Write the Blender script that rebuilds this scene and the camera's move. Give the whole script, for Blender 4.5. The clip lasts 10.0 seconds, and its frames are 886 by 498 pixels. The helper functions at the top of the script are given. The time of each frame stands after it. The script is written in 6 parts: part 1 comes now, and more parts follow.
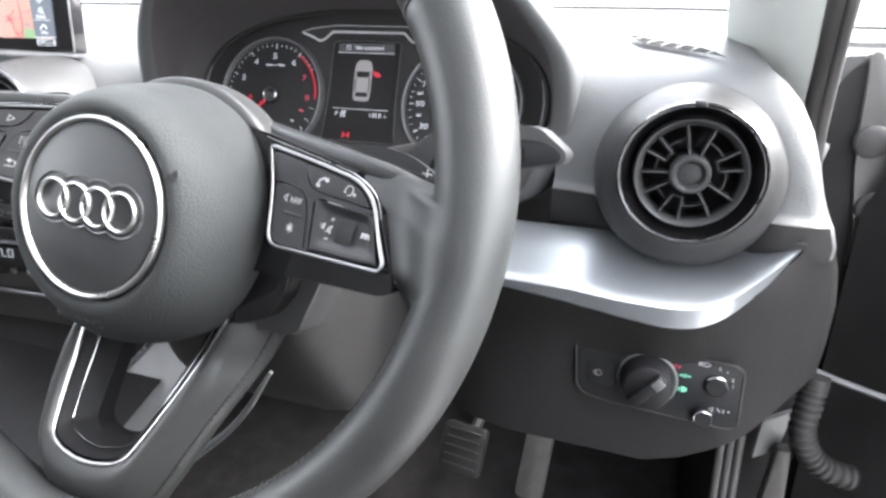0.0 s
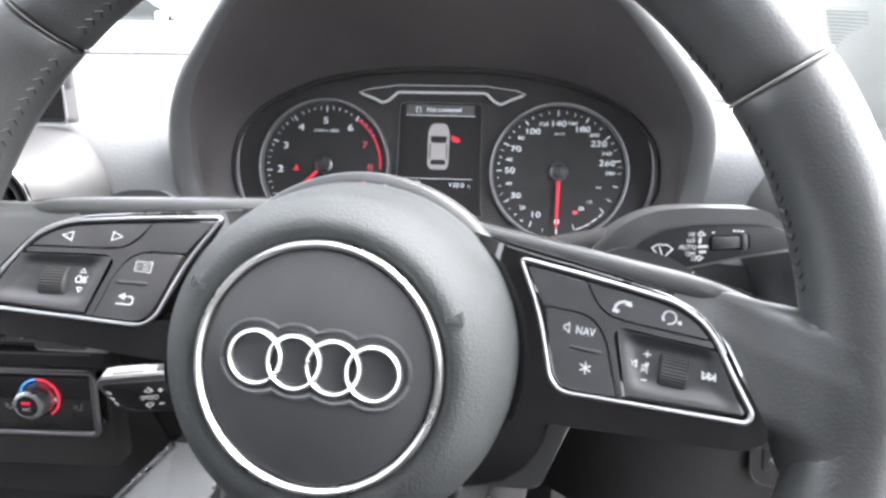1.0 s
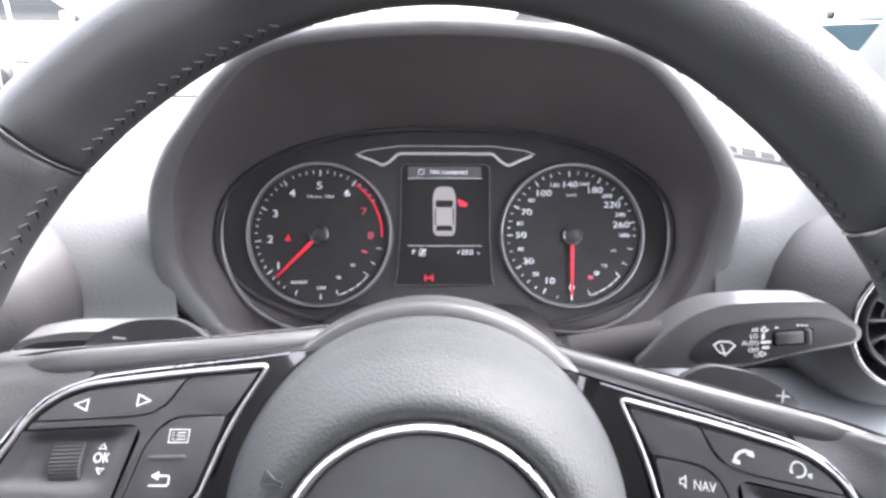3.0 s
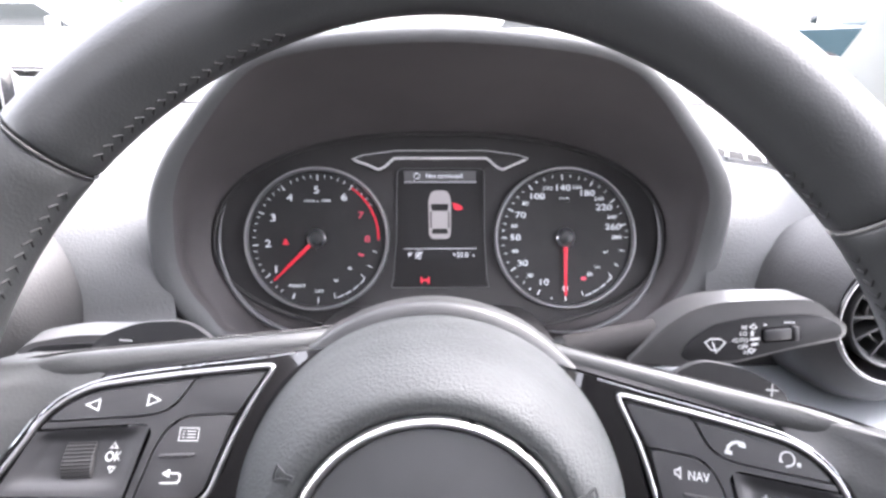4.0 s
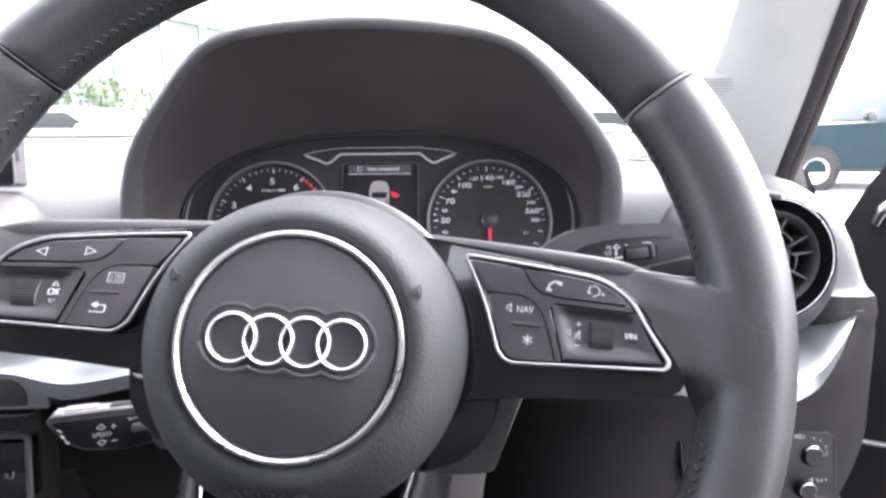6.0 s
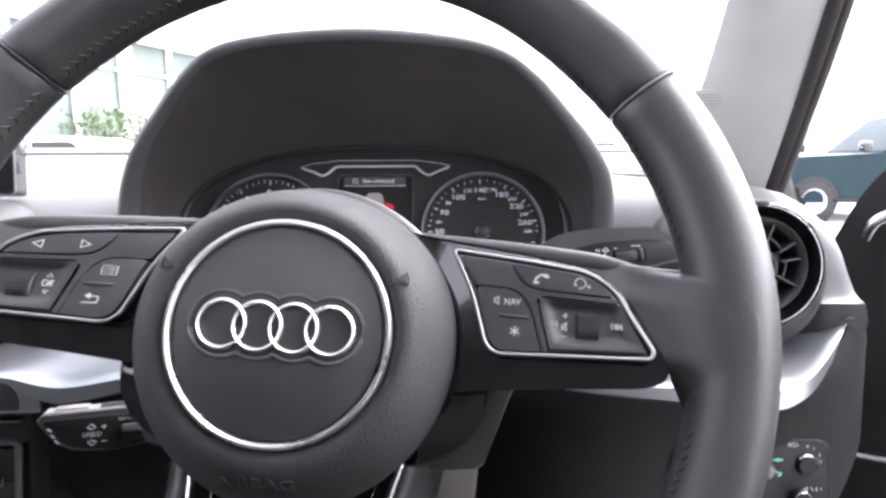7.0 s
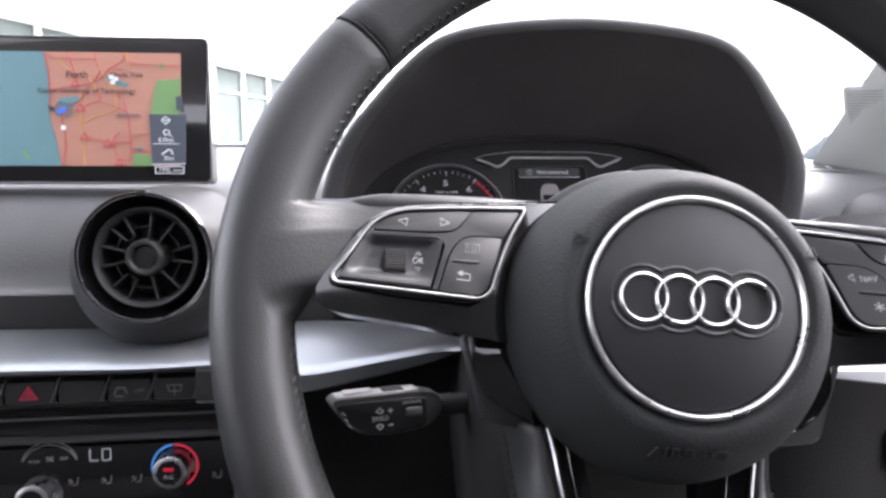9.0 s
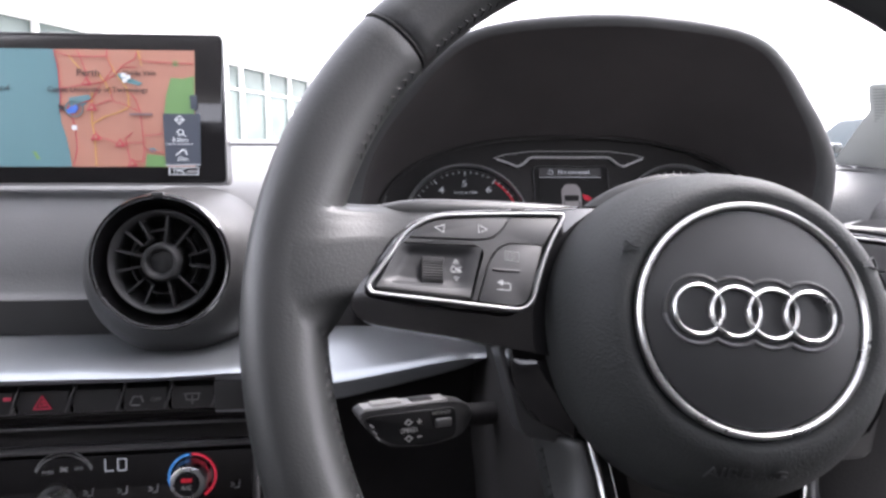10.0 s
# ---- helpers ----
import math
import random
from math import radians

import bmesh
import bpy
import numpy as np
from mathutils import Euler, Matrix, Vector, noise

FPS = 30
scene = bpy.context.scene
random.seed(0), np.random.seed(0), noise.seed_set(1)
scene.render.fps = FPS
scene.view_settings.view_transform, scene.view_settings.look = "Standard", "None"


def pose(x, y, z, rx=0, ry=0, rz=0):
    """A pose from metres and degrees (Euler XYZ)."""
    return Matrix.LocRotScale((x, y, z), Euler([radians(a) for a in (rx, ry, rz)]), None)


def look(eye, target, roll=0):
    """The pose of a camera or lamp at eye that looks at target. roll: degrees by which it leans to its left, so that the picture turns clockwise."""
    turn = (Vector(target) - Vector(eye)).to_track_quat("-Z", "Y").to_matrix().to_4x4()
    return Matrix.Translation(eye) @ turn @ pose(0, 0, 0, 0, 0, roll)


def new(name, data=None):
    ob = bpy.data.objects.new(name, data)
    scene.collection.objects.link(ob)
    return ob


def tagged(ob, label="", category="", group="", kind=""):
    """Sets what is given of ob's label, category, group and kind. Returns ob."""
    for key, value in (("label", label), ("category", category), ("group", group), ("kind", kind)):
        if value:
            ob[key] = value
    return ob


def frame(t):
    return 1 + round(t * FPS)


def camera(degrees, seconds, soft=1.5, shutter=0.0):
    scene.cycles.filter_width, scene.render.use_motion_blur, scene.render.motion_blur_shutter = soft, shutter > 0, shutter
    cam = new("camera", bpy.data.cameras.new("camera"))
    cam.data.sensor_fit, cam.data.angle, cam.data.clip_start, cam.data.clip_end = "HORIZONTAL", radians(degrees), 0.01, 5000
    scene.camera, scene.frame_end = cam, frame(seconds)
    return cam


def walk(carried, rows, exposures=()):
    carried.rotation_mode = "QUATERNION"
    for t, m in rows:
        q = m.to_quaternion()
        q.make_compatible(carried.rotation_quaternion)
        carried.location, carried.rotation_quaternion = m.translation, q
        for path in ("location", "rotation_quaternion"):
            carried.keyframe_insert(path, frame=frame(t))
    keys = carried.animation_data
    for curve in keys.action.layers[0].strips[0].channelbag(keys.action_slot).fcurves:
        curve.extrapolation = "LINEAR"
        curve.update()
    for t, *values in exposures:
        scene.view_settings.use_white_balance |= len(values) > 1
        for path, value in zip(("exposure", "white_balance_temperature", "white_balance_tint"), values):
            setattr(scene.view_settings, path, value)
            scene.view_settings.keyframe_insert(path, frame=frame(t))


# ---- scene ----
cam = camera(72.0, 10.0, soft=2.8)
PATH = [
    (0, (0.22443, -0.18889, 1.08826), (-0.35270, 1.54954, 0.28527), -0.191),
    (0.5, (0.13477, -0.17002, 1.09912), (-0.22009, 1.65191, 0.35437), -0.006),
    (1, (0.05702, -0.15955, 1.10163), (-0.13842, 1.69880, 0.38864), 0.256),
    (1.5, (0.01488, -0.14284, 1.10854), (-0.09321, 1.72375, 0.39851), 0.332),
    (2, (0.00373, -0.12098, 1.12509), (-0.04739, 1.74328, 0.40266), 0.391),
    (2.5, (0.00498, -0.11757, 1.13280), (-0.00299, 1.74861, 0.41356), 0.401),
    (4, (-0.00039, -0.12560, 1.13706), (0.05880, 1.74642, 0.43561), 0.360),
    (4.5, (0.00363, -0.13180, 1.13253), (0.06002, 1.75017, 0.45798), 0.205),
    (5, (0.01816, -0.15863, 1.11862), (0.06476, 1.75474, 0.53823), -0.044),
    (5.5, (0.04143, -0.18500, 1.09867), (0.07523, 1.75941, 0.63162), -0.241),
    (5.7, (0.04597, -0.19426, 1.08542), (0.07769, 1.75976, 0.66021), -0.351),
    (6.8, (0.05842, -0.20437, 1.06161), (0.07416, 1.76749, 0.72763), -0.511),
    (7, (0.05543, -0.20670, 1.05837), (0.08323, 1.77109, 0.76246), -0.296),
    (7.5, (0.02903, -0.20959, 1.05162), (0.07509, 1.77031, 0.77256), -0.234),
    (8, (-0.02307, -0.20995, 1.05232), (0.05081, 1.76877, 0.77085), -0.000),
    (8.5, (-0.07008, -0.21124, 1.05106), (0.02966, 1.76620, 0.76863), 0.080),
    (9, (-0.10124, -0.20534, 1.04898), (0.01636, 1.77086, 0.76466), 0.167),
    (9.5, (-0.10380, -0.20121, 1.04805), (0.01244, 1.77456, 0.76020), 0.154),
    (10, (-0.11570, -0.19329, 1.05225), (0.00564, 1.78052, 0.75333), 0.116),
]
EXPOSURES = [(0, 4.60, 6350, 10), (0.5, 4.76, 6350, 11), (1, 4.92, 6350, 11), (2.5, 4.95, 6350, 16), (4, 5.05, 6350, 18), (5, 5.05, 6350, 18), (5.7, 4.80, 6350, 18), (6.8, 4.32, 6350, 18), (7.5, 4.04, 6350, 18), (8.5, 3.74, 6350, 18), (10, 3.74, 6350, 18)]
walk(cam, [(t, look(eye, target, roll)) for t, eye, target, roll in PATH], EXPOSURES)

# ---- light: a bright overcast sky ----
world = bpy.data.worlds.new("overcast_sky")
scene.world = world
world.use_nodes = True
wn, wl = world.node_tree.nodes, world.node_tree.links
sky = wn.new("ShaderNodeTexSky")
sky.sky_type, sky.sun_disc = "NISHITA", False
sky.sun_elevation, sky.sun_rotation = radians(48), radians(65)
sky.dust_density, sky.air_density = 3.0, 1.0
pale = wn.new("ShaderNodeHueSaturation")
pale.inputs["Saturation"].default_value = 0.18
wl.new(sky.outputs[0], pale.inputs["Color"])
wl.new(pale.outputs[0], wn["Background"].inputs["Color"])
wn["Background"].inputs["Strength"].default_value = 0.10
sun_data = bpy.data.lights.new("sun", "SUN")
sun_data.energy, sun_data.angle, sun_data.color = 0.5, radians(30), (1.0, 0.97, 0.93)
sun = new("sun", sun_data)
sun.matrix_world = look((6.5, 3, 8), (0, 0, 0))

# ---- axes: the cabin's own frame, and those of the wheel and the dials ----
CABIN = Matrix.Translation((0, 0, 1)) @ pose(0, 0, 0, -6.0) @ Matrix.Translation((0, 0, -1))
WHEEL = CABIN @ pose(0.0015, 0, 1, 0, 0, -1.3) @ pose(0, 0, 0, 77) @ pose(0, 0, 0, 0, 0, -4.4)
DIALS = CABIN @ pose(0.0105, 0.2525, 1.029, 74)


# ---- materials ----
def material(name, colour, rough=0.5, metal=0.0, grain=0.0, grain_size=0.001, wear=0.0, wear_size=0.03, tint=None,
             coat=0.0, emit=0.0, cells=False, rough_wear=0.0, alpha=1.0, specular=0.5):
    m = bpy.data.materials.new(name)
    m.use_nodes = True
    n, l = m.node_tree.nodes, m.node_tree.links
    b = n["Principled BSDF"]
    b.inputs["Base Color"].default_value = (*colour, 1)
    b.inputs["Roughness"].default_value = rough
    b.inputs["Metallic"].default_value = metal
    b.inputs["Coat Weight"].default_value = coat
    b.inputs["Specular IOR Level"].default_value = specular
    if emit:
        b.inputs["Emission Color"].default_value = (*colour, 1)
        b.inputs["Emission Strength"].default_value = emit
    place = n.new("ShaderNodeTexCoord")
    if wear or rough_wear:
        w = n.new("ShaderNodeTexNoise")
        w.inputs["Scale"].default_value = 1 / wear_size
        w.inputs["Detail"].default_value = 5
        l.new(place.outputs["Object"], w.inputs["Vector"])
        if wear:
            mix = n.new("ShaderNodeMix")
            mix.data_type = "RGBA"
            other = tint or tuple(min(1, c * (1 + 2.2 * wear) + 0.01) for c in colour)
            mix.inputs["A"].default_value = (*[c * (1 - 0.5 * wear) for c in colour], 1)
            mix.inputs["B"].default_value = (*other, 1)
            l.new(w.outputs["Fac"], mix.inputs["Factor"])
            l.new(mix.outputs["Result"], b.inputs["Base Color"])
        if rough_wear:
            r = n.new("ShaderNodeMapRange")
            r.inputs["From Min"].default_value, r.inputs["From Max"].default_value = 0.3, 0.7
            r.inputs["To Min"].default_value, r.inputs["To Max"].default_value = max(0.02, rough - rough_wear), min(1, rough + rough_wear)
            l.new(w.outputs["Fac"], r.inputs["Value"])
            l.new(r.outputs["Result"], b.inputs["Roughness"])
    if grain:
        g = n.new("ShaderNodeTexVoronoi" if cells else "ShaderNodeTexNoise")
        g.inputs["Scale"].default_value = 1 / grain_size
        if cells:
            warp = n.new("ShaderNodeTexNoise")
            warp.inputs["Scale"].default_value = 0.35 / grain_size
            l.new(place.outputs["Object"], warp.inputs["Vector"])
            add = n.new("ShaderNodeVectorMath")
            add.operation = "MULTIPLY_ADD"
            add.inputs[1].default_value = (grain_size * 1.6,) * 3
            l.new(warp.outputs["Color"], add.inputs[0])
            l.new(place.outputs["Object"], add.inputs[2])
            l.new(add.outputs[0], g.inputs["Vector"])
        else:
            g.inputs["Detail"].default_value = 3
            l.new(place.outputs["Object"], g.inputs["Vector"])
        bump = n.new("ShaderNodeBump")
        bump.inputs["Strength"].default_value = grain
        bump.inputs["Distance"].default_value = grain_size * 0.5
        l.new(g.outputs[0], bump.inputs["Height"])
        l.new(bump.outputs["Normal"], b.inputs["Normal"])
    return m


LEATHER = material("black_smooth_leather", (0.0165, 0.0176, 0.0176), 0.43, grain=0.13, grain_size=0.0010, wear=0.30, wear_size=0.05, rough_wear=0.07, cells=True, specular=0.52)
PAD = material("grained_black_airbag_skin", (0.0275, 0.0298, 0.0300), 0.66, grain=0.38, grain_size=0.0010, wear=0.25, wear_size=0.04, cells=True, specular=0.30)
PAD_FLAT = material("satin_black_hub_disc", (0.030, 0.0312, 0.0325), 0.44, grain=0.06, grain_size=0.0004, wear=0.15, wear_size=0.02)
SOFT = material("grained_dark_grey_dash_skin", (0.070, 0.071, 0.072), 0.50, grain=0.22, grain_size=0.0013, wear=0.25, wear_size=0.09, cells=True)
LINING = material("matt_brown_black_lining", (0.068, 0.0622, 0.0632), 0.70, grain=0.12, grain_size=0.0008, wear=0.15, wear_size=0.06, cells=True, specular=0.25)
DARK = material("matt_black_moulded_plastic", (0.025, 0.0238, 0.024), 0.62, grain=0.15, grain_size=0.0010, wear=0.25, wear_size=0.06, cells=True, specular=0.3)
LOWER = material("grained_charcoal_plastic", (0.0080, 0.0077, 0.0079), 0.60, grain=0.25, grain_size=0.0013, wear=0.25, wear_size=0.08, cells=True, specular=0.14)
SCROLL = material("ribbed_black_rubber", (0.016, 0.016, 0.0165), 0.5, grain=0.1, grain_size=0.0003, specular=0.3)
PIANO = material("gloss_black_lacquer", (0.0095, 0.0090, 0.0098), 0.10, coat=0.6, rough_wear=0.05, wear_size=0.02)
BUTTON = material("satin_black_button_plastic", (0.0150, 0.0152, 0.0165), 0.44, grain=0.05, grain_size=0.0003, wear=0.2, wear_size=0.015, specular=0.42)
HOUSING = material("grained_dark_vent_housing", (0.023, 0.0228, 0.023), 0.48, grain=0.2, grain_size=0.0013, wear=0.2, wear_size=0.05, cells=True, specular=0.25)
VENT = material("satin_black_vent_plastic", (0.021, 0.0215, 0.022), 0.45, grain=0.08, grain_size=0.0006, wear=0.2, wear_size=0.02)
WING_LINE = material("pale_satin_line", (0.62, 0.62, 0.63), 0.55, metal=0.2, wear=0.05, wear_size=0.005)
CONSOLE_SIDE = material("pale_satin_console_side", (0.50, 0.51, 0.52), 0.42, wear=0.1, wear_size=0.05, grain=0.05, grain_size=0.0006)
FLANGE = material("grey_painted_steel", (0.15, 0.15, 0.148), 0.4, wear=0.2, wear_size=0.02)
STALK = material("satin_charcoal_lever_plastic", (0.036, 0.036, 0.037), 0.34, grain=0.08, grain_size=0.0006, wear=0.2, wear_size=0.02, specular=0.7)
GREY = material("satin_dark_grey_plastic", (0.075, 0.076, 0.078), 0.42, grain=0.08, grain_size=0.0006, wear=0.2, wear_size=0.02)
SILVER = material("satin_silver_paint", (0.31, 0.33, 0.345), 0.34, metal=0.80, grain=0.05, grain_size=0.0003, wear=0.08, wear_size=0.05)
CHROME = material("bright_chrome", (0.62, 0.62, 0.615), 0.16, metal=1.0, rough_wear=0.06, wear_size=0.01)
EMBLEM = material("brushed_chrome", (0.80, 0.80, 0.79), 0.30, metal=1.0, rough_wear=0.05, wear_size=0.01)
SATIN = material("satin_aluminium", (0.55, 0.56, 0.57), 0.30, metal=1.0, rough_wear=0.06, wear_size=0.01)
PRINT_DIM = material("faded_grey_print", (0.26, 0.26, 0.265), 0.5, wear=0.1, wear_size=0.002)
PRINT = material("white_print", (0.42, 0.43, 0.43), 0.5, wear=0.05, wear_size=0.002)
SEAM = material("worn_leather_seam", (0.13, 0.125, 0.12), 0.6, grain=0.3, grain_size=0.0006, wear=0.4, wear_size=0.01)
SHROUD = material("grained_brown_black_shroud", (0.019, 0.0180, 0.0180), 0.6, grain=0.2, grain_size=0.0011, wear=0.25, wear_size=0.05, cells=True, specular=0.25)
KNEE = material("matt_black_knee_panel", (0.0150, 0.0143, 0.0147), 0.75, grain=0.2, grain_size=0.0012, wear=0.25, wear_size=0.05, specular=0.14)
DOOR_AND_SLOT_SHADE = material("black_door_cloth_and_slot_shade", (0.0085, 0.0080, 0.0082), 0.85, grain=0.3, grain_size=0.0014, wear=0.3, wear_size=0.06, specular=0.06)
THREAD = material("black_waxed_thread", (0.010, 0.010, 0.010), 0.6, grain=0.3, grain_size=0.0004)
RECESS_SHADE = material("plastic_darkened_for_shade", (0.0150, 0.0146, 0.0146), 0.62, grain=0.15, grain_size=0.0010, wear=0.2, wear_size=0.06, cells=True, specular=0.3)
LEVER_TOP_LIGHT = material("grey_lever_top_paled_for_light", (0.19, 0.19, 0.192), 0.38, grain=0.06, grain_size=0.0006, wear=0.2, wear_size=0.02)
SWITCH = material("satin_charcoal_switch", (0.030, 0.030, 0.031), 0.36, grain=0.06, grain_size=0.0005, wear=0.2, wear_size=0.02, specular=0.6)
RUBBER = material("black_rubber", (0.018, 0.017, 0.017), 0.55, grain=0.15, grain_size=0.0012, wear=0.3, wear_size=0.05, specular=0.25)
FACE = material("dial_face_black", (0.011, 0.011, 0.012), 0.52, grain=0.05, grain_size=0.0003, specular=0.18)
LIT = material("lit_white_mark", (0.55, 0.58, 0.62), 0.5, emit=0.028)
LIT_DIM = material("lit_grey_mark", (0.62, 0.65, 0.68), 0.5, emit=0.022)
LIT_RED = material("lit_red_mark", (0.46, 0.012, 0.03), 0.5, emit=0.030)
DIM_RED = material("dim_red_mark", (0.50, 0.05, 0.09), 0.5, emit=0.016)
LIT_GREEN = material("lit_green_mark", (0.15, 0.50, 0.34), 0.5, emit=0.018)
LCD = material("dark_lcd_panel", (0.0115, 0.0108, 0.0112), 0.5, specular=0.2)
DIAL = material("dial_face_charcoal", (0.0135, 0.0127, 0.0134), 0.58, grain=0.05, grain_size=0.0003, wear=0.1, wear_size=0.02, specular=0.3)
RING = material("satin_dial_ring", (0.34, 0.34, 0.345), 0.42, metal=0.85, rough_wear=0.04, wear_size=0.01)
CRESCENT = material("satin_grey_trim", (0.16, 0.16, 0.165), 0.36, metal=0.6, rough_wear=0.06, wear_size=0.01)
POD_TRIM = material("satin_pod_trim", (0.34, 0.34, 0.34), 0.38, metal=1.0, rough_wear=0.08, wear_size=0.01)
LCD_GREY = material("lit_lcd_grey", (0.16, 0.152, 0.155), 0.5, emit=0.05)
GRILLE_SLOT = material("grey_grille_slot", (0.25, 0.262, 0.25), 0.7, wear=0.1, wear_size=0.01)
PILLAR = material("light_grey_woven_trim", (0.38, 0.398, 0.382), 0.75, grain=0.25, grain_size=0.0012, wear=0.1, wear_size=0.05)
HEADLINER = material("pale_grey_headlining", (0.45, 0.45, 0.44), 0.9, grain=0.3, grain_size=0.002, wear=0.08, wear_size=0.1)
CARPET = material("black_carpet", (0.018, 0.0168, 0.0170), 0.95, grain=0.9, grain_size=0.003, wear=0.4, wear_size=0.03, specular=0.05)
METAL_PEDAL = material("worn_pedal_rubber", (0.045, 0.042, 0.039), 0.6, grain=0.4, grain_size=0.002, wear=0.4, wear_size=0.012)
WHITE_BODY = material("white_car_paint", (0.70, 0.71, 0.71), 0.25, coat=0.5, wear=0.04, wear_size=0.2)


# ---- mesh helpers ----
def thing(name, label, category, m=CABIN, group="", kind=""):
    ob = new(name)
    ob.empty_display_size = 0.02
    ob.matrix_world = m
    return tagged(ob, label, category, group, kind)


def part(name, bm, mat, parent=None, label="", smooth=True, angle=38, m=None):
    me = bpy.data.meshes.new(name)
    if m is not None:
        bm.transform(m)
    bmesh.ops.recalc_face_normals(bm, faces=bm.faces[:])
    bm.to_mesh(me)
    bm.free()
    for mt in (mat if isinstance(mat, (list, tuple)) else [mat]):
        me.materials.append(mt)
    if smooth:
        me.polygons.foreach_set("use_smooth", [True] * len(me.polygons))
        me.set_sharp_from_angle(angle=radians(angle))
    ob = new(name, me)
    if parent is not None:
        ob.parent = parent
    return tagged(ob, label)


def box(size, at=(0, 0, 0), bevel=0.0, m=None, bm=None, segments=2):
    bm = bm or bmesh.new()
    made = bmesh.ops.create_cube(bm, size=1.0, matrix=Matrix.Translation(at) @ (m or Matrix()) @ Matrix.Diagonal((*size, 1)))
    if bevel:
        edges = {e for v in made["verts"] for e in v.link_edges}
        bmesh.ops.bevel(bm, geom=list(edges), offset=bevel, segments=segments, affect="EDGES", profile=0.5)
    return bm


def loft(rings, closed=True, cap=False, bm=None):
    """A skin over rings of equally many points."""
    bm = bm or bmesh.new()
    rows = [[bm.verts.new(p) for p in ring] for ring in rings]
    n = len(rows[0])
    for a, b in zip(rows, rows[1:]):
        for i in range(n if closed else n - 1):
            j = (i + 1) % n
            try:
                bm.faces.new((a[i], a[j], b[j], b[i]))
            except ValueError:
                pass
    if cap:
        bm.faces.new(rows[0][::-1])
        bm.faces.new(rows[-1])
    return bm


def lathe(profile, segments=64, bm=None):
    """Turned about z: rows of radius, height."""
    bm = bm or bmesh.new()
    rings = []
    for r, z in profile:
        if r < 1e-6:
            rings.append([bm.verts.new((0, 0, z))])
        else:
            rings.append([bm.verts.new((r * math.cos(2 * math.pi * i / segments), r * math.sin(2 * math.pi * i / segments), z)) for i in range(segments)])
    for a, b in zip(rings, rings[1:]):
        for i in range(segments):
            j = (i + 1) % segments
            if len(a) == 1 and len(b) > 1:
                bm.faces.new((a[0], b[i], b[j]))
            elif len(b) == 1 and len(a) > 1:
                bm.faces.new((a[i], a[j], b[0]))
            elif len(a) > 1:
                bm.faces.new((a[i], a[j], b[j], b[i]))
    return bm


def tube(points, radius, segments=12, closed=False, flat=1.0, up=(0, 0, 1), bm=None, caps=True):
    """A round or flattened bar along points; radius may be a list; flat scales it along up."""
    bm = bm or bmesh.new()
    pts = [Vector(p) for p in points]
    n = len(pts)
    rad = radius if isinstance(radius, (list, tuple)) else [radius] * n
    rings = []
    for i, p in enumerate(pts):
        a = pts[(i - 1) % n] if closed or i else p
        b = pts[(i + 1) % n] if closed or i < n - 1 else p
        d = (b - a).normalized()
        side = d.cross(Vector(up))
        side = side.normalized() if side.length > 1e-5 else d.orthogonal().normalized()
        top = side.cross(d).normalized()
        rings.append([bm.verts.new(p + rad[i] * (math.cos(t) * side + flat * math.sin(t) * top)) for t in (2 * math.pi * k / segments for k in range(segments))])
    for i in range(n if closed else n - 1):
        a, b = rings[i], rings[(i + 1) % n]
        for k in range(segments):
            j = (k + 1) % segments
            bm.faces.new((a[k], a[j], b[j], b[k]))
    if caps and not closed:
        bm.faces.new(rings[0][::-1])
        bm.faces.new(rings[-1])
    return bm


def rounded(points, radius, steps=5):
    """A polygon with rounded corners; radius may be a list, one per corner."""
    out, n = [], len(points)
    for i in range(n):
        p, a, b = Vector(points[i]), Vector(points[i - 1]), Vector(points[(i + 1) % n])
        r = radius[i] if isinstance(radius, (list, tuple)) else radius
        u, v = (a - p), (b - p)
        k = min(r, u.length * 0.48, v.length * 0.48)
        if k < 1e-6:
            out.append(tuple(p))
            continue
        s, e = p + u.normalized() * k, p + v.normalized() * k
        for q in range(steps + 1):
            t = q / steps
            w = (1 - t) ** 2 * s + 2 * t * (1 - t) * p + t * t * e
            out.append(tuple(w))
    return out


def plate(outline, front, back, bevel=0.0, bm=None, segments=2):
    """A slab with that outline (x, y) from z = back to z = front, its front edge eased."""
    bm = bm or bmesh.new()
    lo = [bm.verts.new((x, y, back)) for x, y in outline]
    hi = [bm.verts.new((x, y, front)) for x, y in outline]
    n = len(lo)
    area = sum(outline[i][0] * outline[(i + 1) % n][1] - outline[(i + 1) % n][0] * outline[i][1] for i in range(n))
    if area < 0:
        lo.reverse(), hi.reverse()
    top = bm.faces.new(hi)
    bm.faces.new(lo[::-1])
    for i in range(n):
        j = (i + 1) % n
        bm.faces.new((lo[i], lo[j], hi[j], hi[i]))
    if bevel:
        bmesh.ops.bevel(bm, geom=list(top.edges), offset=bevel, segments=segments, affect="EDGES", profile=0.5, clamp_overlap=True)
    return bm


def inset(outline, d):
    """The outline drawn in by about d."""
    n = len(outline)
    area = sum(outline[i][0] * outline[(i + 1) % n][1] - outline[(i + 1) % n][0] * outline[i][1] for i in range(n))
    s = 1 if area > 0 else -1
    out = []
    for i in range(n):
        a, p, b = (Vector(outline[k % n]) for k in (i - 1, i, i + 1))
        u, v = (p - a), (b - p)
        if u.length < 1e-7 or v.length < 1e-7:
            u = v = b - a
        m = (Vector((-u.y, u.x)).normalized() + Vector((-v.y, v.x)).normalized())
        m = m.normalized() if m.length > 1e-6 else Vector((-u.y, u.x)).normalized()
        out.append(tuple(p + s * d * m))
    return out


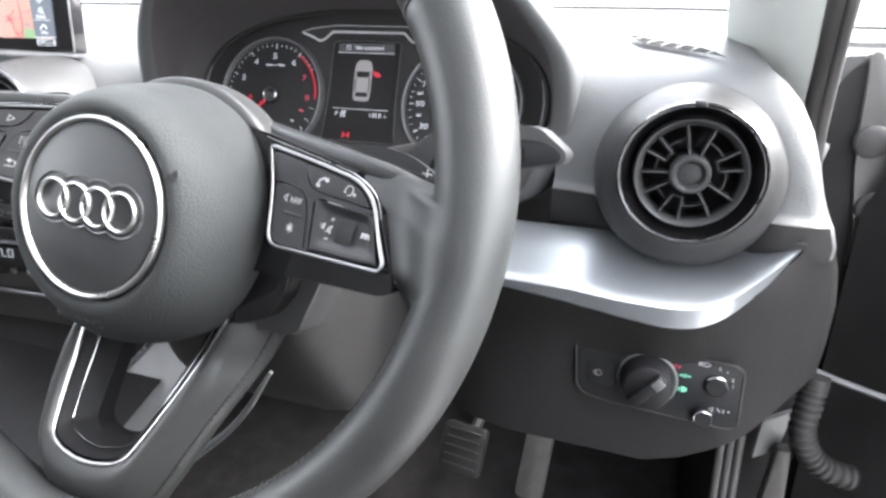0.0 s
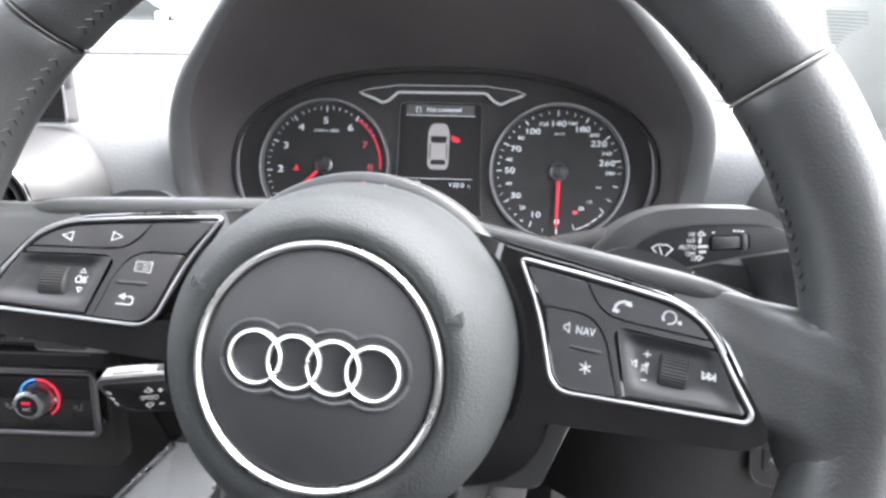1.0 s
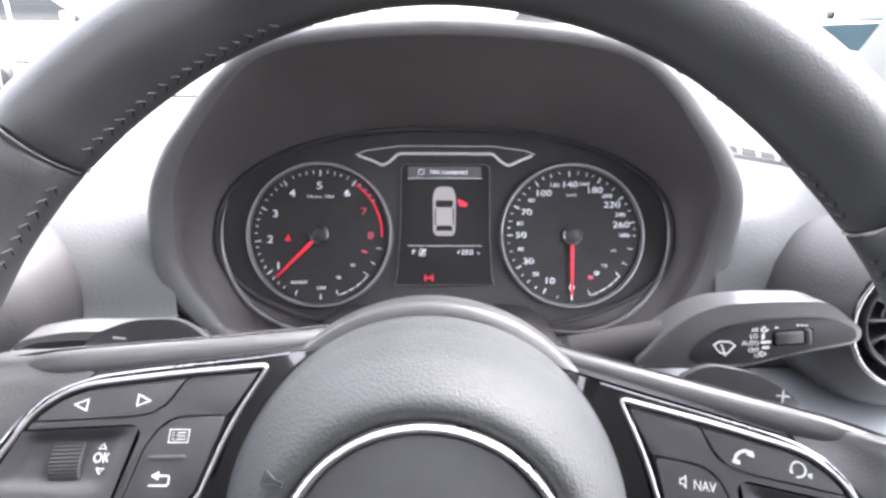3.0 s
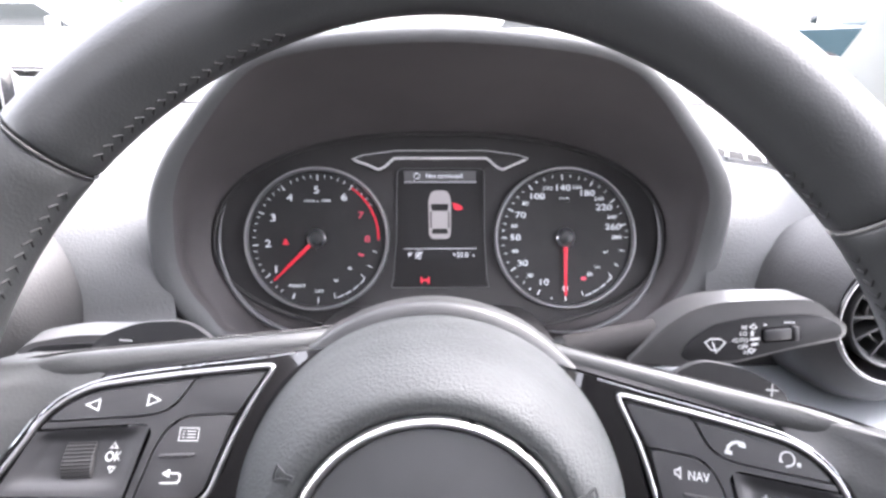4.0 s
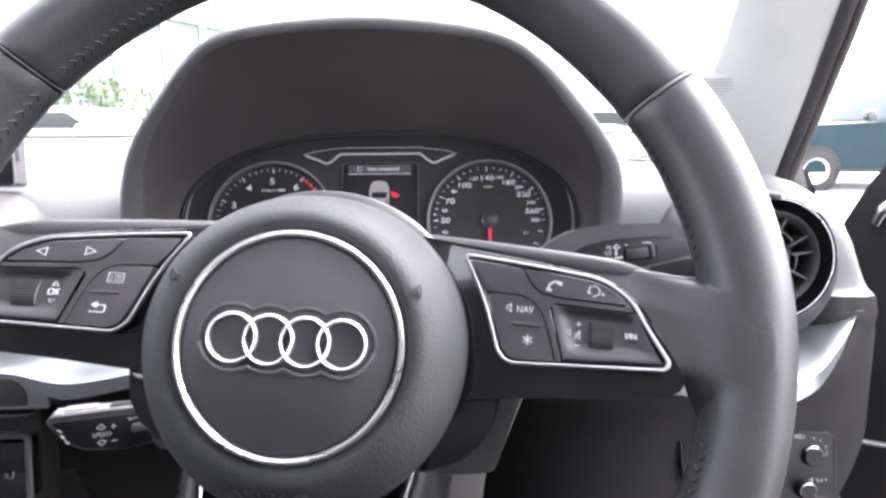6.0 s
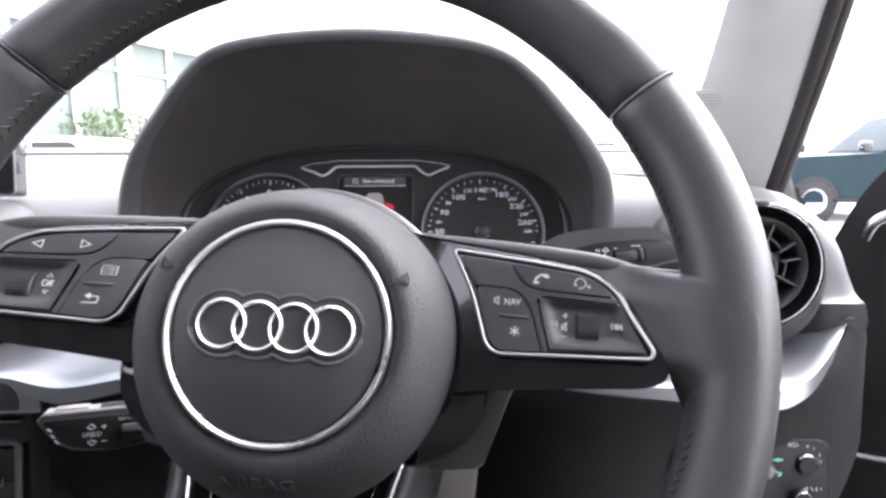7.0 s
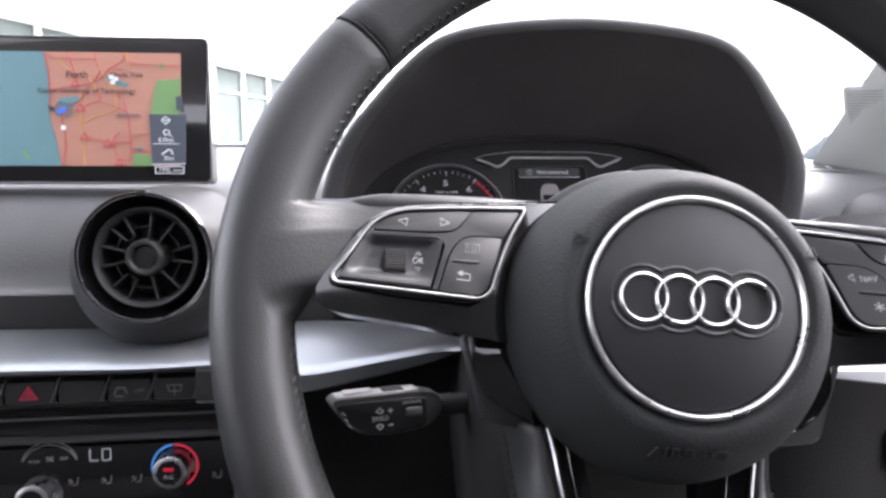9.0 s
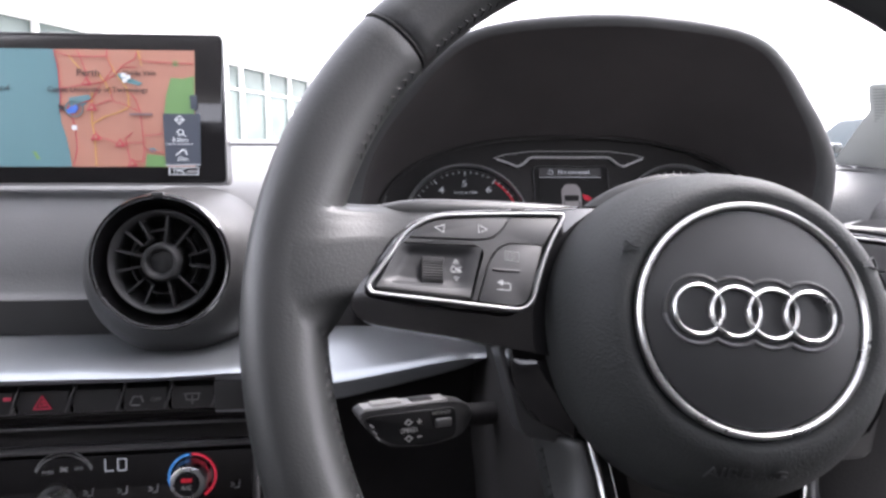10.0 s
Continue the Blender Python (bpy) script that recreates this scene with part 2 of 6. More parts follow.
def strokes(lines, width, front, back, bm=None):
    """Thin bars along polylines in the x, y plane: icons, marks, lines."""
    bm = bm or bmesh.new()
    for line in lines:
        for (x0, y0), (x1, y1) in zip(line, line[1:]):
            d = Vector((x1 - x0, y1 - y0))
            if d.length < 1e-7:
                continue
            d.normalize()
            e, s = d * width * 0.5, Vector((-d.y, d.x)) * width * 0.5
            a, b = Vector((x0, y0)) - e, Vector((x1, y1)) + e
            plate([tuple(a - s), tuple(b - s), tuple(b + s), tuple(a + s)], front, back, bm=bm)
    return bm


def arc(cx, cy, r, a0, a1, n=16):
    return [(cx + r * math.cos(radians(a0 + (a1 - a0) * i / n)), cy + r * math.sin(radians(a0 + (a1 - a0) * i / n))) for i in range(n + 1)]


def lettering(text, size, x, y, front, depth=0.0002, turn=0.0, wide=1.0, bm=None):
    """Raised letters, centred on x, y, with capitals about size high."""
    curve = bpy.data.curves.new("letters", "FONT")
    curve.body, curve.size, curve.extrude = text, size * 1.38, depth / 2
    curve.align_x, curve.align_y, curve.resolution_u = "CENTER", "CENTER", 3
    ob = bpy.data.objects.new("letters", curve)
    scene.collection.objects.link(ob)
    me = bpy.data.meshes.new_from_object(ob.evaluated_get(bpy.context.evaluated_depsgraph_get()))
    bpy.data.objects.remove(ob)
    bpy.data.curves.remove(curve)
    me.transform(Matrix.Translation((x, y, front - depth / 2)) @ pose(0, 0, 0, 0, 0, turn) @ Matrix.Diagonal((wide, 1, 1, 1)))
    bm = bm or bmesh.new()
    bm.from_mesh(me)
    bpy.data.meshes.remove(me)
    return bm


def smoothed(points, steps=6, closed=False):
    """A smooth curve through points."""
    pts = [Vector(p) for p in points]
    n, out = len(pts), []
    for i in range(n if closed else n - 1):
        p0 = pts[i - 1] if closed or i else pts[0]
        p1, p2 = pts[i], pts[(i + 1) % n]
        p3 = pts[(i + 2) % n] if closed or i + 2 < n else pts[-1]
        for k in range(steps):
            t = k / steps
            out.append(0.5 * ((2 * p1) + (p2 - p0) * t + (2 * p0 - 5 * p1 + 4 * p2 - p3) * t * t + (3 * p1 - p0 - 3 * p2 + p3) * t ** 3))
    if not closed:
        out.append(pts[-1])
    return out


def table(x, rows):
    """Straight-line reading of rows of x and values."""
    for (a, *va), (b, *vb) in zip(rows, rows[1:]):
        if x <= b:
            t = max(0.0, min(1.0, (x - a) / (b - a)))
            return [p + (q - p) * t for p, q in zip(va, vb)]
    return list(rows[-1][1:])


# ---- the steering wheel ----
RIM = [(-75, 0.1605, 0.0136), (-45, 0.1567, 0.0139), (-15, 0.1576, 0.0148), (15, 0.1583, 0.0162), (45, 0.1589, 0.0168), (75, 0.1621, 0.0148), (105, 0.1653, 0.0146),
       (135, 0.1669, 0.0160), (165, 0.1689, 0.0162), (195, 0.1702, 0.0154), (225, 0.1722, 0.0142), (255, 0.1672, 0.0136), (285, 0.1605, 0.0136)]


def rim_size(a):
    """The rim's radius about its middle and its half width, eased between the rows of RIM."""
    a = (a + 75) % 360 - 75
    for (a0, r0, w0), (a1, r1, w1) in zip(RIM, RIM[1:]):
        if a <= a1:
            t = (a - a0) / (a1 - a0)
            t = t * t * (3 - 2 * t) * 0.45 + 0.55 * t
            return r0 + (r1 - r0) * t, w0 + (w1 - w0) * t


def rim_point(a, phi, scale=1.0):
    """A point on the rim's skin: a goes round the wheel, phi round the tube (0 outside, 90 towards the driver)."""
    r0, w = rim_size(a)
    ca, sa = math.cos(radians(a)), math.sin(radians(a))
    r = r0 + w * scale * math.cos(radians(phi))
    lean = 0.020 * r0 * ca - 0.097 * r0 * sa
    return (0.0069 + r * ca, 0.0113 + r * sa, -0.0210 + lean + 0.0163 * scale * math.sin(radians(phi)))


def rim_section(a0, a1):
    stops = [a0, a0 + 0.25, a0 + 0.7]
    n = max(6, int((a1 - a0) / 2.2))
    stops += [a0 + 0.7 + (a1 - a0 - 1.4) * i / n for i in range(1, n)] + [a1 - 0.7, a1 - 0.25, a1]
    rings = []
    for i, a in enumerate(stops):
        k = {0: 0.90, 1: 0.965}.get(min(i, len(stops) - 1 - i), 1.0)
        rings.append([rim_point(a, 360 * j / 28, k) for j in range(28)])
    return loft(rings, cap=True)


def pod_lift(bm):
    """Lays a flat thing on the spokes, which rise from the hub to the rim, lean back at the top and turn under at the bottom."""
    for v in bm.verts:
        x, y = v.co.x, v.co.y
        v.co.x = 0.993 * x + 0.001
        v.co.y = y - (0.0009 if x < 0 else 0.0020)
        v.co.z += -0.0400 + 0.21 * abs(x) - 0.30 * max(0.0, y) + 0.55 * min(0.0, y + 0.002)
    return bm


def mirrored(outline, side):
    return [(side * x, y) for x, y in outline]


def spoke_web(side):
    """The leather that runs from a button pod into the rim, hollowed at its top and bottom."""
    edge = [(0.1480, -0.0160), (0.1425, -0.0085), (0.1375, 0.0010), (0.1312, 0.0150), (0.1275, 0.0225), (0.1232, 0.0268), (0.1180, 0.0316), (0.1110, 0.0348)]
    ends = [-13.5, -9.5, -6.0, -2.5, 1.5, 4.3, 6.8, 8.8]
    turn = [165, 128, 104, 90, 90, 104, 136, 188]
    rows = []
    for k in range(29):
        s = k / 28 * 7
        i = min(6, int(s))
        f = s - i
        u, v = (edge[i][q] + (edge[i + 1][q] - edge[i][q]) * f for q in (0, 1))
        a, phi = ends[i] + (ends[i + 1] - ends[i]) * f, turn[i] + (turn[i + 1] - turn[i]) * f
        back = max(0.0, min(1.0, (s - 4.0) / 3.0))
        p0 = Vector((0.993 * u + side * 0.001, v - (0.0009 if side < 0 else 0.0020), -0.0426 + 0.21 * u - 0.30 * max(0.0, v) - 0.0010 * back * back - 0.0120 * max(0.0, 1 - s / 2.2) ** 1.5))
        rim = [Vector(rim_point(a if side > 0 else 180 - a, q, 1.0015)) for q in (phi, phi + 12)]
        under = [Vector(rim_point(a if side > 0 else 180 - a, phi - 7, 0.9985)), Vector(rim_point(a if side > 0 else 180 - a, phi - 18, 0.985))]
        for q in rim + under:
            q.x *= side
        p3 = rim[0]
        up = max(0.0, (s - 4) / 3)
        inward = (rim[1] - rim[0]).normalized().lerp(Vector((-1, 0, -0.15)), up * up).normalized()
        gap = (p3 - p0).length
        p1 = p0 + Vector((1, 0.50 * up * up, 0.28 - 0.70 * up)).normalized() * gap * 0.42
        p2 = p3 + inward * gap * 0.40
        row = []
        for j in range(19):
            t = j / 18
            row.append(p0 * (1 - t) ** 3 + p1 * (3 * t * (1 - t) ** 2) + p2 * (3 * t * t * (1 - t)) + p3 * t ** 3)
        rows.append(row + under)
    for last, sign in ((rows[-1], 1),):
        extra = []
        for out, down in ((0.0008, 0.0006), (0.0014, 0.0022), (0.0018, 0.0055), (0.0018, 0.0125), (0.0006, 0.0240)):
            ring = []
            for j, p in enumerate(last):
                d = last[min(j + 1, 20)] - last[max(j - 1, 0)]
                n = Vector((-d.y, d.x, 0)).normalized() * sign
                ring.append(p + n * out - Vector((0, 0, down)))
            extra.append(ring)
        rows = rows + extra
    return loft([[Vector((side * p.x, p.y, p.z)) for p in row] for row in rows], closed=False)


def steering_wheel():
    wheel = thing("steering_wheel", "black leather sports steering wheel with chrome-edged button pods", "steering wheel", WHEEL)
    for a0, a1 in ((37.5, 145.4), (145.6, 242), (242.2, 297.8), (298, 397.3)):
        part("rim_section", rim_section(a0, a1), LEATHER, wheel, angle=60)
    # hand stitching along the inside of the rim
    bm = bmesh.new()
    for a0, a1 in ((116, 143.5), (148, 165), (188, 240), (300, 346), (372, 395), (400, 408)):
        n = int((a1 - a0) / 1.55)
        for i in range(n):
            a = a0 + (a1 - a0) * i / n
            line = 176 if a > 360 else 165
            for side in (-1, 1):
                p, q = Vector(rim_point(a, line, 1.005)), Vector(rim_point(a + 0.75, line + side * 7.5, 1.010))
                tube([p, (p + q) / 2 + (q - p).cross(Vector((0, 0, 1))) * 0.02, q], [0.00036, 0.00042, 0.0003], 5, bm=bm)
    tagged(part("stitching", bm, THREAD, wheel, "dark cross stitching"), kind="stuff")
    for a, mt in ((37.4, SEAM), (145.5, THREAD)):
        ring = [rim_point(a, 360 * j / 28, 0.985) for j in range(28)]
        part("seam", tube(ring, 0.0006, 6, closed=True), mt, wheel)

    # airbag cover with its ring and emblem
    prof = [(0, -0.0010), (0.034, -0.0011), (0.0366, -0.0016), (0.0384, -0.0022), (0.0402, -0.0018), (0.0418, -0.0002), (0.0436, 0.0006), (0.0468, 0.0), (0.0500, -0.0026), (0.0530, -0.0062), (0.0560, -0.0108),
            (0.0590, -0.0172), (0.0612, -0.0246), (0.0626, -0.033), (0.0630, -0.042), (0.0617, -0.051), (0.05, -0.056)]
    smooth_prof = [(p.x, p.y) for p in smoothed([(r, z) for r, z in prof], 3)]
    bm = lathe(smooth_prof, 96)
    for v in bm.verts:
        k = min(1.0, max(0.0, (math.hypot(v.co.x, v.co.y) - 0.044) / 0.014))
        high = v.co.y / 0.062
        drop = table(v.co.z, [(-0.056, 0.0012), (-0.042, 0.0018), (-0.030, 0.0032), (-0.012, 0.0034), (0.0, 0.0030)])[0] * high if high > 0 else -0.0036 * high
        v.co.x -= 0.0008
        v.co.y -= 0.0011 + drop * k
    cover = part("airbag_cover", bm, PAD, wheel, "domed grained black airbag cover", angle=60)
    arch = [radians(12 + 156 * k / 40) for k in range(41)]
    rows = [[(r * math.cos(a) - 0.0008, r * math.sin(a) - 0.0012, z) for a in arch] for r, z in ((0.0618, -0.046), (0.0646, -0.0470), (0.0656, -0.0485), (0.0662, -0.0520), (0.0664, -0.064))]
    part("hub_collar", loft(rows, closed=False), VENT, cover, "black collar behind the cover", angle=60)
    hub = Matrix.Translation((-0.0007, -0.0011, 0.0024))
    part("hub_disc", lathe([(0, -0.0012), (0.0356, -0.0013), (0.0368, -0.0019), (0.0370, -0.003)], 96), PAD_FLAT, cover, "smooth satin black disc", m=hub)
    part("chrome_ring", lathe([(0.0371, -0.0034), (0.0373, -0.0018), (0.0378, -0.0010), (0.0384, -0.0003), (0.0391, -0.0003), (0.0397, -0.0009), (0.0400, -0.0018), (0.0401, -0.0034)], 128), EMBLEM, cover, "polished chrome ring", m=hub)
    ring_x = (-0.0189, -0.0063, 0.0063, 0.0189)
    badge = Matrix.Translation((-0.0011, 0.0002, 0.0036))
    for i, x in enumerate(ring_x):
        bm = lathe([(0.0075, -0.0026), (0.0075, -0.0014), (0.0078, -0.0007), (0.0082, -0.0004), (0.0086, -0.0007), (0.0090, -0.0013), (0.0090, -0.0026)], 72)
        part("emblem_ring", bm, EMBLEM, cover, "chrome emblem ring", m=badge @ Matrix.Translation((x, 0, 0.00012 * (i % 2))))
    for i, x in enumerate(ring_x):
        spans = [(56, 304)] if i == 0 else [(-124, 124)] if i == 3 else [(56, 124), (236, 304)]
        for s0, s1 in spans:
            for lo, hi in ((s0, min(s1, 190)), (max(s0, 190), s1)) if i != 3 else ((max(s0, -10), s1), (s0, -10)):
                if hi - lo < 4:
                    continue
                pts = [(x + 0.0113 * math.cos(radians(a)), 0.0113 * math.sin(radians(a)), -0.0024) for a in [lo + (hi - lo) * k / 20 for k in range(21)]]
                # The lower arcs get a paler grey that paints in the border's highlight.
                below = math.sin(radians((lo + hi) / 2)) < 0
                part("emblem_border", tube(pts, 0.0008, 8, flat=0.9), CRESCENT if below else PAD_FLAT, cover, "emblem border arc with its highlight painted grey" if below else "", m=badge)
    part("embossed_letters", lettering("AIRBAG", 0.0044, 0.0, -0.0505, 0.0, 0.0006, wide=1.3), PAD_FLAT, cover, "embossed word",
         m=Matrix.Translation((-0.003, -0.0020, -0.0022)) @ Matrix.Translation((0, -0.0505, 0)) @ pose(0, 0, 0, 36) @ Matrix.Translation((0, 0.0505, 0)))
    for side in (-1, 1):
        horn = [[(-0.0030, -0.0006), (-0.0030, 0.0006), (-0.0008, 0.0006), (0.0022, 0.0021)], [(-0.0008, -0.0006), (0.0022, -0.0021)], [(-0.0030, -0.0006), (-0.0008, -0.0006)], [(0.0022, -0.0021), (0.0026, 0.0), (0.0022, 0.0021)]]
        m = pose(-0.0424 if side < 0 else 0.0408, 0.0200, 0.0003) @ pose(0, 0, 0, -6) @ pose(0, 0, 0, 0, side * 11) @ pose(0, 0, 0, 0, 0, 12 if side > 0 else 168)
        part("horn_symbol", strokes(horn, 0.00036, 0.0003, -0.0006), PAD_FLAT, cover, m=m)

    # the two side spokes with their button pods
    for side in (-1, 1):
        body = [(0.040, 0.0475), (0.0620, 0.0438), (0.0850, 0.0404), (0.1050, 0.0368), (0.1165, 0.0326), (0.1240, 0.0265), (0.1300, 0.0152), (0.1375, 0.0020), (0.1400, -0.0060), (0.1330, -0.0100), (0.0980, -0.0128), (0.0640, -0.0165), (0.0450, -0.0200)]
        spoke = part("spoke", pod_lift(plate(mirrored(rounded(body, [0.001, 0.01, 0.01, 0.01, 0.008, 0.008, 0.008, 0.006, 0.004, 0.006, 0.006, 0.006, 0.006]), side), -0.0010, -0.024, 0.0016)), PIANO, wheel, "gloss black spoke panel")
        # leather roll along the top that runs into the rim
        ridge = [(0.0380, 0.0505, -0.0655), (0.0470, 0.0493, -0.0610), (0.0690, 0.0467, -0.0515), (0.0930, 0.0437, -0.0425), (0.1130, 0.0411, -0.0370), (0.1240, 0.0392, -0.0360), (0.1340, 0.0368, -0.0362), (0.1440, 0.0340, -0.0366), (0.1560, 0.0305, -0.0370)]
        path = smoothed([(side * x, y - 0.0046, z + 0.0005) for x, y, z in ridge], 6)
        bm = tube(path, [0.0050 - 0.0014 * max(0.0, (k - 28) / 20) for k in range(len(path))], 16)
        roll = part("spoke_roll", bm, LEATHER, spoke, "rolled leather edge", angle=60)
        crest = [p + Vector((0, 0.0049, -0.0018)) for p in path]
        bm = bmesh.new()
        for i in range(1, len(crest) - 4):
            p, q = crest[i], crest[i + 1]
            for f in (0.0, 0.34, 0.67):
                a = p.lerp(q, f)
                tube([a, a + Vector((side * 0.0008, 0.0004, 0.0006)), a + Vector((side * 0.0016, 0.0, 0.0001))], 0.00032, 5, bm=bm)
        tagged(part("stitching", bm, THREAD, roll, "dark stitching along the roll"), kind="stuff")
        # black slope from the panel back to the roll
        front = smoothed([(side * x, y, z) for x, y, z in ((0.0400, 0.0465, -0.0455), (0.0620, 0.0428, -0.0400), (0.0850, 0.0390, -0.0345), (0.0980, 0.0366, -0.0315), (0.1080, 0.0346, -0.0296))], 5)
        rear = smoothed([(side * x, y, z) for x, y, z in ((0.0400, 0.0462, -0.0600), (0.0620, 0.0435, -0.0495), (0.0850, 0.0405, -0.0410), (0.0980, 0.0388, -0.0372), (0.1080, 0.0372, -0.0342))], 5)
        part("spoke_top", loft([front, [p.lerp(q, 0.5) - Vector((0, 0.0010, 0)) for p, q in zip(front, rear)], rear], closed=False), FACE, spoke, "black upper slope")
        # A thin satin tube paints in the highlight along the gloss panel's edge.
        edge = smoothed([(0.1262, 0.0200), (0.1232, 0.0258), (0.1190, 0.0302), (0.1120, 0.0340), (0.1040, 0.0364), (0.0850, 0.0397), (0.0640, 0.0429), (0.0520, 0.0450)], 5)
        part("panel_edge", pod_lift(tube([(side * p.x, p.y, -0.0009) for p in edge], 0.00028, 6)), SATIN, spoke, "fine bright line for the highlight on the panel edge")
        part("spoke_web", spoke_web(side), LEATHER, spoke, "leather web joining the rim", angle=70)
        frame_line = [(0.0575, 0.0413), (0.0860, 0.0377), (0.1118, 0.0334), (0.1218, 0.0262), (0.1272, 0.0147), (0.1336, 0.0036), (0.1322, 0.0007), (0.0765, -0.0009), (0.0722, 0.0026), (0.0664, 0.0235)]
        loop = rounded(frame_line, [0.0028, 0.02, 0.011, 0.010, 0.012, 0.0026, 0.003, 0.0045, 0.008, 0.02], 6)
        part("pod_frame", pod_lift(tube([(side * x, y, 0.0004) for x, y in loop], 0.00085, 10, closed=True, flat=1.3)), POD_TRIM, spoke, "thin chrome frame", angle=60)
        base = inset(loop, 0.0008)
        pod = part("button_pod", pod_lift(plate(mirrored(base, side), -0.0030, -0.0060, 0.0004)), PIANO, spoke, "black pod of wheel buttons")

        def button(name, pts, radius, lift, ease, label=""):
            bm = plate(mirrored(rounded(pts, radius, 4), side), lift, -0.0045, ease, segments=3)
            return part(name, pod_lift(bm), BUTTON, pod, label)

        button("pod_field", [(0.0604, 0.0388), (0.0812, 0.0362), (0.0850, 0.0292), (0.0886, 0.0262), (0.0950, 0.0248), (0.1216, 0.0228), (0.1224, 0.0210), (0.0940, 0.0230), (0.0917, 0.0214), (0.0917, 0.0192), (0.0958, 0.0010), (0.0938, 0.0010), (0.0900, 0.0170), (0.0866, 0.0230), (0.0818, 0.0256), (0.0708, 0.0264), (0.0676, 0.0262)],
               [0.0015, 0.001, 0.004, 0.003, 0.002, 0.0005, 0.0005, 0.0015, 0.0015, 0.001, 0.0003, 0.0003, 0.004, 0.003, 0.002, 0.001, 0.0005], 0.0009, 0.0003, "fixed field between the buttons")
        button("button", [(0.0818, 0.0360), (0.0975, 0.0338), (0.1095, 0.0316), (0.1160, 0.0284), (0.1206, 0.0236), (0.0952, 0.0254), (0.0890, 0.0267), (0.0857, 0.0295)], [0.001, 0.01, 0.008, 0.006, 0.001, 0.002, 0.003, 0.004], 0.0014, 0.0010)
        button("button", [(0.0682, 0.0254), (0.0708, 0.0258), (0.0816, 0.0250), (0.0859, 0.0226), (0.0893, 0.0170), (0.0931, 0.0010), (0.0785, 0.0006), (0.0748, 0.0022), (0.0730, 0.0066)], [0.001, 0.001, 0.003, 0.003, 0.004, 0.0005, 0.003, 0.003, 0.004], 0.0013, 0.0006)
        # scooped surround of the scroll wheel: a steep drop under its upper lip, a bright lower lip
        rows = []
        for k in range(21):
            q = k / 20
            x0, x1 = 0.0924 + 0.0042 * q, 0.1232 + 0.0078 * q
            y0, y1 = 0.0224 - 0.0212 * q, 0.0204 - 0.0182 * q
            deep = table(q, [(0, 0.0), (0.04, -0.0002), (0.10, -0.0014), (0.20, -0.0024), (0.45, -0.0028), (0.72, -0.0026), (0.80, -0.0014), (0.86, 0.0), (0.95, 0.0002), (1, -0.0010)])[0]
            row = []
            for c in range(23):
                e = c / 22
                fade = max(0.0, min(1.0, e / 0.22, (1 - e) / 0.16))
                fade = fade * fade * (3 - 2 * fade)
                row.append(Vector((side * (x0 + (x1 - x0) * e), y0 + (y1 - y0) * e, 0.0010 + deep * (fade if q < 0.9 else 1.0))))
            rows.append(row)
        part("scroll_bezel", pod_lift(loft(rows, closed=False)), BUTTON, pod, "scooped surround of the scroll wheel", angle=60)
        # ribbed scroll wheel
        n, ring_rows = 96, []
        for x in (-0.0043, -0.0039, 0.0039, 0.0043):
            rr = 0.0078 if abs(x) < 0.004 else 0.0072
            ring_rows.append([(x, (rr + (0.00016 if k % 2 else -0.00016)) * math.cos(2 * math.pi * k / n), (rr + (0.00016 if k % 2 else -0.00016)) * math.sin(2 * math.pi * k / n)) for k in range(n)])
        bm = loft(ring_rows, cap=True)
        bm.transform(Matrix.Translation((side * 0.1109, 0.0116, -0.0072)) @ pose(0, 0, 0, 0, 0, -3 * side))
        part("scroll_wheel", pod_lift(bm), SCROLL, pod, "ribbed scroll wheel", smooth=False)
        part("scroll_slot", pod_lift(plate(mirrored(rounded([(0.1058, 0.0174), (0.1158, 0.0170), (0.1164, 0.0056), (0.1064, 0.0060)], 0.0006, 2), side), -0.0022, -0.0060)), FACE, pod, "dark slot of the scroll wheel")

        def print_on(bm, label=""):
            return part("printed_symbol", pod_lift(bm), PRINT, pod, label, smooth=False)

        h, hb, hs = 0.00155, 0.0010, -0.0014
        tri_l = [(-0.0021, 0), (0.0014, 0.0016), (0.0014, -0.0016), (-0.0021, 0)]

        def at(lines, x, y, k=1.0, flip=1):
            return [[(x + flip * k * px, y + k * py) for px, py in line] for line in lines]

        if side < 0:
            print_on(strokes(at([tri_l], -0.1090, 0.0283), 0.00028, h, hb))
            print_on(strokes(at([tri_l], -0.0926, 0.0299, flip=-1), 0.00028, h, hb))
            sq = [[(-0.0024, -0.0016), (0.0024, -0.0016), (0.0024, 0.0016), (-0.0024, 0.0016), (-0.0024, -0.0016)]] + [[(-0.0004, q), (0.0016, q)] for q in (-0.0008, 0.0, 0.0008)] + [[(-0.0016, q), (-0.0012, q)] for q in (-0.0008, 0.0, 0.0008)]
            print_on(strokes(at(sq, -0.0805, 0.0200, 1.15), 0.00018, h - 0.0001, hb))
            back = [[(0.0022, -0.0016), (0.0026, -0.0010), (0.0026, 0.0006), (0.0020, 0.0011), (-0.0008, 0.0011)], [(-0.0006, 0.0020), (-0.0022, 0.0011), (-0.0006, 0.0002), (-0.0006, 0.0020)], [(-0.0006, 0.0014), (-0.0016, 0.0011), (-0.0006, 0.0008)], [(-0.0026, -0.0016), (0.0022, -0.0016)]]
            print_on(strokes(at(back, -0.0837, 0.0078), 0.00036, h - 0.0001, hb))
            print_on(lettering("OK", 0.0029, -0.1020, 0.0126, hs, wide=0.78))
            up = [[(-0.0010, 0), (0.0010, 0), (0, 0.0015), (-0.0010, 0)]]
            print_on(strokes(at(up, -0.1022, 0.0152), 0.00019, hs, hs - 0.001))
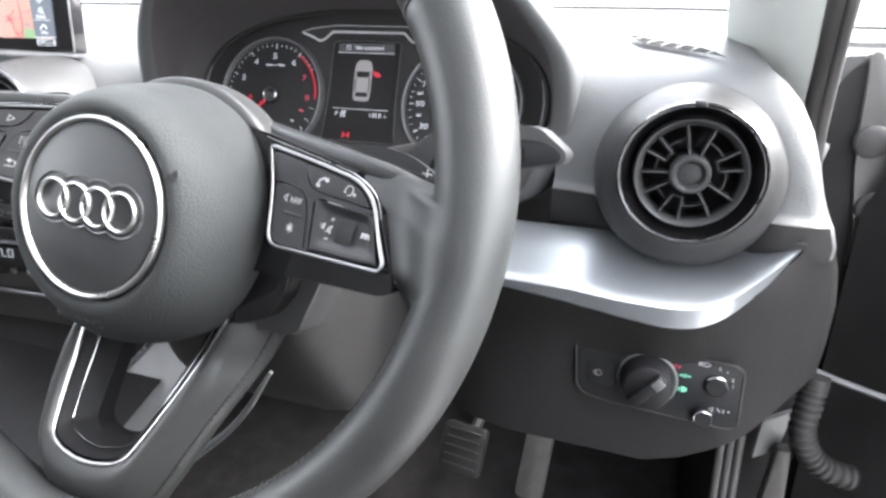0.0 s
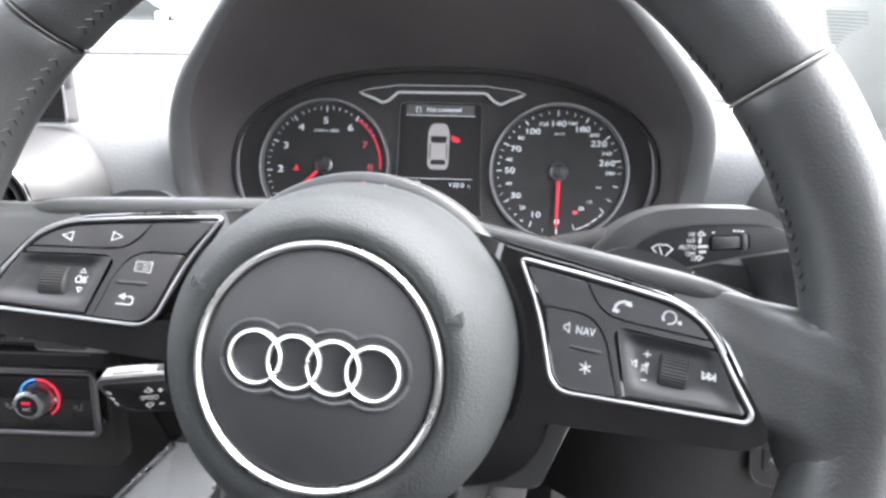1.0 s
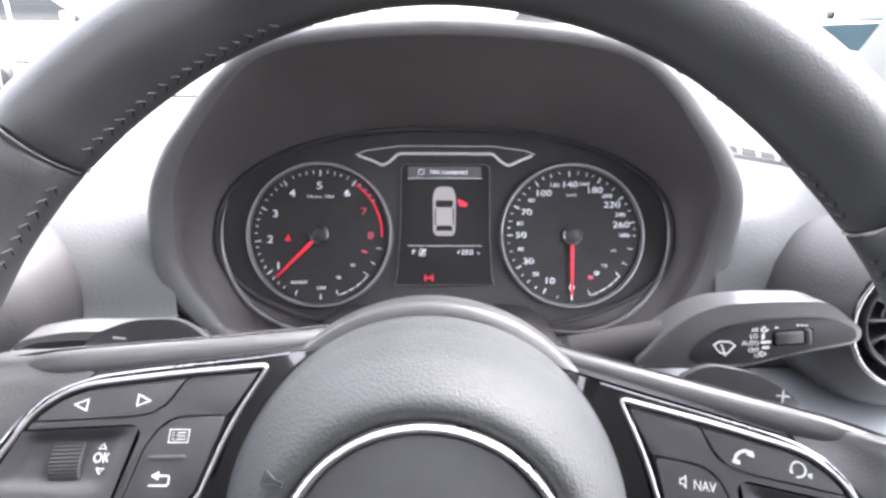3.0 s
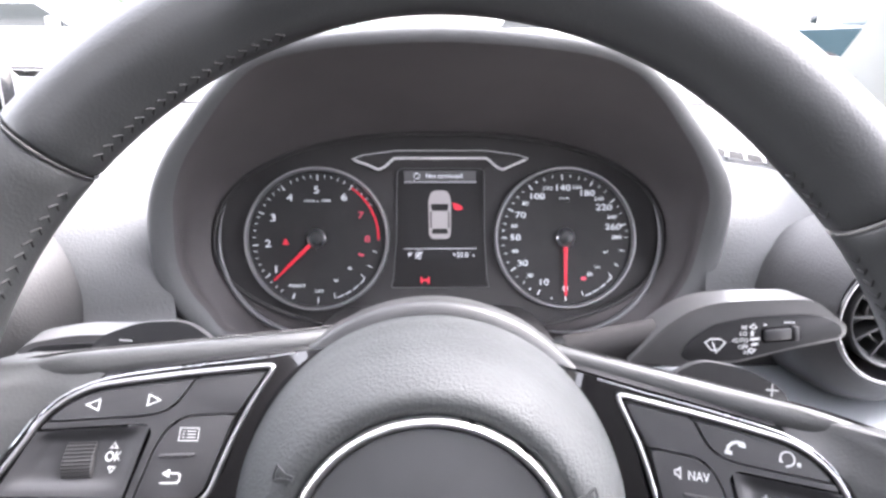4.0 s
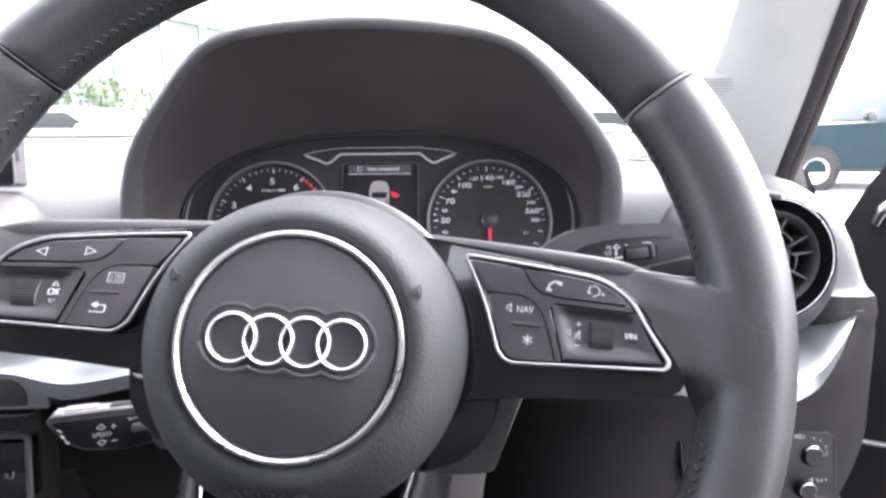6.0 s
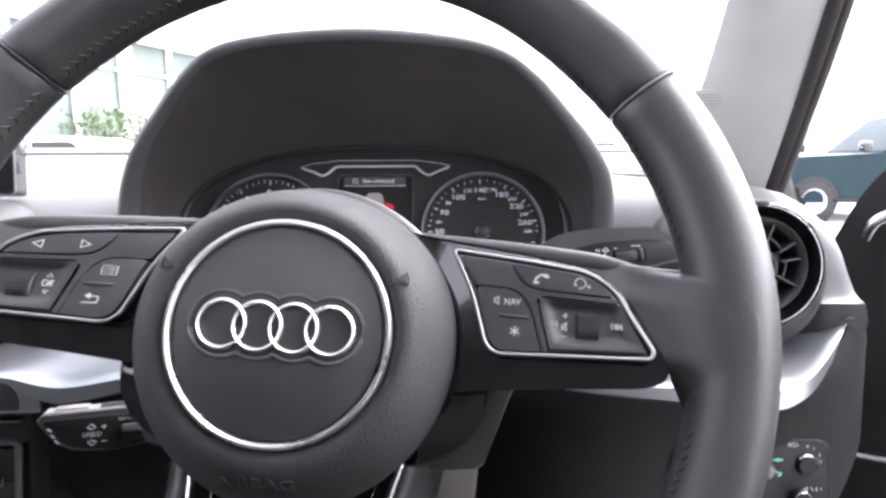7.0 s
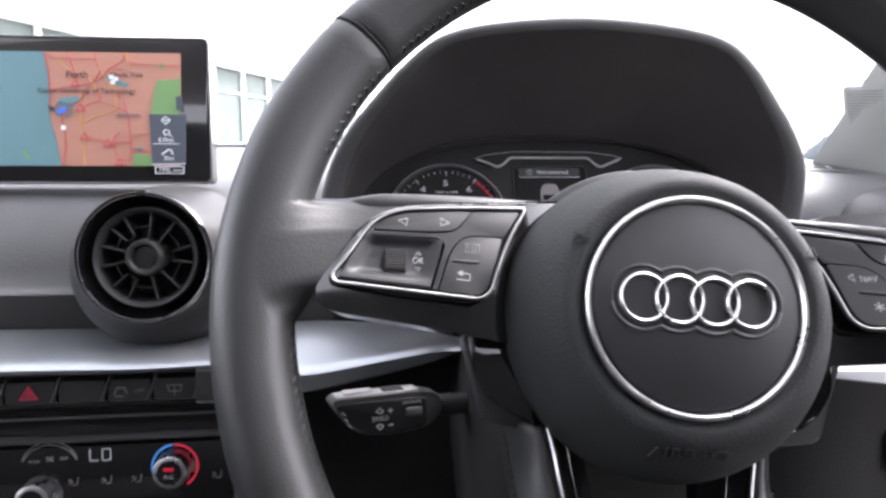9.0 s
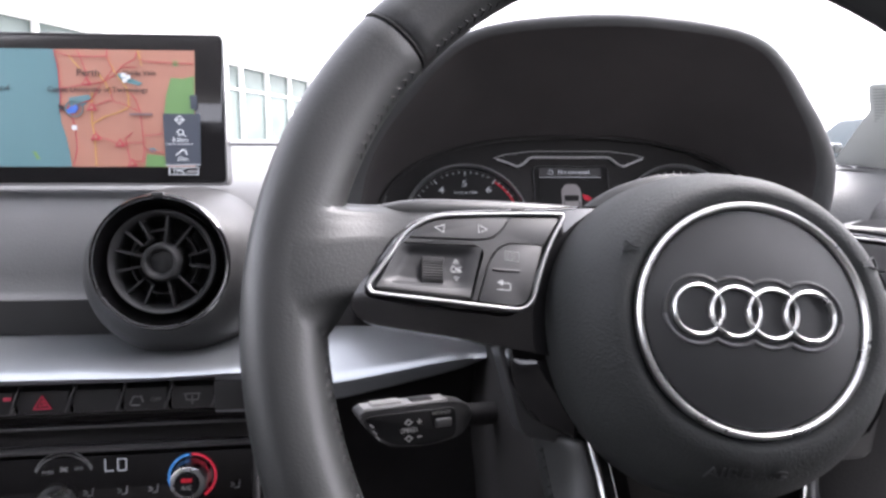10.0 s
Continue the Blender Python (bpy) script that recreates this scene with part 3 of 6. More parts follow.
            print_on(strokes([[(x, 0.0098 - (y - 0.0152)) for x, y in ln] for ln in at(up, -0.1018, 0.0152)], 0.00019, hs, hs - 0.001))
        else:
            receiver = [[(-0.0024, -0.0015), (-0.0020, 0.0001), (-0.0009, 0.0012), (0.0006, 0.0017), (0.0024, 0.0015)]]
            bm = strokes(at(receiver, 0.0934, 0.0298), 0.0008, h, hb)
            strokes(at([[(-0.0025, -0.0016), (-0.0015, -0.0017)], [(0.0016, 0.0010), (0.0025, 0.0008)]], 0.0934, 0.0298), 0.0011, h, hb, bm=bm)
            print_on(bm)
            head = [arc(0, 0, 0.0020, -60, 215, 14), [(-0.0018, -0.0010), (-0.0022, -0.0010), (-0.0022, -0.0002)], [(0.0010, -0.0018), (-0.0004, -0.0022)], [(0.0028, -0.0010), (0.0028, -0.0016)], [(0.0034, -0.0008), (0.0034, -0.0018)]]
            print_on(strokes(at(head, 0.1084, 0.0286), 0.00042, h, hb))
            print_on(lettering("NAV", 0.0028, 0.0823, 0.0197, h - 0.0001, wide=0.82))
            spk = [[(-0.0009, -0.0007), (-0.0009, 0.0007), (-0.0002, 0.0007), (0.0007, 0.0016), (0.0007, -0.0016), (-0.0002, -0.0007), (-0.0009, -0.0007)]]
            print_on(strokes(at(spk, 0.0762, 0.0202), 0.00034, h - 0.0001, hb))
            star = [[(0.0018 * math.cos(radians(q)), 0.0018 * math.sin(radians(q))), (-0.0018 * math.cos(radians(q)), -0.0018 * math.sin(radians(q)))] for q in (90, 30, 150)]
            print_on(strokes(at(star, 0.0833, 0.0082), 0.00042, h - 0.0001, hb))
            skip = [[(-0.0018, 0.0010), (0, 0), (-0.0018, -0.0010), (-0.0018, 0.0010)], [(0, 0.0010), (0.0016, 0), (0, -0.0010), (0, 0.0010)], [(0.0018, 0.0010), (0.0018, -0.0010)]]
            print_on(strokes(at(skip, 0.1214, 0.0121), 0.0003, hs + 0.0012, hs))
            print_on(strokes(at(skip, 0.0978, 0.0121, flip=-1), 0.0003, hs + 0.0010, hs))
            print_on(strokes(at([[(-0.0009, 0), (0.0009, 0)], [(0, -0.0009), (0, 0.0009)]], 0.1029, 0.0155), 0.00032, hs, hs - 0.001))
            print_on(strokes(at([[(-0.0008, 0), (0.0008, 0)]], 0.1022, 0.0074), 0.00032, hs + 0.0003, hs - 0.001))
            print_on(strokes(at(spk + [[(-0.0012, -0.0014), (0.0012, 0.0014)]], 0.1024, 0.0112), 0.0003, hs, hs - 0.001))
        bm = plate(mirrored(rounded([(0.0776, 0.0147), (0.0880, 0.0143), (0.0880, 0.0133), (0.0776, 0.0137)], 0.0004, 2), side), 0.0019, 0.0008, 0.0004)
        part("raised_bar", pod_lift(bm), BUTTON, pod)
        # shift paddle behind the spoke
        pad_line = [(0.070, 0.019), (0.0880, 0.0425), (0.0980, 0.0480), (0.1150, 0.0462), (0.1290, 0.0400), (0.1345, 0.0330), (0.130, 0.018)]
        bm = plate(mirrored(rounded(pad_line, 0.005, 4), side), -0.0660, -0.0700, 0.0012)
        paddle = part("shift_paddle", bm, BUTTON, wheel, "black shift paddle")
        sign = [[(-0.0021, 0), (0.0021, 0)]] + ([[(0, -0.0021), (0, 0.0021)]] if side > 0 else [])
        part("printed_symbol", strokes(at(sign, 0.1256 if side > 0 else -0.1196, 0.0387 if side > 0 else 0.0390), 0.0006, -0.0658, -0.0662), PRINT, paddle, smooth=False)

    # the forked lower spoke
    inner_line = smoothed([(0.0425, -0.0510, -0.0450), (0.0395, -0.0620, -0.0420), (0.0345, -0.0800, -0.0325), (0.0275, -0.1010, -0.0215), (0.0225, -0.1095, -0.0168), (0.0110, -0.1150, -0.0137), (0.0, -0.1165, -0.0125)], 5)
    outer_line = smoothed([(0.0605, -0.0530, -0.0700), (0.0575, -0.0690, -0.0630), (0.0553, -0.0826, -0.0500), (0.0480, -0.1040, -0.0370), (0.0375, -0.1333, -0.0260), (0.0260, -0.1520, -0.0220), (0.0, -0.1560, -0.0220)], 5)

    def sag(c, k=1.0):
        """The fork's foot hangs lower and a little to one side."""
        k *= max(0.0, min(1.0, (-c.y - 0.06) / 0.05))
        return c + Vector((-0.0040 * k, -0.0080 * k, 0))

    for side in (-1, 1):
        rings, seam = [], []
        for p, q in zip(inner_line, outer_line):
            ring = []
            for k in range(9):
                t = k / 8
                c = p.lerp(q, t)
                c.z += 0.0085 * math.sin(math.pi * t ** 0.75)
                ring.append(c)
            seam.append(ring[7] + Vector((0, 0, 0.0003)))
            ring += [q + Vector((-0.002, 0, -0.010)), p.lerp(q, 0.5) + Vector((0, 0, -0.016)), p + Vector((0.001, 0, -0.008))]
            share = [1 - k / 8 for k in range(9)] + [0, 0.5, 1]
            rings.append([sag(Vector((side * c.x, c.y, c.z)), w) for c, w in zip(ring, share)])
        mid = sum(rings[0], Vector()) / len(rings[0])
        rings = [[mid + (c - mid) * k + Vector((0, dy, 0)) for c in rings[0]] for k, dy in ((0.60, 0.0032), (0.85, 0.0026), (0.96, 0.0013))] + rings
        seam = [sag(Vector((side * c.x, c.y, c.z)), 0.12) for c in seam]
        arm = part("lower_spoke", loft(rings, cap=True), LEATHER, wheel, "leather arm of the forked lower spoke", angle=60)
        part("arm_seam", tube(seam[1:24], 0.00035, 6), THREAD, arm, angle=60)
        bm = bmesh.new()
        for p, q in zip(seam[1:23], seam[2:24]):
            d = (q - p).normalized()
            across = d.cross(Vector((0, 0, 1))).normalized() * 0.0013
            for k in range(max(1, int((q - p).length / 0.0022))):
                c = p + d * (0.0022 * k + 0.0008)
                tube([c - across, c + Vector((0, 0, 0.0005)), c + across + d * 0.0008], 0.00035, 5, bm=bm)
        tagged(part("stitching", bm, THREAD, arm, "dark stitching along the arm"), kind="stuff")
    vee = smoothed([(0.044, -0.045, -0.046), (0.0375, -0.070, -0.038), (0.0275, -0.101, -0.0215), (0.020, -0.1125, -0.0150), (0, -0.1165, -0.0125),
                    (-0.020, -0.1125, -0.0150), (-0.0275, -0.101, -0.0215), (-0.0375, -0.070, -0.038), (-0.044, -0.045, -0.046)], 6)
    vee = [sag(c) for c in vee]
    part("spoke_trim", tube(vee, 0.0014, 8), CHROME, wheel, "chrome line inside the lower spoke", angle=60)
    part("spoke_trim", tube([(x * 0.84, y * 0.965 + 0.001, z - 0.007) for x, y, z in vee[4:-4]], 0.0005, 6), CHROME, wheel, "fine inner chrome line", angle=60)
    inner = [(x * 0.96, y * 0.985 + 0.0006, z - 0.001) for x, y, z in vee]
    deep = [(x * 0.62, y * 0.93 - 0.002, z - 0.016) for x, y, z in vee]
    for side in (-1, 1):
        cover_line = [(0.046, -0.020), (0.060, -0.012), (0.078, -0.012), (0.074, -0.030), (0.066, -0.042), (0.048, -0.050)]
        part("spoke_cover", plate(mirrored(rounded(cover_line, 0.004, 3), side), -0.042, -0.056, 0.002), PIANO, wheel, "gloss black cover under the spoke")
        back = [(0.0640, -0.0060), (0.0900, -0.0100), (0.0765, -0.0500), (0.0480, -0.0540)]
        back = [(x if side > 0 else x - 0.009, y) for x, y in back]
        part("back_cover", plate(mirrored(rounded(back, 0.003, 3), side), -0.0545, -0.080, 0.003), STALK, wheel, "satin black rear cover")
    low = [(x, y, z - 0.010) for x, y, z in deep]
    part("spoke_lining", loft([inner, [tuple((a + b) / 2 - (0.003 if q == 2 else 0) for q, (a, b) in enumerate(zip(u, v))) for u, v in zip(inner, deep)], deep, low], closed=False), FACE, wheel, "black lining", angle=30)
    return wheel


steering_wheel()


# ---- the instrument cluster ----
def oval(half, top, low, n=72, power=2.3, x0=0.0):
    out = []
    for i in range(n):
        a = 2 * math.pi * i / n
        c, s = math.cos(a), math.sin(a)
        h = top if s >= 0 else low
        out.append((x0 + half * math.copysign(abs(c) ** (2 / power), c), h * math.copysign(abs(s) ** (2 / power), s)))
    return out


def on_dial(clock, r):
    """Clockwise degrees from straight down."""
    a = radians(-90 - clock)
    return r * math.cos(a), r * math.sin(a)


def dial(cluster, x0, numbers, ticks, needle, name, label):
    move = Matrix.Translation((x0, 0, 0))
    gauge = part(name, lathe([(0, 0.0006), (0.0445, 0.0006), (0.0445, -0.003)], 96), DIAL, cluster, label, m=move)
    part("dial_ring", lathe([(0.0446, 0.0004), (0.0450, 0.0036), (0.0456, 0.0046), (0.0463, 0.0046), (0.0469, 0.0034), (0.0471, -0.001)], 128), RING, gauge, "satin metal ring", m=move)
    for text, clock, r, size, mat in numbers:
        x, y = on_dial(clock, r)
        part("numeral", lettering(text, (0.98 if len(text) == 1 else 0.90) * size, x, y, 0.0009, wide=1.3), DIM_RED if mat is LIT_RED else mat, gauge, smooth=False, m=move)
    for clock, long in ticks:
        bm = strokes([[on_dial(clock, 0.0418), on_dial(clock, 0.0418 - long)]], 0.0006 if long > 0.002 else 0.0004, 0.0009, 0.0005)
        part("tick_mark", bm, LIT_DIM, gauge, smooth=False, m=move)
    a, b = on_dial(needle, 0.0065), on_dial(needle, 0.0385)
    d = Vector((b[0] - a[0], b[1] - a[1])).normalized()
    s = Vector((-d.y, d.x))
    bm = plate([tuple(Vector(a) - s * 0.0012), tuple(Vector(b) - s * 0.0006), tuple(Vector(b) + s * 0.0006), tuple(Vector(a) + s * 0.0012)], 0.0042, 0.0032, 0.0003)
    part("needle", bm, LIT_RED, gauge, "red needle", m=move)
    hub = part("needle_hub", lathe([(0, 0.0052), (0.0040, 0.0052), (0.0048, 0.0046), (0.0052, 0.0036), (0.0052, 0.0006)], 32), BUTTON, gauge, "black needle hub", m=move)
    part("hub_ring", lathe([(0.0049, 0.0044), (0.0054, 0.0050), (0.0060, 0.0044), (0.0060, 0.0030)], 32), SATIN, hub, m=move)
    return gauge, move


def instrument_cluster():
    cluster = thing("instrument_cluster", "instrument cluster with two round dials and a lit information display", "instrument cluster", DIALS)
    outer = oval(0.147, 0.069, 0.062)
    part("backplate", plate(outer, -0.0010, -0.02), DARK, cluster)
    W, D, R = LIT, LIT_DIM, LIT_RED
    numbers = [("1", 53, 0.0335, 0.0050, W), ("2", 84, 0.0322, 0.0050, W), ("3", 115, 0.0318, 0.0050, W), ("4", 146, 0.0322, 0.0050, W), ("5", 179, 0.0318, 0.0050, W),
               ("6", 213, 0.0322, 0.0050, W), ("7", 242, 0.0320, 0.0048, R), ("8", 271, 0.0328, 0.0048, R), ("READY", 23, 0.0335, 0.0022, D), ("OFF", -2, 0.0345, 0.0022, D),
               ("50", -24, 0.0302, 0.0020, D), ("90", -47, 0.0290, 0.0020, D), ("1/min x 1000", 180, 0.0248, 0.0021, D)]
    ticks = [(k, 0.0034) for k in (53, 84, 115, 146, 180, 213)] + [(53 + 31.8 * i / 5, 0.0016) for i in range(-3, 30) if i % 5] + [(22, 0.003), (-1, 0.003)]
    gauge, move = dial(cluster, -0.0814, numbers, ticks, 45, "rev_counter", "black rev counter with a red needle")
    bm = bmesh.new()
    strokes([[on_dial(215 + 56 * i / 20, 0.0400) for i in range(21)]], 0.0012, 0.0010, 0.0006, bm=bm)
    part("red_band", bm, LIT_RED, gauge, "red band of the rev counter", smooth=False, m=move)
    part("warning_lamp", strokes([[(-0.0214, -0.0028), (-0.0206, -0.0006)], [(-0.0198, -0.0028), (-0.0206, -0.0006)], [(-0.0220, -0.0034), (-0.0192, -0.0034)]], 0.0011, 0.0010, 0.0006), LIT_RED, gauge, "small red belt lamp", smooth=False, m=move)
    part("warning_lamp", strokes([[(0.0275, -0.0105), (0.0298, -0.0110)]], 0.0014, 0.0010, 0.0006), DIM_RED, gauge, smooth=False, m=move)

    big = [("10", 26), ("30", 59), ("50", 90), ("70", 117), ("100", 146), ("140", 178), ("180", 207), ("220", 233), ("260", 258)]
    small = [("20", 43), ("40", 75), ("60", 103), ("80", 131), ("120", 161), ("160", 194), ("200", 222), ("240", 247), ("280", 270)]
    numbers = [(t, c, 0.0330, 0.0046, W) for t, c in big] + [(t, c, 0.0345, 0.0028, D) for t, c in small] + [("0", 0, 0.0340, 0.0044, W), ("km/h", 180, 0.0262, 0.0020, D),
               ("1/1", -70, 0.0290, 0.0020, D), ("1/2", -47, 0.0290, 0.0020, D)]
    ticks = [(c, 0.0032) for _, c in big] + [(0, 0.0032)] + [(c, 0.0018) for _, c in small] + [((a[1] + b[1]) / 2, 0.0012) for a, b in zip(big, small)]
    ticks += [(c, 0.0012) for c in (13, 35, 51, 67, 83, 97, 110, 124, 138, 153, 169, 186, 200)]
    gauge2, move2 = dial(cluster, 0.0819, numbers, ticks, 0.5, "speedometer", "black speedometer with its red needle at zero")
    for g, mv, s in ((gauge, move, 0), (gauge2, move2, 0)):
        bm = bmesh.new()
        for i in range(4):
            a = -22 - 8 * i
            strokes([[on_dial(a - 2.6, 0.0408), on_dial(a + 2.6, 0.0408)]], 0.0006, 0.0011, 0.0007, bm=bm)
        part("gauge_blocks", bm, LIT, g, "lit white gauge blocks", smooth=False, m=mv)
        bm = strokes([[on_dial(a, 0.0405), on_dial(a, 0.0375)] for a in (-17, -50, -62, -77)], 0.0004, 0.0011, 0.0007)
        part("gauge_scale", bm, LIT_DIM, g, smooth=False, m=mv)
    part("warning_lamp", strokes([[(0.0118, -0.0272), (0.0128, -0.0272)]], 0.0022, 0.0010, 0.0006), DIM_RED, gauge2, smooth=False, m=move2)
    part("fuel_symbol", strokes([[(0.0150, -0.0255), (0.0150, -0.0235), (0.0168, -0.0235), (0.0168, -0.0255), (0.0150, -0.0255)], [(0.0176, -0.0238), (0.0180, -0.0250)]], 0.0004, 0.0010, 0.0006), LIT_DIM, gauge2, smooth=False, m=move2)

    # middle display
    line = rounded([(-0.0335, -0.0325), (0.0320, -0.0325), (0.0300, -0.0280), (0.0285, 0.0), (0.0285, 0.046), (-0.0290, 0.046), (-0.0295, 0.0), (-0.0318, -0.0280)], 0.004, 3)
    screen = part("display", plate(line, 0.0004, -0.004), LCD, cluster, "dark display with a lit plan of a car")
    part("display_edge", tube([(x, y, 0.0006) for x, y in line], 0.0003, 5, closed=True), GREY, screen)
    glow = [(-0.0245, -0.0155), (0.0230, -0.0155), (0.0230, 0.0445), (-0.0245, 0.0445)]
    part("lit_field", plate(glow, 0.0006, 0.0002), material("display_black_glow", (0.0095, 0.0092, 0.0096), 0.5, emit=0.03, specular=0.2), screen)
    part("header_bar", plate([(-0.0245, 0.0375), (0.0230, 0.0375), (0.0230, 0.0445), (-0.0245, 0.0445)], 0.0008, 0.0004), material("display_header_glow", (0.020, 0.020, 0.021), 0.4, emit=0.10), screen)
    bm = lettering("Not connected", 0.0031, 0.0020, 0.0410, 0.0011, wide=0.92)
    strokes([arc(-0.0160, 0.0410, 0.0018, 0, 360, 16)], 0.0003, 0.0011, 0.0008, bm=bm)
    part("header_words", bm, LIT, screen, "lit words", smooth=False)
    for y in (0.0370, -0.0070):
        part("rule_line", strokes([[(-0.0245, y), (0.0230, y)]], 0.0003, 0.0010, 0.0006), LIT_DIM, screen, smooth=False)
    bm = lettering("P", 0.0034, -0.0208, -0.0112, 0.0011)
    lettering("+20.0", 0.0034, 0.0125, -0.0112, 0.0011, bm=bm)
    lettering("c", 0.0024, 0.0212, -0.0114, 0.0011, bm=bm)
    strokes([arc(-0.0150, -0.0112, 0.0022, 20, 330, 12), [(-0.0172, -0.0134), (-0.0126, -0.0090)], [(-0.0160, -0.0122), (-0.0150, -0.0098), (-0.0140, -0.0122)]], 0.0004, 0.0011, 0.0008, bm=bm)
    part("status_line", bm, LIT_DIM, screen, "lit gear letter and temperature", smooth=False)
    plan = rounded([(-0.0082, 0.002), (-0.0085, 0.026), (-0.0060, 0.0315), (0.0040, 0.0315), (0.0065, 0.026), (0.0062, 0.002), (0.0042, -0.0005), (-0.0062, -0.0005)], 0.003, 4)
    car = part("car_plan", plate(plan, 0.0010, 0.0006), LCD_GREY, screen, "lit grey plan of a car", smooth=False)
    part("car_plan_glass", plate(rounded([(-0.0070, 0.0225), (0.0050, 0.0225), (0.0042, 0.0180), (-0.0062, 0.0180)], 0.001, 3), 0.0012, 0.0008), LCD, car, smooth=False)
    part("car_plan_glass", plate(rounded([(-0.0058, 0.0062), (0.0038, 0.0062), (0.0046, 0.0028), (-0.0066, 0.0028)], 0.001, 3), 0.0012, 0.0008), LCD, car, smooth=False)
    part("car_plan_line", strokes([[(-0.0068, 0.0170), (-0.0068, 0.0070)], [(0.0048, 0.0170), (0.0048, 0.0070)]], 0.0008, 0.0012, 0.0008), LCD, car, smooth=False)
    part("open_door_mark", plate(rounded([(0.0072, 0.0235), (0.0118, 0.0222), (0.0146, 0.0200), (0.0128, 0.0182), (0.0085, 0.0190)], 0.001, 2), 0.0012, 0.0008), LIT_RED, screen, "red open-door mark", smooth=False)
    part("warning_lamp", strokes([[(-0.0132, -0.0262), (-0.0132, -0.0292)], [(-0.0086, -0.0262), (-0.0086, -0.0292)], [(-0.0120, -0.0277), (-0.0098, -0.0277)]], 0.0012, 0.0012, 0.0006), LIT_RED, cluster, "small red brake lamp", smooth=False)
    # winged trim over the display
    wing = [(-0.0590, 0.0520), (-0.0470, 0.0478), (-0.0415, 0.0450), (-0.0370, 0.0470), (-0.0310, 0.0528), (0.0305, 0.0528), (0.0365, 0.0470), (0.0410, 0.0450), (0.0465, 0.0478), (0.0580, 0.0525), (0.0510, 0.0550), (0.030, 0.0578), (-0.030, 0.0578), (-0.0515, 0.0548)]
    trim = part("wing_trim", plate(rounded(wing, 0.002, 3), 0.0014, -0.002, 0.0004), DARK, cluster, "winged trim over the display")
    part("wing_line", tube([(x, y, 0.0016) for x, y in rounded(wing[:10], 0.002, 3)[3:-3]], 0.0009, 6), WING_LINE, trim, "fine silver line")
    part("wing_line", tube([(x, y, 0.0013) for x, y in wing[9:] + wing[:1]], 0.00035, 6), WING_LINE, trim)
    # lips round the dials
    ring = [(x, y, 0.0) for x, y in outer]
    lip = [(x * 1.012, y * 1.02, 0.007) for x, y in outer]
    part("bezel_lip", tube([(x, y, 0.0035) for x, y in outer], 0.0016, 8, closed=True), DARK, cluster, angle=60)
    for x0, s in ((-0.0814, -1), (0.0819, 1)):
        pts = [(x0 + s * 0.0625 * math.cos(radians(a)), 0.0625 * math.sin(radians(a)), 0.004) for a in range(-108, 22, 4)]
        part("dial_lip", tube(pts, [0.0004 + 0.0015 * math.sin(math.pi * i / (len(pts) - 1)) for i in range(len(pts))], 10), CRESCENT, cluster, "grey crescent lip", angle=60)
    return cluster


instrument_cluster()


# ---- the dashboard ----
def steps(a, b, n):
    return [a + (b - a) * i / n for i in range(n + 1)]


HOOD_EDGE = [(-0.1270, 0.2250, 0.968), (-0.1450, 0.2190, 0.985), (-0.1545, 0.213, 1.005), (-0.1575, 0.208, 1.028), (-0.1500, 0.197, 1.062), (-0.1360, 0.187, 1.087), (-0.1190, 0.179, 1.106), (-0.0990, 0.168, 1.125),
             (-0.0790, 0.160, 1.1385), (-0.0480, 0.156, 1.1455), (0.0080, 0.154, 1.1490), (0.0640, 0.156, 1.1455), (0.0970, 0.160, 1.1385), (0.1190, 0.168, 1.125), (0.1395, 0.179, 1.1065),
             (0.1560, 0.187, 1.089), (0.1715, 0.198, 1.066), (0.1760, 0.209, 1.036), (0.1730, 0.214, 1.008), (0.1630, 0.219, 0.986), (0.1450, 0.225, 0.968), (0.0800, 0.236, 0.958), (0.0100, 0.240, 0.953), (-0.0600, 0.236, 0.958)]


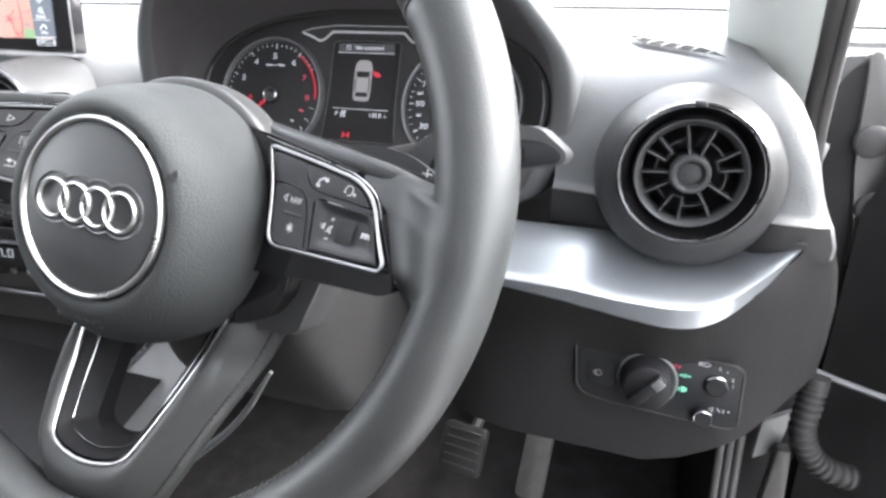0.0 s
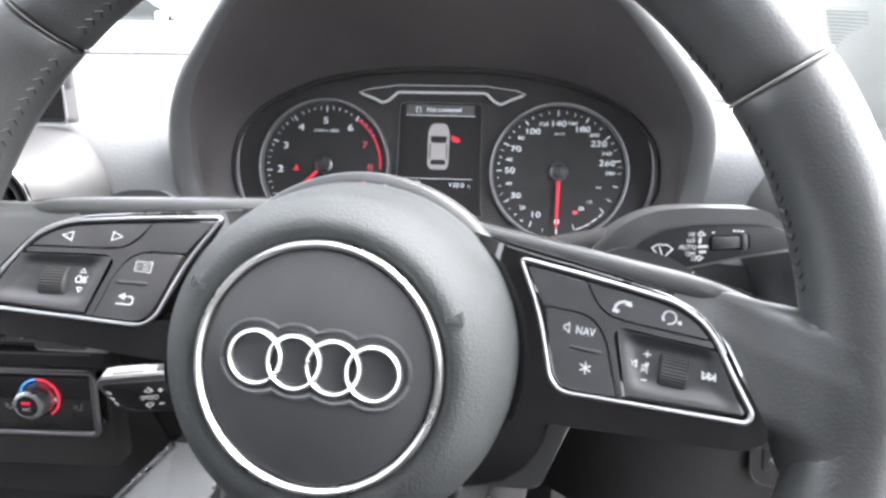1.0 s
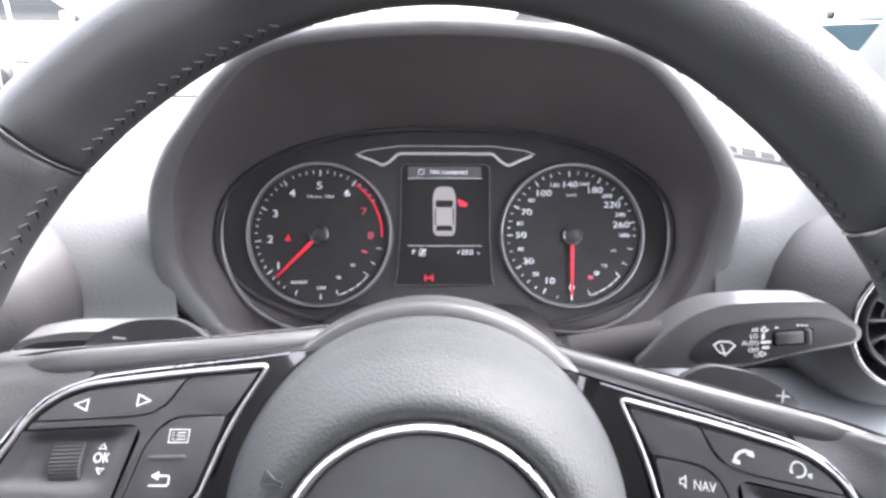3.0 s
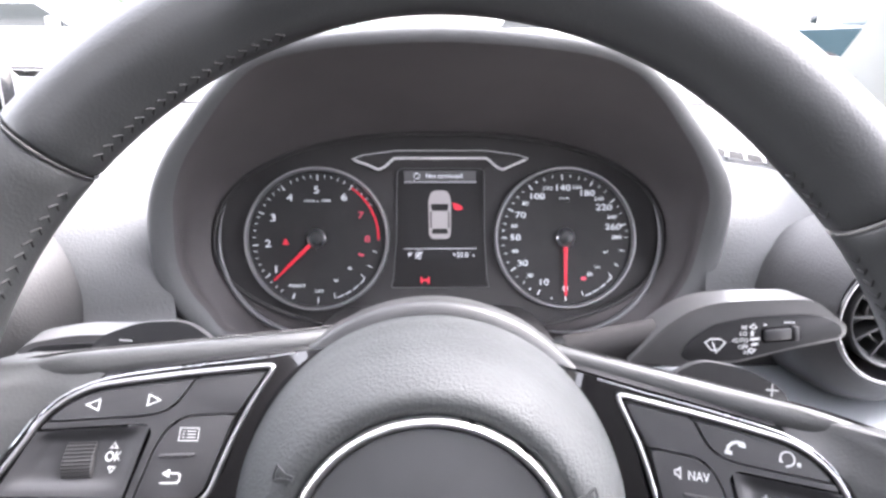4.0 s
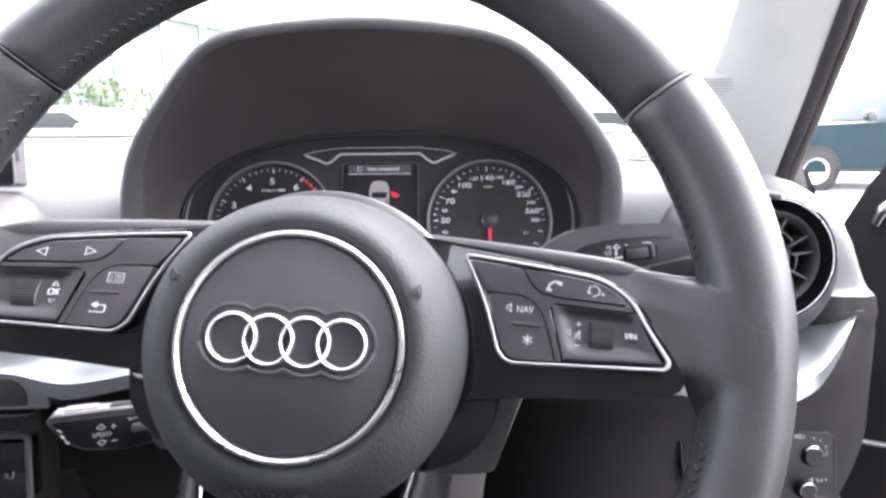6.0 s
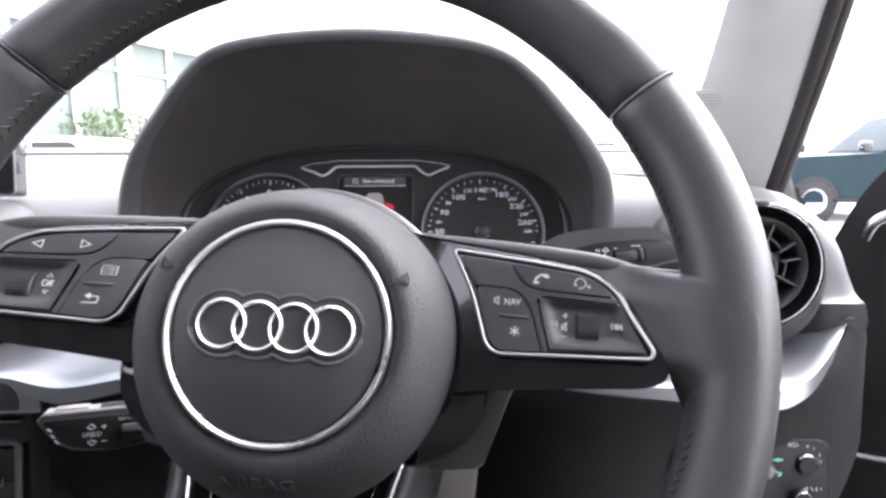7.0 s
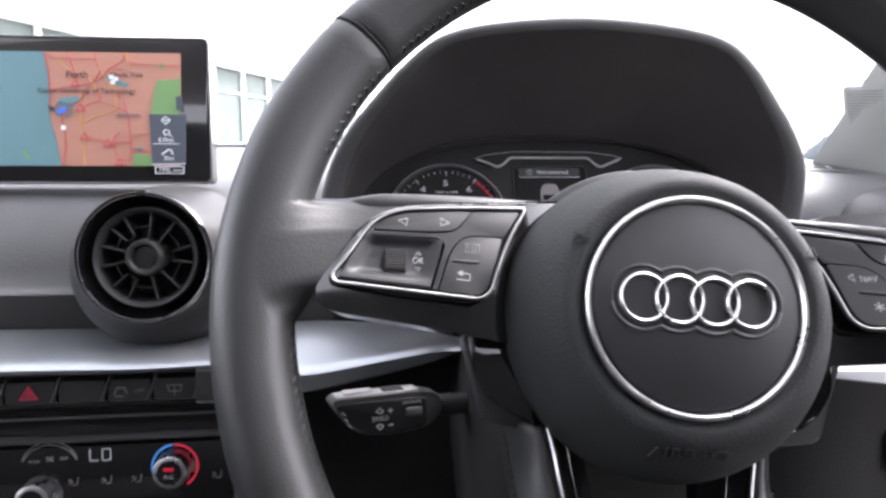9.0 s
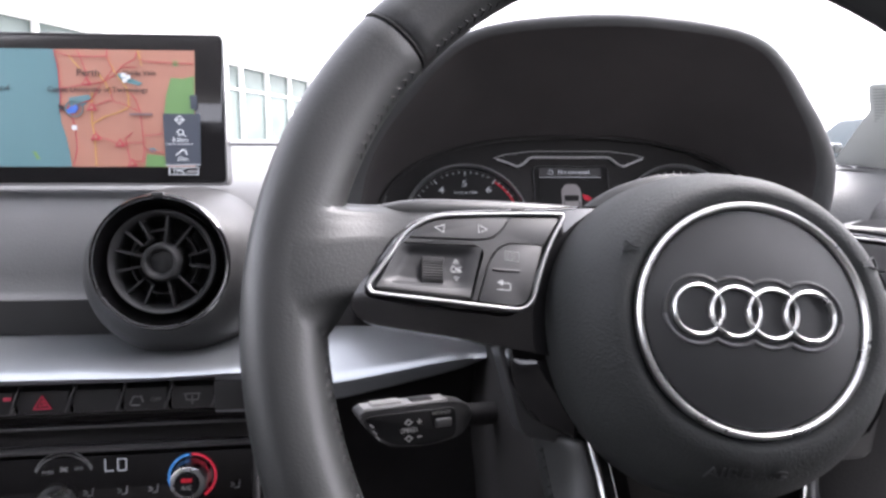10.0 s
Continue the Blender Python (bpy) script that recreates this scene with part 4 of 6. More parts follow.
def binnacle():
    hood = thing("instrument_hood", "matt black instrument hood with a grained dark grey skin", "instrument hood")
    edge = smoothed(HOOD_EDGE, 4, closed=True)
    c, s = math.cos(radians(74)), math.sin(radians(74))
    mid = Vector((0.0105, 0.2525, 1.029))

    def bezel(p, k=1.0, lift=0.0):
        dx, dz = p.x - mid.x, p.z - mid.z
        a = math.atan2(dz / 0.069 if dz > 0 else dz / 0.062, dx / 0.147)
        ca, sa = math.cos(a), math.sin(a)
        x = k * 0.147 * math.copysign(abs(ca) ** (2 / 2.3), ca)
        y = k * (0.069 if sa > 0 else 0.062) * math.copysign(abs(sa) ** (2 / 2.3), sa)
        return mid + Vector((x, y * c - lift * s, y * s + lift * c))

    # the lining runs out to a rolled edge, which is wider low down at the sides
    rings, rolls = [], []
    for t in (0.0, 0.12, 0.3, 0.5, 0.7, 0.88, 1.0):
        ring = []
        for p in edge:
            out = Vector((p.x - mid.x, 0, p.z - mid.z)).normalized()
            r = table(p.z, [(0.95, 0.006), (0.99, 0.012), (1.05, 0.011), (1.10, 0.0065), (1.13, 0.0045)])[0]
            q = bezel(p, 1.01, 0.002).lerp(p - out * r + Vector((0, r, 0)), t)
            ring.append(q + out * math.sin(math.pi * t) * 0.006)
        rings.append(ring)
    for a in (15, 30, 45, 60, 75, 90, 110, 135):
        ring = []
        for p in edge:
            out = Vector((p.x - mid.x, 0, p.z - mid.z)).normalized()
            r = table(p.z, [(0.95, 0.006), (0.99, 0.012), (1.05, 0.011), (1.10, 0.0065), (1.13, 0.0045)])[0]
            r2 = r if a <= 90 else min(r, 0.005)
            ring.append(p - out * (r * math.cos(radians(a)) if a <= 90 else r2 * math.cos(radians(a))) + Vector((0, r - r * math.sin(radians(a)) if a <= 90 else r2 - r2 * math.sin(radians(a)), 0)))
        rolls.append(ring)
    part("hood_lining", loft(rings + rolls[:2]), LINING, hood, "matt black lining", angle=60)
    outer = rolls[1:]
    for dy, k, dz in ((0.010, 1.03, 0.0), (0.03, 1.045, -0.001), (0.08, 1.06, -0.006), (0.15, 1.10, -0.026), (0.24, 1.16, -0.066)):
        ring = []
        for p in edge:
            q = mid + (p - mid) * k
            ring.append(Vector((q.x, p.y + dy, q.z + (dz if p.z > 1.0 else 0))))
        outer.append(ring)
    part("hood_skin", loft(outer), SOFT, hood, "grained dark grey skin", angle=60)
    return hood


DASH_LINE = [(0.205, 0.955), (0.197, 0.961), (0.1955, 0.9655), (0.1935, 0.972), (0.1925, 0.9835), (0.1965, 0.9865), (0.1985, 0.9895), (0.1990, 1.000), (0.2010, 1.016), (0.2060, 1.032),
             (0.2150, 1.046), (0.2270, 1.0555), (0.2430, 1.0625), (0.2700, 1.0690), (0.3200, 1.0790), (0.4000, 1.1000), (0.5000, 1.1200), (0.6000, 1.1370), (0.6300, 1.1380), (0.6400, 1.120)]


def dash_section(x):
    back = table(x, [(-1.2, 0), (-0.215, 0), (-0.180, 0.004), (-0.155, 0.012), (-0.141, 0.024), (0.172, 0.012)])[0]
    return [Vector((x, y + back, z)) for y, z in DASH_LINE]


def dash_end_section(f):
    """Sections from beside the hood to the door, f from 0 to 1; the end leans inwards and comes forward round the vent."""
    out = []
    for y, z in DASH_LINE:
        xe = table(z, [(0.955, 0.334), (0.974, 0.3325), (1.000, 0.322), (1.028, 0.314), (1.046, 0.308), (1.0555, 0.3025), (1.0625, 0.298), (1.069, 0.295), (1.079, 0.293), (1.10, 0.293)])[0]
        g = min(1.0, f)
        x = 0.1715 + (xe - 0.1715) * g
        s = max(0.0, min(1.0, (x - 0.262) / 0.04))
        s = s * s * (3 - 2 * s)
        y += table(x, [(0.172, 0.012), (0.200, 0.004), (0.230, 0.0)])[0]
        y -= table(z, [(0.955, 0.024), (0.985, 0.028), (1.03, 0.030), (1.0555, 0.012), (1.0625, 0.0)])[0] * s
        e = max(0.0, (f - 0.94) / 0.06)
        y += 0.006 * min(1.0, e) ** 2
        if f > 1:
            x += 0.002
            y = max(y + 0.03, 0.30)
        out.append(Vector((x, y, z)))
    return out


def dashboard():
    dash = thing("dashboard", "grained dark grey dashboard with a satin silver inlay", "dashboard")
    part("dash_skin", loft([dash_section(x) for x in steps(-1.12, -0.1535, 30) + [-0.1515]], closed=False), SOFT, dash, angle=50)
    part("dash_skin", loft([dash_end_section(f) for f in steps(0, 0.9, 18) + [0.93, 0.95, 0.97, 0.985, 1.0, 1.01]], closed=False), SOFT, dash, angle=50)
    part("dash_skin", loft([[p for p in dash_section(x) if p.y > 0.262] for x in (0.158, 0.165, 0.173)], closed=False), SOFT, dash, angle=50)
    xs = steps(-0.1535, 0.1715, 8)
    part("dash_skin", loft([[p for p in dash_section(x) if p.y > 0.31] for x in xs], closed=False), SOFT, dash, angle=50)
    # dark sheets paint in the shade of the recess under the skin
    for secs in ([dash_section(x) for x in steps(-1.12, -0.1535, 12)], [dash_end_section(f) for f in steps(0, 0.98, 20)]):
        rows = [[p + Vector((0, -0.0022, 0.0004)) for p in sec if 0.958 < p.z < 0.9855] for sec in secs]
        part("recess_shade_band", loft([[r[0] + Vector((0, 0.02, 0))] + r + [r[-1] + Vector((0, 0.02, 0.001))] for r in rows], closed=False), RECESS_SHADE, dash, "dark band painting the shade under the dashboard skin", angle=60)
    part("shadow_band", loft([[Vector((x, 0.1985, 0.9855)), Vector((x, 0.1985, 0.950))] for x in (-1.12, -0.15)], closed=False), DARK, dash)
    # silver inlay
    left = [(-1.12, 0.962, 0.140, 0.954, 0.9500), (-0.310, 0.962, 0.140, 0.9500, 0.9460), (-0.250, 0.962, 0.140, 0.9490, 0.9455), (-0.205, 0.963, 0.140, 0.9505, 0.9480), (-0.1880, 0.963, 0.140, 0.9500, 0.9478), (-0.1790, 0.964, 0.140, 0.9445, 0.9310), (-0.165, 0.965, 0.140, 0.9415, 0.9302),
            (-0.140, 0.964, 0.140, 0.9455, 0.9355), (-0.1217, 0.963, 0.140, 0.9491, 0.9394), (-0.0783, 0.9590, 0.142, 0.9562, 0.9495), (-0.070, 0.957, 0.143, 0.9552, 0.9535)]
    right = [(0.098, 0.962, 0.142, 0.9425, 0.9412), (0.140, 0.961, 0.142, 0.9405, 0.9350), (0.160, 0.961, 0.142, 0.9395, 0.9320), (0.194, 0.961, 0.141, 0.9392, 0.9290), (0.225, 0.961, 0.140, 0.9365, 0.9250),
             (0.250, 0.961, 0.140, 0.9360, 0.9222), (0.266, 0.962, 0.141, 0.9375, 0.9240), (0.280, 0.964, 0.143, 0.9440, 0.9315), (0.298, 0.972, 0.153, 0.9580, 0.9480), (0.3150, 0.9765, 0.1660, 0.9725, 0.9690)]
    for rows in (left, right):
        secs = []
        xs = steps(rows[0][0], rows[-1][0], 140)
        vals = [table(x, rows) for x in xs]
        for _ in range(14 if rows is right else 3):
            vals = [vals[0]] + [[(p + 2 * q + r) / 4 for p, q, r in zip(u, v, w)] for u, v, w in zip(vals, vals[1:], vals[2:])] + [vals[-1]]
        for x, (zt, yc, zc, zl) in zip(xs, vals):
            yc -= 0.07 * max(0.0, min(0.30, -0.19 - x))
            yb = 0.198 if x < 0.28 else 0.198 - 0.030 * (x - 0.28) / 0.04
            secs.append([Vector((x, yb, zt)), Vector((x, yb - 0.012, zt - 0.001)), Vector((x, (yb + yc) / 2 + 0.004, (zt + zc) / 2 + 0.0025)), Vector((x, yc + 0.008, zc + 0.0035)), Vector((x, yc + 0.0022, zc + 0.0012)),
                         Vector((x, yc, zc - 0.0008)), Vector((x, yc + 0.0008, zl + 0.0012)), Vector((x, yc + 0.0025, zl)), Vector((x, yb, zl + 0.002))])
        part("silver_inlay", loft(secs, closed=False), SILVER, dash, "satin silver inlay", angle=32)
    # lower right panel that carries the light switches, hollowed towards the knees and towards the door
    secs = []
    for f in (0.0, 0.04, 0.1, 0.2, 0.3, 0.4, 0.5, 0.56) + tuple(steps(0.60, 1.0, 24)) + (1.02, 1.04):
        sec = []
        for q in (0.0, 0.08, 0.2, 0.35, 0.5, 0.65, 0.8, 0.92, 1.0, 1.06, 1.14, 1.3):
            t = min(1.0, q)
            g = min(1.0, f)
            z_mid = 0.938 - 0.116 * t
            xl = table(z_mid, [(0.822, 0.084), (0.877, 0.084), (0.900, 0.084), (0.912, 0.086), (0.924, 0.090), (0.938, 0.098)])[0]
            xr = table(t, [(0.0, 0.331), (0.25, 0.340), (0.5, 0.3445), (0.8, 0.345), (1.0, 0.343)])[0]
            x = xl + (xr - xl) * g
            top = table(x, [(0.104, 0.942), (0.14, 0.9365), (0.16, 0.9335), (0.194, 0.9293), (0.225, 0.9265), (0.250, 0.924), (0.266, 0.9258), (0.280, 0.9335), (0.298, 0.950), (0.315, 0.9690), (0.322, 0.9760), (0.334, 0.9760), (0.35, 0.978)])[0]
            low = table(x, [(0.20, 0.823), (0.250, 0.822), (0.272, 0.830), (0.302, 0.848), (0.3275, 0.874), (0.350, 0.892)])[0]
            if x < 0.2:
                low = 0.823
            y = table(t, [(0.0, 0.147), (0.1, 0.1530), (0.35, 0.1565), (0.7, 0.1590), (1.0, 0.1600)])[0] + 0.034 * max(0.0, (x - 0.285) / 0.06) ** 2.0
            lip = table(x, [(0.25, 0.1415), (0.266, 0.1425), (0.280, 0.1445), (0.298, 0.1535), (0.315, 0.1655), (0.334, 0.1780), (0.350, 0.192)])[0]
            k = min(1.0, t / 0.35)
            y = lip + (y - lip) * k * (2 - k)
            z = top + (low - top) * t
            over = max(0.0, q - 1.0)
            y += 0.5 * over + 6.0 * max(0.0, 0.170 - x) ** 2 * min(1.0, t / 0.2)
            z -= 0.012 * min(1.0, over / 0.12)
            if f > 1:
                x -= 0.0005 + 0.2 * (f - 1) ** 2
                y += 4.0 * (f - 1)
            sec.append(Vector((x, y, z)))
        secs.append(sec)
    part("lower_panel", loft(secs, closed=False), LOWER, dash, "grained charcoal lower panel", angle=50)
    edge = secs[0]
    part("knee_recess", loft([edge, [p + Vector((0.001, 0.004, 0.0)) for p in edge], [p + Vector((0.012, 0.09, 0.0)) for p in edge]], closed=False), KNEE, dash, "dark knee recess")
    part("lower_panel", loft([[Vector((x, 0.198, 0.955)), Vector((x, 0.200, 0.92)), Vector((x, 0.215, 0.86)), Vector((x, 0.235, 0.815)), Vector((x, 0.30, 0.80))] for x in steps(-0.20, 0.30, 6)], closed=False), KNEE, dash, "dark knee panel")
    # fine seams on the top
    part("dash_seam", tube([(-0.9, 0.452, 1.1125), (0.2, 0.452, 1.1125), (0.2417, 0.450, 1.1122), (0.290, 0.446, 1.111)], 0.0014, 6), DARK, dash)
    # side air slots on top
    def slot_place(x, across, lift=0.0):
        """On the dash top, across the slot, which runs forward and towards the middle of the car."""
        y = table(x, [(0.204, 0.334), (0.216, 0.312), (0.240, 0.293), (0.260, 0.2775), (0.2700, 0.2590)])[0] + across
        return Vector((x, y, 1.0690 + 0.20 * (y - 0.27) + 0.0030 + lift))

    # A flat near-black sheet over the skin paints the shade inside the slot.
    bm = loft([[slot_place(x, -w), slot_place(x, w)] for x, w in zip(steps(0.204, 0.270, 10), (0.002, 0.010, 0.0125, 0.0125, 0.012, 0.0115, 0.011, 0.010, 0.009, 0.006, 0.001))], closed=False)
    slot = part("defrost_slot", bm, DOOR_AND_SLOT_SHADE, dash, "flat dark sheet painting the shade inside the side air slot")
    for i in range(6):
        x = 0.2125 + 0.0098 * i
        part("slat", tube([slot_place(x - 0.004, -0.0125, 0.0004), slot_place(x + 0.004, 0.0125, 0.0004)], 0.0011, 6, flat=0.4), SOFT, slot)
    return dash


def air_vent(x, turn, up, spin):
    vent = thing("air_vent", "round black air vent with radial fins and a knurled hub", "air vent", CABIN @ pose(x, 0.152, 1.0080 + up, 90, 0, turn) @ Matrix.Diagonal((0.972, 0.972, 1, 1)), group="dashboard air vents")
    # the bell widens and sinks towards the dashboard
    rings = []
    for r, depth, low in ((0.0394, 0.0012, 0.0), (0.0402, 0.0, 0.0002), (0.0416, -0.0022, 0.0012), (0.0440, -0.0050, 0.0032), (0.0470, -0.0085, 0.0054), (0.0496, -0.0130, 0.0066), (0.0520, -0.0200, 0.0072), (0.0545, -0.0300, 0.0074), (0.0565, -0.0420, 0.0074), (0.0580, -0.062, 0.0074)):
        rings.append([(r * math.cos(2 * math.pi * k / 96), r * (0.94 if k < 48 else 1.0) * math.sin(2 * math.pi * k / 96) - low, depth) for k in range(96)])
    part("housing", loft(rings), HOUSING, vent, "grained dark grey bell housing", angle=60)
    part("outer_ring", lathe([(0.0366, -0.002), (0.0368, 0.0012), (0.0374, 0.0024), (0.0386, 0.0026), (0.0393, 0.0016), (0.0394, -0.001)], 96), PIANO, vent, "gloss black ring", angle=60)
    part("ring_line", tube([(0.0371 * math.cos(2 * math.pi * k / 96), 0.0371 * math.sin(2 * math.pi * k / 96), 0.0021) for k in range(96)], 0.00032, 6, closed=True), SATIN, vent, "thin bright line", angle=60)
    part("throat", lathe([(0.0368, 0.0004), (0.0356, -0.0035), (0.0336, -0.0075), (0.0318, -0.0105), (0.0309, -0.03)], 96), PIANO, vent, "gloss black throat", angle=60)
    barrel = part("barrel", lathe([(0.0258, -0.022), (0.0260, -0.0060), (0.0266, -0.0040), (0.0284, -0.0008), (0.0294, 0.0), (0.0301, -0.0006), (0.0304, -0.0030), (0.0306, -0.014)], 96), VENT, vent, "turning fin ring", angle=60)
    part("well", lathe([(0, -0.0215), (0.027, -0.0215)], 48), FACE, vent)
    for a, r0 in ((100, 0.0085), (68, 0.0085), (31, 0.0148), (9, 0.0148), (-28, 0.0085), (-60, 0.0085), (-97, 0.0148), (-121, 0.0148), (209, 0.0085), (182, 0.0085), (156, 0.0148), (135, 0.0148)):
        part("fin", box((0.0272 - r0, 0.0012, 0.0125), ((0.0272 + r0) / 2, 0, -0.0085), 0.0003, segments=1), VENT, barrel, m=pose(0, 0, 0, 0, 0, a + spin))
    for a0, a1, r in ((100, 135, 0.0188), (31, 68, 0.0188), (-28, 9, 0.0188), (-97, -60, 0.0188), (-151, -121, 0.0188), (156, 182, 0.0188), (9, 31, 0.0148), (-121, -97, 0.0148), (135, 156, 0.0148)):
        pts = [(r * math.cos(radians(a + spin)), r * math.sin(radians(a + spin)), -0.0085) for a in steps(a0, a1, 8)]
        part("cross_fin", tube(pts, 0.0007, 6, flat=6.0), VENT, barrel, angle=60)
    hub = lathe([(0, -0.0010), (0.0056, -0.0010), (0.0064, -0.0014), (0.0072, 0.0012), (0.0082, 0.0026), (0.0096, 0.0027), (0.0106, 0.0014), (0.0112, -0.002), (0.0114, -0.012), (0.0116, -0.02)], 48)
    part("hub", hub, VENT, barrel, "ringed hub", angle=40)
    part("grip_tab", box((0.0065, 0.0035, 0.008), (0, 0.0385, 0.0005), 0.001), BUTTON, vent)
    return vent


def stalk(name, label, m, outline, thick, face):
    st = thing(name, label, "stalk", CABIN @ m)
    part("stalk_body", plate(rounded(outline, 0.006, 4), 0.0, -thick, 0.0030, segments=3), STALK, st, "satin dark grey lever", angle=50)
    panel = part("stalk_face", plate(rounded(face, 0.004, 3), 0.0008, -0.001, 0.0004), FACE, st, "black printed face")
    return st, panel


binnacle()
dashboard()
air_vent(-0.2525, 2, 0.0015, -17)
air_vent(0.2510, -2, 0.0010, 0)


def stalks():
    # wiper lever
    m = pose(0.1423, 0.1133, 1.0141, 84, 0, -2.7)
    out = [(-0.0500, -0.0110), (-0.0476, -0.0078), (-0.0356, 0.0054), (-0.0242, 0.0135), (-0.0138, 0.0172), (0.0019, 0.0188), (0.0281, 0.0194), (0.0334, 0.0180), (0.0463, 0.0080), (0.0474, 0.0043), (0.0452, 0.0012), (0.0226, -0.0037), (-0.0033, -0.0110), (-0.0222, -0.0122)]
    st, panel = stalk("wiper_lever", "dark grey wiper lever with white printed symbols", m, out, 0.022,
                      [(-0.0273, -0.0075), (-0.0231, 0.0001), (-0.0130, 0.0075), (0.0026, 0.0110), (0.0275, 0.0126), (0.0384, 0.0114), (0.0448, 0.0062), (0.0440, 0.0024), (0.0226, -0.0025), (-0.0008, -0.0090), (-0.0223, -0.0100)])
    wiper = [[(-0.0046, 0.0014), (-0.0022, 0.0030), (0.0022, 0.0030), (0.0046, 0.0014), (0.0016, -0.0022), (-0.0016, -0.0022), (-0.0046, 0.0014)], [(-0.0012, 0.0016), (0.0008, -0.0034)]]
    part("printed_symbol", strokes([[(-0.0119 + x, -0.0020 + y) for x, y in ln] for ln in wiper], 0.0005, 0.0012, 0.0006), PRINT, panel, smooth=False)
    bm = bmesh.new()
    for text, x, y in (("HI", 0.0006, 0.0064), ("LO", 0.0004, 0.0036), ("AUTO", -0.0008, 0.0004), ("OFF", 0.0008, -0.0026), ("1x", 0.0022, -0.0050)):
        lettering(text, 0.0021, x, y, 0.0012, wide=0.92, bm=bm)
    strokes([[(0.0044, 0.0030), (0.0044, 0.0044)], [(0.0042, 0.0010), (0.0074, 0.0013)], [(0.0050, -0.0014), (0.0068, -0.0012)]], 0.0011, 0.0012, 0.0006, bm=bm)
    for y, up in ((0.0066, 1), (-0.0040, -1)):
        strokes([[(0.0032, y), (0.0046, y + up * 0.0014), (0.0062, y), (0.0046, y - up * 0.0008), (0.0032, y)]], 0.0005, 0.0012, 0.0006, bm=bm)
    part("printed_words", bm, PRINT, panel, "white printed wiper settings", smooth=False)
    slot = part("switch_slot", plate(rounded([(0.0090, -0.0006), (0.0262, 0.0010), (0.0256, 0.0080), (0.0084, 0.0062)], 0.001, 3), 0.0011, 0.0004), PIANO, panel)
    part("thumb_switch", box((0.0118, 0.0052, 0.0030), (0.0154, 0.0036, 0.0014), 0.0008, m=pose(0, 0, 0, 0, 0, 6)), BUTTON, slot)
    part("switch_rib", box((0.0026, 0.0068, 0.0040), (0.0228, 0.0044, 0.0018), 0.0008, m=pose(0, 0, 0, 0, 0, 6)), BUTTON, slot)
    part("printed_dots", strokes([[(0.0186 + 0.0017 * i, 0.0090), (0.0190 + 0.0017 * i, 0.0090)] for i in range(3)] + [[(0.0096, 0.0078), (0.0100, 0.0078)]], 0.0007, 0.0012, 0.0006), PRINT, panel, smooth=False)
    part("stalk_root", tube([(-0.034, -0.002, -0.012), (-0.075, -0.012, -0.016)], 0.009, 14), KNEE, st, angle=60)
    # indicator lever
    m = pose(-0.100, 0.120, 0.9995, 84, 0, 15)
    out = [(0.014, -0.010), (0.000, 0.012), (-0.020, 0.0190), (-0.052, 0.0222), (-0.0700, 0.0205), (-0.0765, 0.0150), (-0.0740, 0.0060), (-0.04, -0.002), (-0.010, -0.010)]
    st, panel = stalk("indicator_lever", "dark grey indicator lever with a printed lane symbol", m, out, 0.022,
                      [(-0.010, 0.004), (-0.020, 0.0145), (-0.050, 0.0185), (-0.068, 0.0190), (-0.0725, 0.0140), (-0.0705, 0.0070), (-0.04, 0.0030)])
    lane = [[(-0.0655, 0.0080), (-0.0640, 0.0140)], [(-0.0585, 0.0080), (-0.0600, 0.0140)], [(-0.0620, 0.0084), (-0.0620, 0.0100)], [(-0.0620, 0.0116), (-0.0620, 0.0132)]]
    part("printed_symbol", strokes(lane, 0.0006, 0.0012, 0.0006), PRINT, panel, smooth=False)
    part("printed_symbol", strokes([[(-0.030, 0.012), (-0.026, 0.012)], [(-0.0285, 0.0132), (-0.030, 0.012), (-0.0285, 0.0108)]], 0.0006, 0.0012, 0.0006), PRINT, panel, smooth=False)
    part("stalk_root", tube([(0.0, 0.002, -0.012), (0.03, -0.008, -0.016)], 0.009, 14), KNEE, st, angle=60)
    # cruise lever
    m = pose(-0.0900, 0.0980, 0.9312, 88, 0, 19)
    out = [(0.0070, 0.0098), (-0.0065, 0.0125), (-0.0480, 0.0125), (-0.0508, 0.0106), (-0.0450, 0.0014), (-0.0368, -0.0056), (-0.0175, -0.0078), (0.0000, -0.0056), (0.0070, 0.0010)]
    st, panel = stalk("cruise_lever", "short black cruise control lever with printed speed arrows", m, out, 0.014,
                      [(-0.0020, 0.0098), (-0.0460, 0.0100), (-0.0480, 0.0090), (-0.0425, 0.0006), (-0.0355, -0.0044), (-0.0175, -0.0072), (-0.0020, -0.0052)])
    bm = lettering("SPEED", 0.0023, -0.0265, 0.0012, 0.0012)
    lettering("DISTANCE", 0.0015, -0.0100, 0.0076, 0.0012, bm=bm)
    for y, up in ((0.0048, 1), (-0.0024, -1)):
        strokes([[(-0.0285, y), (-0.0268, y + up * 0.0017), (-0.0250, y), (-0.0268, y - up * 0.0010), (-0.0285, y)], [(-0.0222, y), (-0.0204, y)]], 0.0005, 0.0012, 0.0006, bm=bm)
    strokes([[(-0.0213, 0.0039), (-0.0213, 0.0057)]], 0.0005, 0.0012, 0.0006, bm=bm)
    strokes([[(-0.0455, 0.0062), (-0.0440, 0.0050)], [(-0.0440, 0.0030), (-0.0428, 0.0018)], [(-0.0425, 0.0000), (-0.0412, -0.0012)]], 0.0006, 0.0012, 0.0006, bm=bm)
    part("printed_words", bm, PRINT, panel, "white printed speed marks", smooth=False)
